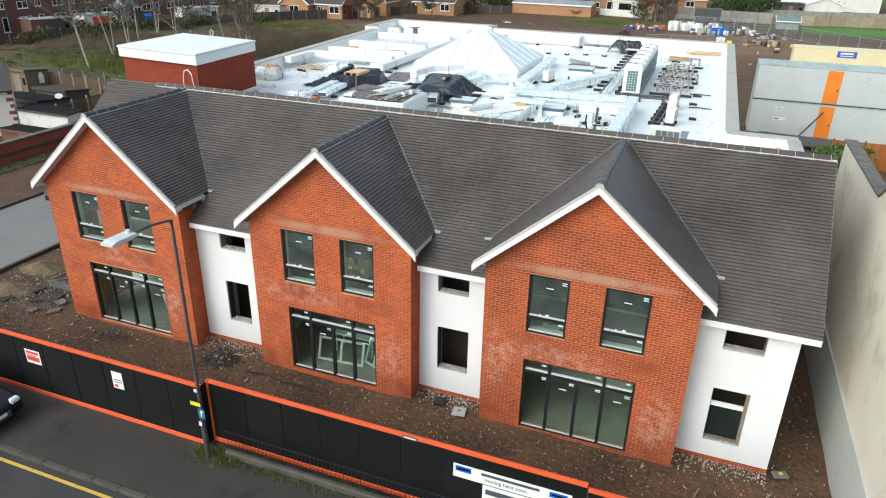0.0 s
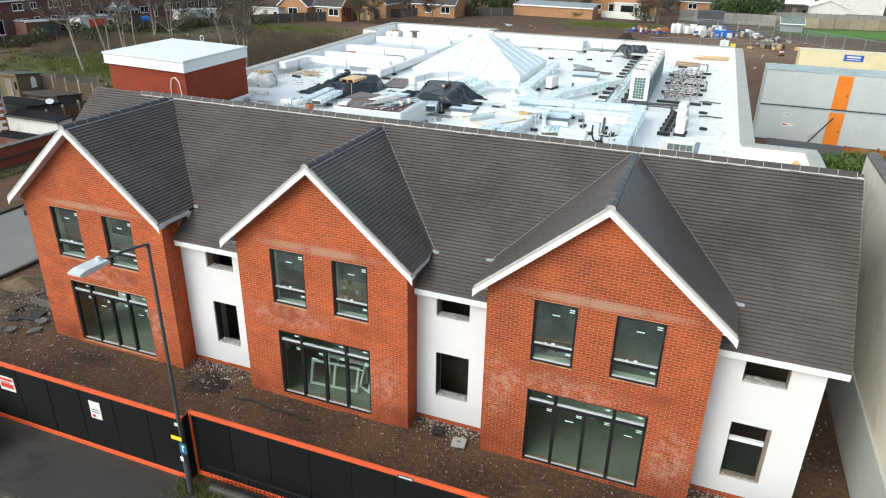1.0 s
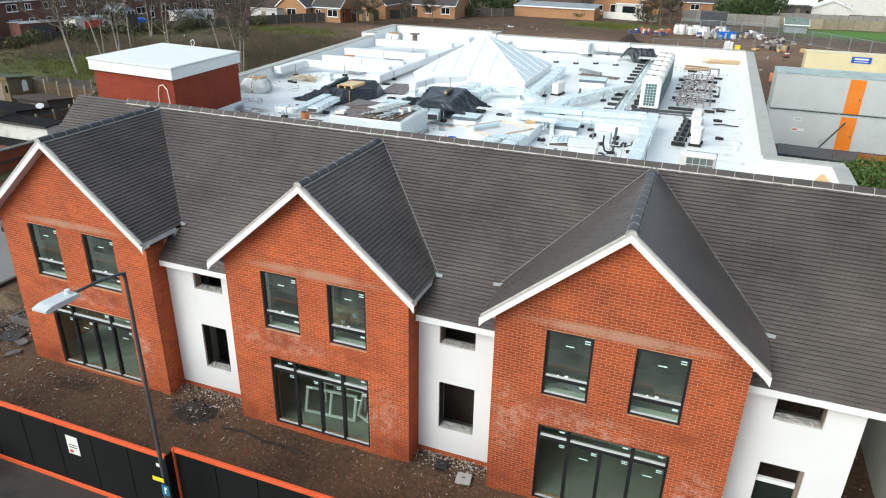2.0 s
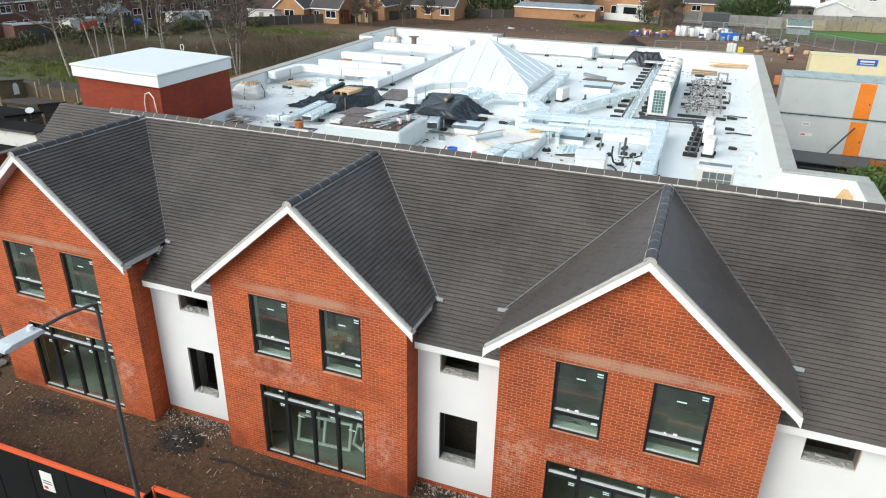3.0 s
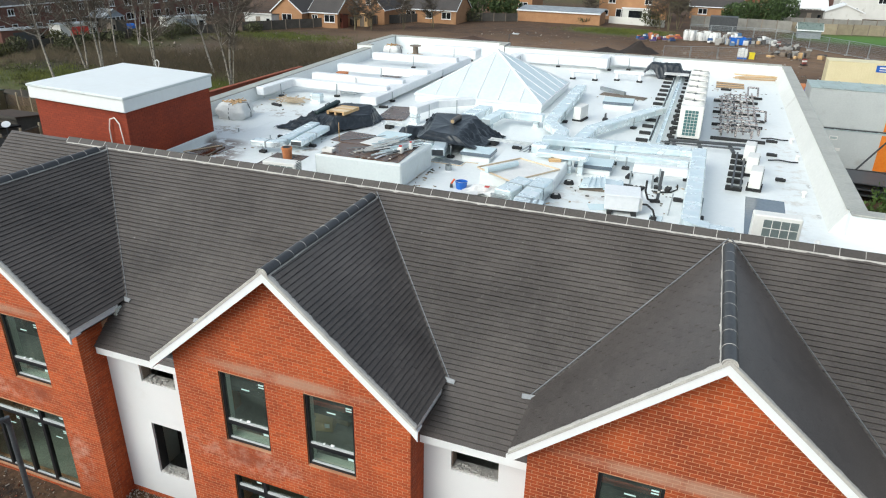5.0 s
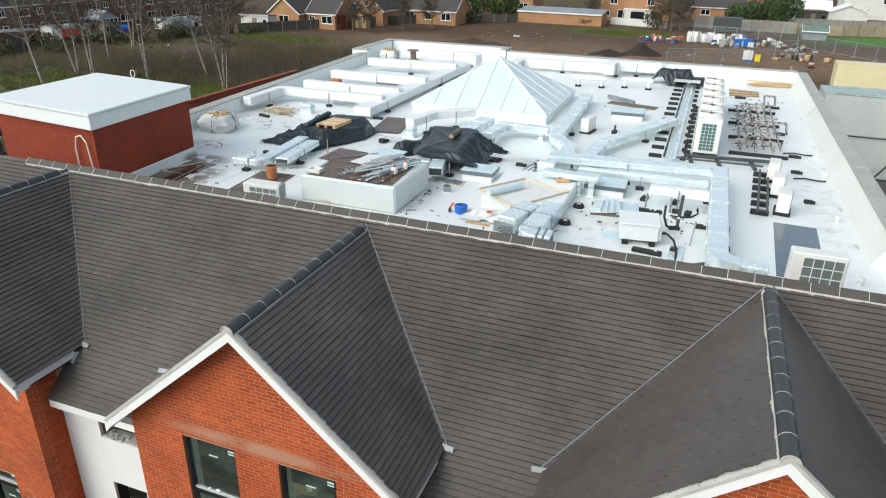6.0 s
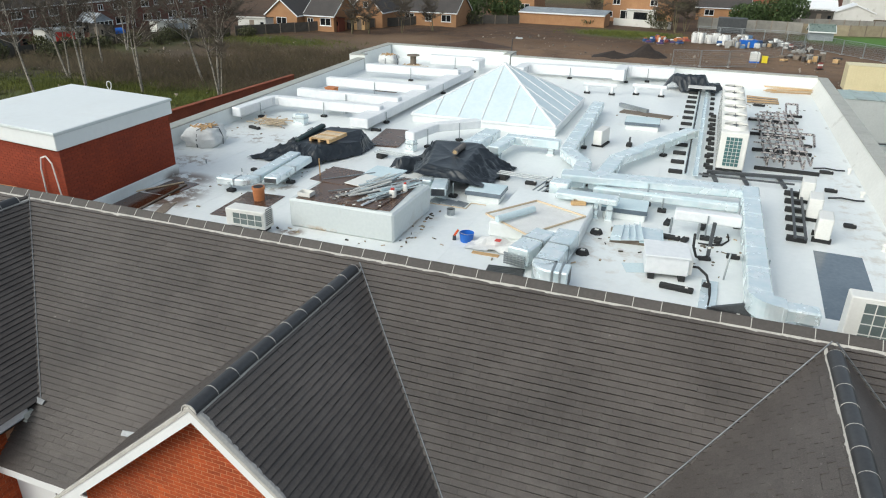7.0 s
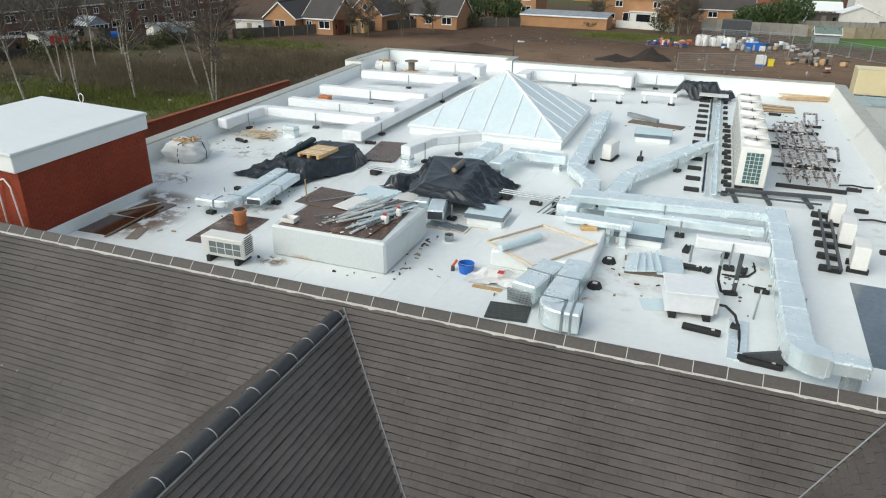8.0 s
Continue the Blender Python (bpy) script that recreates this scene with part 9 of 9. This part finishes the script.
gable_block("bungalow", "ochre brick bungalow gable with white bargeboards", -73.2, -67.4, 110, 119, 2.6, 4.9, "y", OCHRE_BRICK, OLD_TILE, [("s", 0, 1.0, 1.9, 1.1)])
gable_block("bungalow", "ochre brick bungalow with a dark tiled roof", -67.2, -61.8, 112.0, 120, 2.6, 5.4, "x", OCHRE_BRICK, OLD_TILE, [("s", -1.6, .9, 1.1, 1.1), ("s", 1.2, .9, 2.0, 1.2)])
gable_block("bungalow", "ochre brick bungalow gable with white bargeboards", -63.6, -57.4, 121, 131, 2.7, 5.8, "y", OCHRE_BRICK, OLD_TILE, [("s", 0, 3.2, .9, 1.0)])
gable_block("bungalow", "ochre brick bungalow with a wide dark roof", -57.0, -46.5, 128, 136, 2.5, 5.2, "x", OCHRE_BRICK, OLD_TILE, [("s", -3.6, .8, 1.8, 1.2), ("s", 0, .8, 1.2, 1.2), ("s", 3.4, .8, 1.8, 1.2)])
flat_shed("shed", "dark red timber garden shed", -63.8, -61.4, 113.0, 115.0, 2.2, RED_WALL, OLD_TILE)
flat_shed("shed", "pale timber garden shed", -60.5, -58.5, 116.5, 118.2, 2.1, TIMBER, OLD_TILE)
gable_block("house", "red brick house with white bay windows", -50, -40, 158, 168, 4.8, 8, "x", OCHRE_BRICK, OLD_TILE, [("s", -3, .8, 2, 1.3), ("s", 3, .8, 2, 1.3), ("s", -3, 3.2, 1.6, 1.1), ("s", 3, 3.2, 1.6, 1.1)])
gr = thing("garage_row", "brick garage row with patched grey sheet roofs", "garage", pose(-30.5, 143, 0, 0, 0, -3))
part("wall", Geo().box(-8, 8, -2.5, 2.5, -.2, 2.0), OCHRE_BRICK, gr)
for k in range(6):
    part("roof", Geo().prism([(-2.7, 1.95 + .02 * (k % 2)), (2.7, 2.5), (2.7, 2.58), (-2.7, 2.03 + .02 * (k % 2))], "x", -8.1 + k * 2.7, -8.1 + k * 2.7 + 2.66), GREY_SHEET, gr)
part("fascia", Geo().box(-8.1, 8.1, -2.76, -2.7, 1.85, 2.08), FASCIA, gr)
gable_block("house", "ochre brick house with white windows and a lean-to", -25, -12, 153, 161, 4.9, 8, "x", OCHRE_BRICK, OLD_TILE, [("s", -5, .8, .9, 1.0), ("s", -2, .5, 2.2, 1.6), ("s", 2.5, .4, 2.6, 1.7), ("s", -4, 3.1, 1.4, 1.1), ("s", 3, 3.1, 1.4, 1.1)])
flat_shed("lean_to", "white framed lean-to extension", -20, -15, 150.4, 152.8, 2.5, WHITE_WALL, FASCIA, CAR_GLASS, "lean-to")
gable_block("house", "brown tiled house among garden sheds", -8, 2, 165, 173, 2.6, 5.5, "x", OCHRE_BRICK, OLD_TILE, [("s", -2.5, .9, 1.8, 1.1), ("s", 2.5, .9, 1.8, 1.1)])
gable_block("house", "low red-roofed house beyond the fence", -2, 8, 178, 186, 2.8, 5.5, "x", OCHRE_BRICK, RED_WALL, [("s", 0, .9, 2, 1.1)])
gable_block("conservatory", "long white framed conservatory in the far garden", 10, 19, 178, 184, 2.3, 3.6, "x", WHITE_WALL, FASCIA, [("s", -3.6 + k * 1.2, .6, 1.0, 1.4) for k in range(7)], category="conservatory")
gable_block("house", "white rendered house with a pale extension", 22, 34, 184, 194, 5.0, 8, "x", WHITE_WALL, OLD_TILE, [("s", -3, 1, 1.6, 1.2), ("s", 2, 3.2, 1.6, 1.2)])
gable_block("summer_house", "white roofed garden room", 18, 25, 172, 177, 2.2, 3.6, "y", WHITE_WALL, FASCIA, [], category="garden room")
flat_shed("shed", "dark timber shed beyond the fence", 12, 17, 166, 169, 2.5, OLDFENCE, OLD_TILE)
flat_shed("shed", "red roofed garden shed", 0, 4, 160, 163, 2.2, RED_WALL, RED)
for i in range(9):
    gable_block("house", "far brick house in the next street", -130 + i * 22, -118 + i * 22, 205 + (i % 3) * 4, 214 + (i % 3) * 4, 4.8, 8, "x", OLD_BRICK if i % 2 else OCHRE_BRICK, OLD_TILE, [("s", -3, .9, 1.6, 1.2), ("s", 3, .9, 1.6, 1.2), ("s", -3, 3.1, 1.6, 1.1), ("s", 3, 3.1, 1.6, 1.1)])

# ---- storage compound and cabins ----
def mesh_fence(p, q):
    p, q = Vector((*p, 0)), Vector((*q, 0))
    d = q - p
    n = max(1, round(d.length / 3.5))
    st = d.length / n
    fr, ms = Geo(), Geo()
    fr.tube([(.05, 0, .1), (.05, 0, 2.0), (st - .05, 0, 2.0), (st - .05, 0, .1), (.05, 0, .1)], .03, 6)
    for k in range(1, 28):
        ms.box(k * st / 28 - .006, k * st / 28 + .006, -.004, .004, .12, 1.98)
    for k in range(1, 8):
        ms.box(.06, st - .06, -.008, -.004, k * .25, k * .25 + .012)
    ft = Geo().cbox(-.1, .1, -.35, .35, 0, .14, .03)
    f1, m1, t1 = fr.mesh("frame", GALV), ms.mesh("mesh", GALV), ft.mesh("foot", CONCRETE)
    for i in range(n):
        o = thing("mesh_fence", "galvanised temporary mesh fence panel on concrete feet", "mesh fence", pose(p.x + d.x * i / n, p.y + d.y * i / n, 0, 0, 0, math.degrees(math.atan2(d.y, d.x))), "temporary fence panels")
        for nm, me_ in (("frame", f1), ("mesh", m1), ("foot", t1)):
            c = new(nm, me_)
            c.parent = o


mesh_fence((-6.4, 131), (6.6, 130))
mesh_fence((6.6, 130), (24, 108))
mesh_fence((-8.3, 100.5), (1.5, 104))
mesh_fence((2, 112), (8, 118))
r = random.Random(15)
for i in range(11):
    rubble_bag(-6.6 + (i % 7) * .74 + .3 * (i // 7) + r.uniform(-.1, .1), 126.2 + 1.25 * (i // 7) + r.uniform(-.3, .3), 1.0, r.uniform(1.15, 1.6), r.uniform(0, 90), WEATHERED, "full white bulk bag in the storage compound").location.z = 0.0
COLS = [mat("faded_blue", (.03, .08, .2), (.05, .12, .28), .6, 3, 20, .05), mat("faded_red", (.25, .06, .05), (.33, .1, .08), .6, 3, 20, .05), TERRACOTTA, INSULATION, WHITE_SHEET, TIMBER, YELLOW_TAG, WEATHERED, mat("purple_wrap", (.06, .045, .13), (.1, .07, .2), .5, 3, 20, .05), mat("weathered_blue", (.06, .13, .24), (.1, .19, .32), .6, 3, 20, .05), CONCRETE, OLD_TILE]
ZONES = [("blue and red wrapped pack of building materials", -12.0, 123.2, 1.3, .8, (0, 8, 1, 8, 4, 0, 2), 1.1), ("dark red pack of materials by the bulk bags", -8.6, 126.6, .6, .6, (1, 2, 7, 4), .7), ("mixed pack of building materials in a heap", .2, 124.0, 1.5, 1.3, (9, 4, 4, 10, 10, 0, 7, 4, 10), 1.9), ("stacked pack of building materials", 4.6, 126.2, 1.5, .9, (7, 7, 4, 4, 11, 10, 5, 11), 1.2), ("weathered stack of slabs and boards", 8.6, 113.0, 2.2, 1.8, (7, 10, 7, 11, 5), .9), ("weathered stack of slabs and boards", 8.2, 122.0, 1.4, 1.4, (10, 7, 11), .8)]
for i in range(132):
    label, zx, zy, sx_, sy_, cols, hm = ZONES[(0, 2, 3, 4, 2, 3, 0, 5, 2, 4, 1)[i % 11]]
    x, y = r.gauss(zx, sx_), r.gauss(zy, sy_)
    near_ = max(0, 1 - math.hypot((x - zx) / sx_, (y - zy) / sy_) / 2.2)
    w, d_, h = r.uniform(.35, 1.15), r.uniform(.3, .8), hm * (.22 + .78 * near_) * r.uniform(.5, 1.1)
    o = thing("material_pack", label, "material pack", pose(x, y, 0, 0, 0, r.uniform(0, 90)), "packs in the compound")
    part("pack", Geo().cbox(-w / 2, w / 2, -d_ / 2, d_ / 2, .1, .1 + h, .06), COLS[r.choice(cols)], o)
    part("pallet", Geo().box(-w / 2, w / 2, -d_ / 2, d_ / 2, 0, .1), WEATHERED, o)
    if i % 3 == 0:
        part("loose_top", Geo().cbox(-w * .3, w * .35, -d_ * .3, d_ * .3, .1 + h, .1 + h + r.uniform(.06, .25), .04, 0, pose(0, 0, 0, 0, 0, r.uniform(-25, 25))), COLS[r.choice(cols)], o)
sk = thing("storage_bin", "open blue steel bin in the storage compound", "bin", pose(.9, 123.0, 0, 0, 0, 12))
part("body", Geo().box(-1.1, 1.1, -.7, -.62, .15, 1.2).box(-1.1, 1.1, .62, .7, .15, 1.2).box(-1.1, -1.02, -.62, .62, .15, 1.2).box(1.02, 1.1, -.62, .62, .15, 1.2).box(-1.02, 1.02, -.62, .62, .15, .9), BLUE, sk)
part("runner", Geo().box(-1.0, 1.0, -.5, -.3, 0, .15).box(-1.0, 1.0, .3, .5, 0, .15), STEEL_DARK, sk)
dk = thing("storage_container", "dark grey ribbed container behind the compound", "container", pose(-3.6, 141.5, 0))
part("body", Geo().box(0, 4.6, 0, 2.3, .1, 2.5), STEEL_DARK, dk)
for k in range(18):
    part("rib", Geo().box(.12 + k * .25, .24 + k * .25, -.04, 0, .2, 2.4), STEEL_DARK, dk)
ib = thing("water_tank", "white water tank on a blue pallet", "tank", pose(1.4, 108.5, 0))
part("pallet", Geo().cbox(-.6, .6, -.5, .5, 0, .18, .03), BLUE, ib, "blue pallet")
part("tank", Geo().cbox(-.6, .6, -.5, .5, .18, 1.3, .1), WHITE_SHEET, ib)
part("cap", Geo().cyl((0, 0, 1.3), (0, 0, 1.4), .15, n=12), WHITE_METAL, ib)
yb = thing("grit_bin", "bright yellow grit bin beside the tank", "bin", pose(2.6, 108.7, 0))
part("body", Geo().cbox(-.35, .35, -.3, .3, 0, .75, .05), YELLOW_TAG, yb)
part("lid", Geo().cbox(-.38, .38, -.33, .33, .75, .88, .04), YELLOW_TAG, yb)
for x, y in ((6.8, 124), (8.8, 106.5)):
    o = thing("barrier", "red and white plastic road barrier", "barrier", pose(x, y, 0, 0, 0, 30), "plastic barriers")
    part("body", Geo().cbox(-.3, .3, -.08, .08, .1, .8, .03), COLS[1], o)
    part("band", Geo().box(-.305, .305, -.085, .085, .4, .6), WHITE_METAL, o, "white band")
    part("foot", Geo().cbox(-.4, .4, -.25, .25, 0, .1, .02), RUBBER, o)
gh = gable_block("greenhouse", "small pale green greenhouse by the fence", 10.5, 14, 138.5, 141.5, 1.5, 2.3, "x", GREY_SHEET, mat("greenhouse_glass", (.13, .17, .15), (.2, .25, .225), .3, 2, 10, .02), [], category="greenhouse")


def cabin(z, label, tag):
    o = thing("site_cabin", label, "site cabin", pose(3.95, 57.6, z), "stacked site cabins")
    Lc, Wc, Hc = 12.2, 3.0, 2.58
    part("body", Geo().cbox(0, Lc, 0, Wc, .08, Hc, .04), CABIN_GREY, o)
    part("base_frame", Geo().box(.02, Lc - .02, .02, Wc - .02, 0, .08), STEEL_DARK, o)
    part("roof", Geo().cbox(-.03, Lc + .03, -.03, Wc + .03, Hc, Hc + .06, .02), CABIN_ROOF, o)
    for k in range(9):
        part("roof_rib", Geo().box(.6 + k * 1.3, .72 + k * 1.3, .02, Wc - .02, Hc + .06, Hc + .1), CABIN_ROOF, o)
    d = part("door", Geo().box(4.75, 5.75, -.03, -.002, .12, Hc - .08), CABIN_ORANGE, o, "orange door panel")
    part("handle", Geo().box(5.55, 5.62, -.06, -.03, 1.05, 1.2), STEEL_DARK, d)
    if tag == 0:
        vent = part("vent", Geo().box(1.75, 2.25, -.03, -.002, 1.95, 2.2), WHITE_METAL, o, "pale vent")
        part("louvre", Geo().box(1.8, 2.2, -.036, -.03, 2.0, 2.15), CABIN_ROOF, vent)
        part("notice", Geo().box(1.75, 2.55, -.012, -.002, 1.2, 1.42), WHITE_METAL, o, "white notice")
        part("print", Geo().box(1.8, 2.1, -.015, -.012, 1.26, 1.36), RED, o, "red print")
    return o


cabin(0, "pale grey site cabin with an orange door, lower of two", 0)
cabin(2.64, "pale grey site cabin with an orange door, stacked on another", 1)
o = thing("stair_handrail", "grey steel access stair against the cabins", "access stair", pose(7.2, 56.9, 0))
part("stringer", Geo().strip([(.3, 0, .1), (1.75, .2, 2.2)], .06, .1), STEEL_DARK, o)
o = thing("storage_rack", "black steel storage rack with green netting", "storage rack", pose(8.4, 52.2, 0, 0, 0, -4))
for k in range(3):
    part("shelf", Geo().box(-3.9, 3.6, -1.4, 1.4, .3 + k * .35, .36 + k * .35), STEEL_DARK, o)
for x in (-3.4, 0, 3.4):
    for y in (-1.3, 1.3):
        part("post", Geo().box(x - .05, x + .05, y - .05, y + .05, 0, 1.1), STEEL_DARK, o)
part("netting", Geo().cbox(2.1, 3.3, -.3, .4, 1.06, 1.14, .04), GREENPRINT, o, "bright green netting")
cr = thing("storage_container", "cream corrugated storage container with a blue sign", "container", pose(9.5, 92, 0))
part("body", Geo().box(0, 12.2, 0, 2.44, .12, 2.6), CREAM, cr)
for k in range(44):
    part("rib", Geo().box(.15 + k * .272, .29 + k * .272, -.04, 0, .2, 2.5), CREAM, cr)
part("roof", Geo().cbox(-.03, 12.23, -.05, 2.47, 2.6, 2.66, .02), CREAM, cr)
part("base_frame", Geo().box(0, 12.2, -.02, 2.46, 0, .12), STEEL_DARK, cr)
sg = part("sign", Geo().box(4.6, 6.6, -.07, -.045, 1.75, 2.45), BLUEPRINT, cr, "blue sign with white bars")
part("print", Geo().box(4.9, 6.3, -.076, -.071, 2.12, 2.3), WHITE_METAL, sg)
part("print", Geo().box(4.9, 6.3, -.076, -.071, 1.9, 1.98), WHITE_METAL, sg)
for k, (x, y, m_) in enumerate(((5.5, 61.8, BLUE), (6.9, 62.5, RED), (8.2, 62.2, WHITE_METAL), (4.4, 64, TERRACOTTA))):
    o = thing("material_pack", "wrapped pack of materials behind the cabins", "material pack", pose(x + 2, y + 22, 0), "packs in the compound")
    part("pack", Geo().cbox(-.7, .7, -.5, .5, .1, .9, .06), m_, o)
    part("pallet", Geo().box(-.7, .7, -.5, .5, 0, .1), WEATHERED, o)

# ---- single roof tiles nearest the camera ----
for roof_, me, m in ROOF_TILES:
    o = new("tile", me)
    o.parent, o.matrix_basis = roof_, m
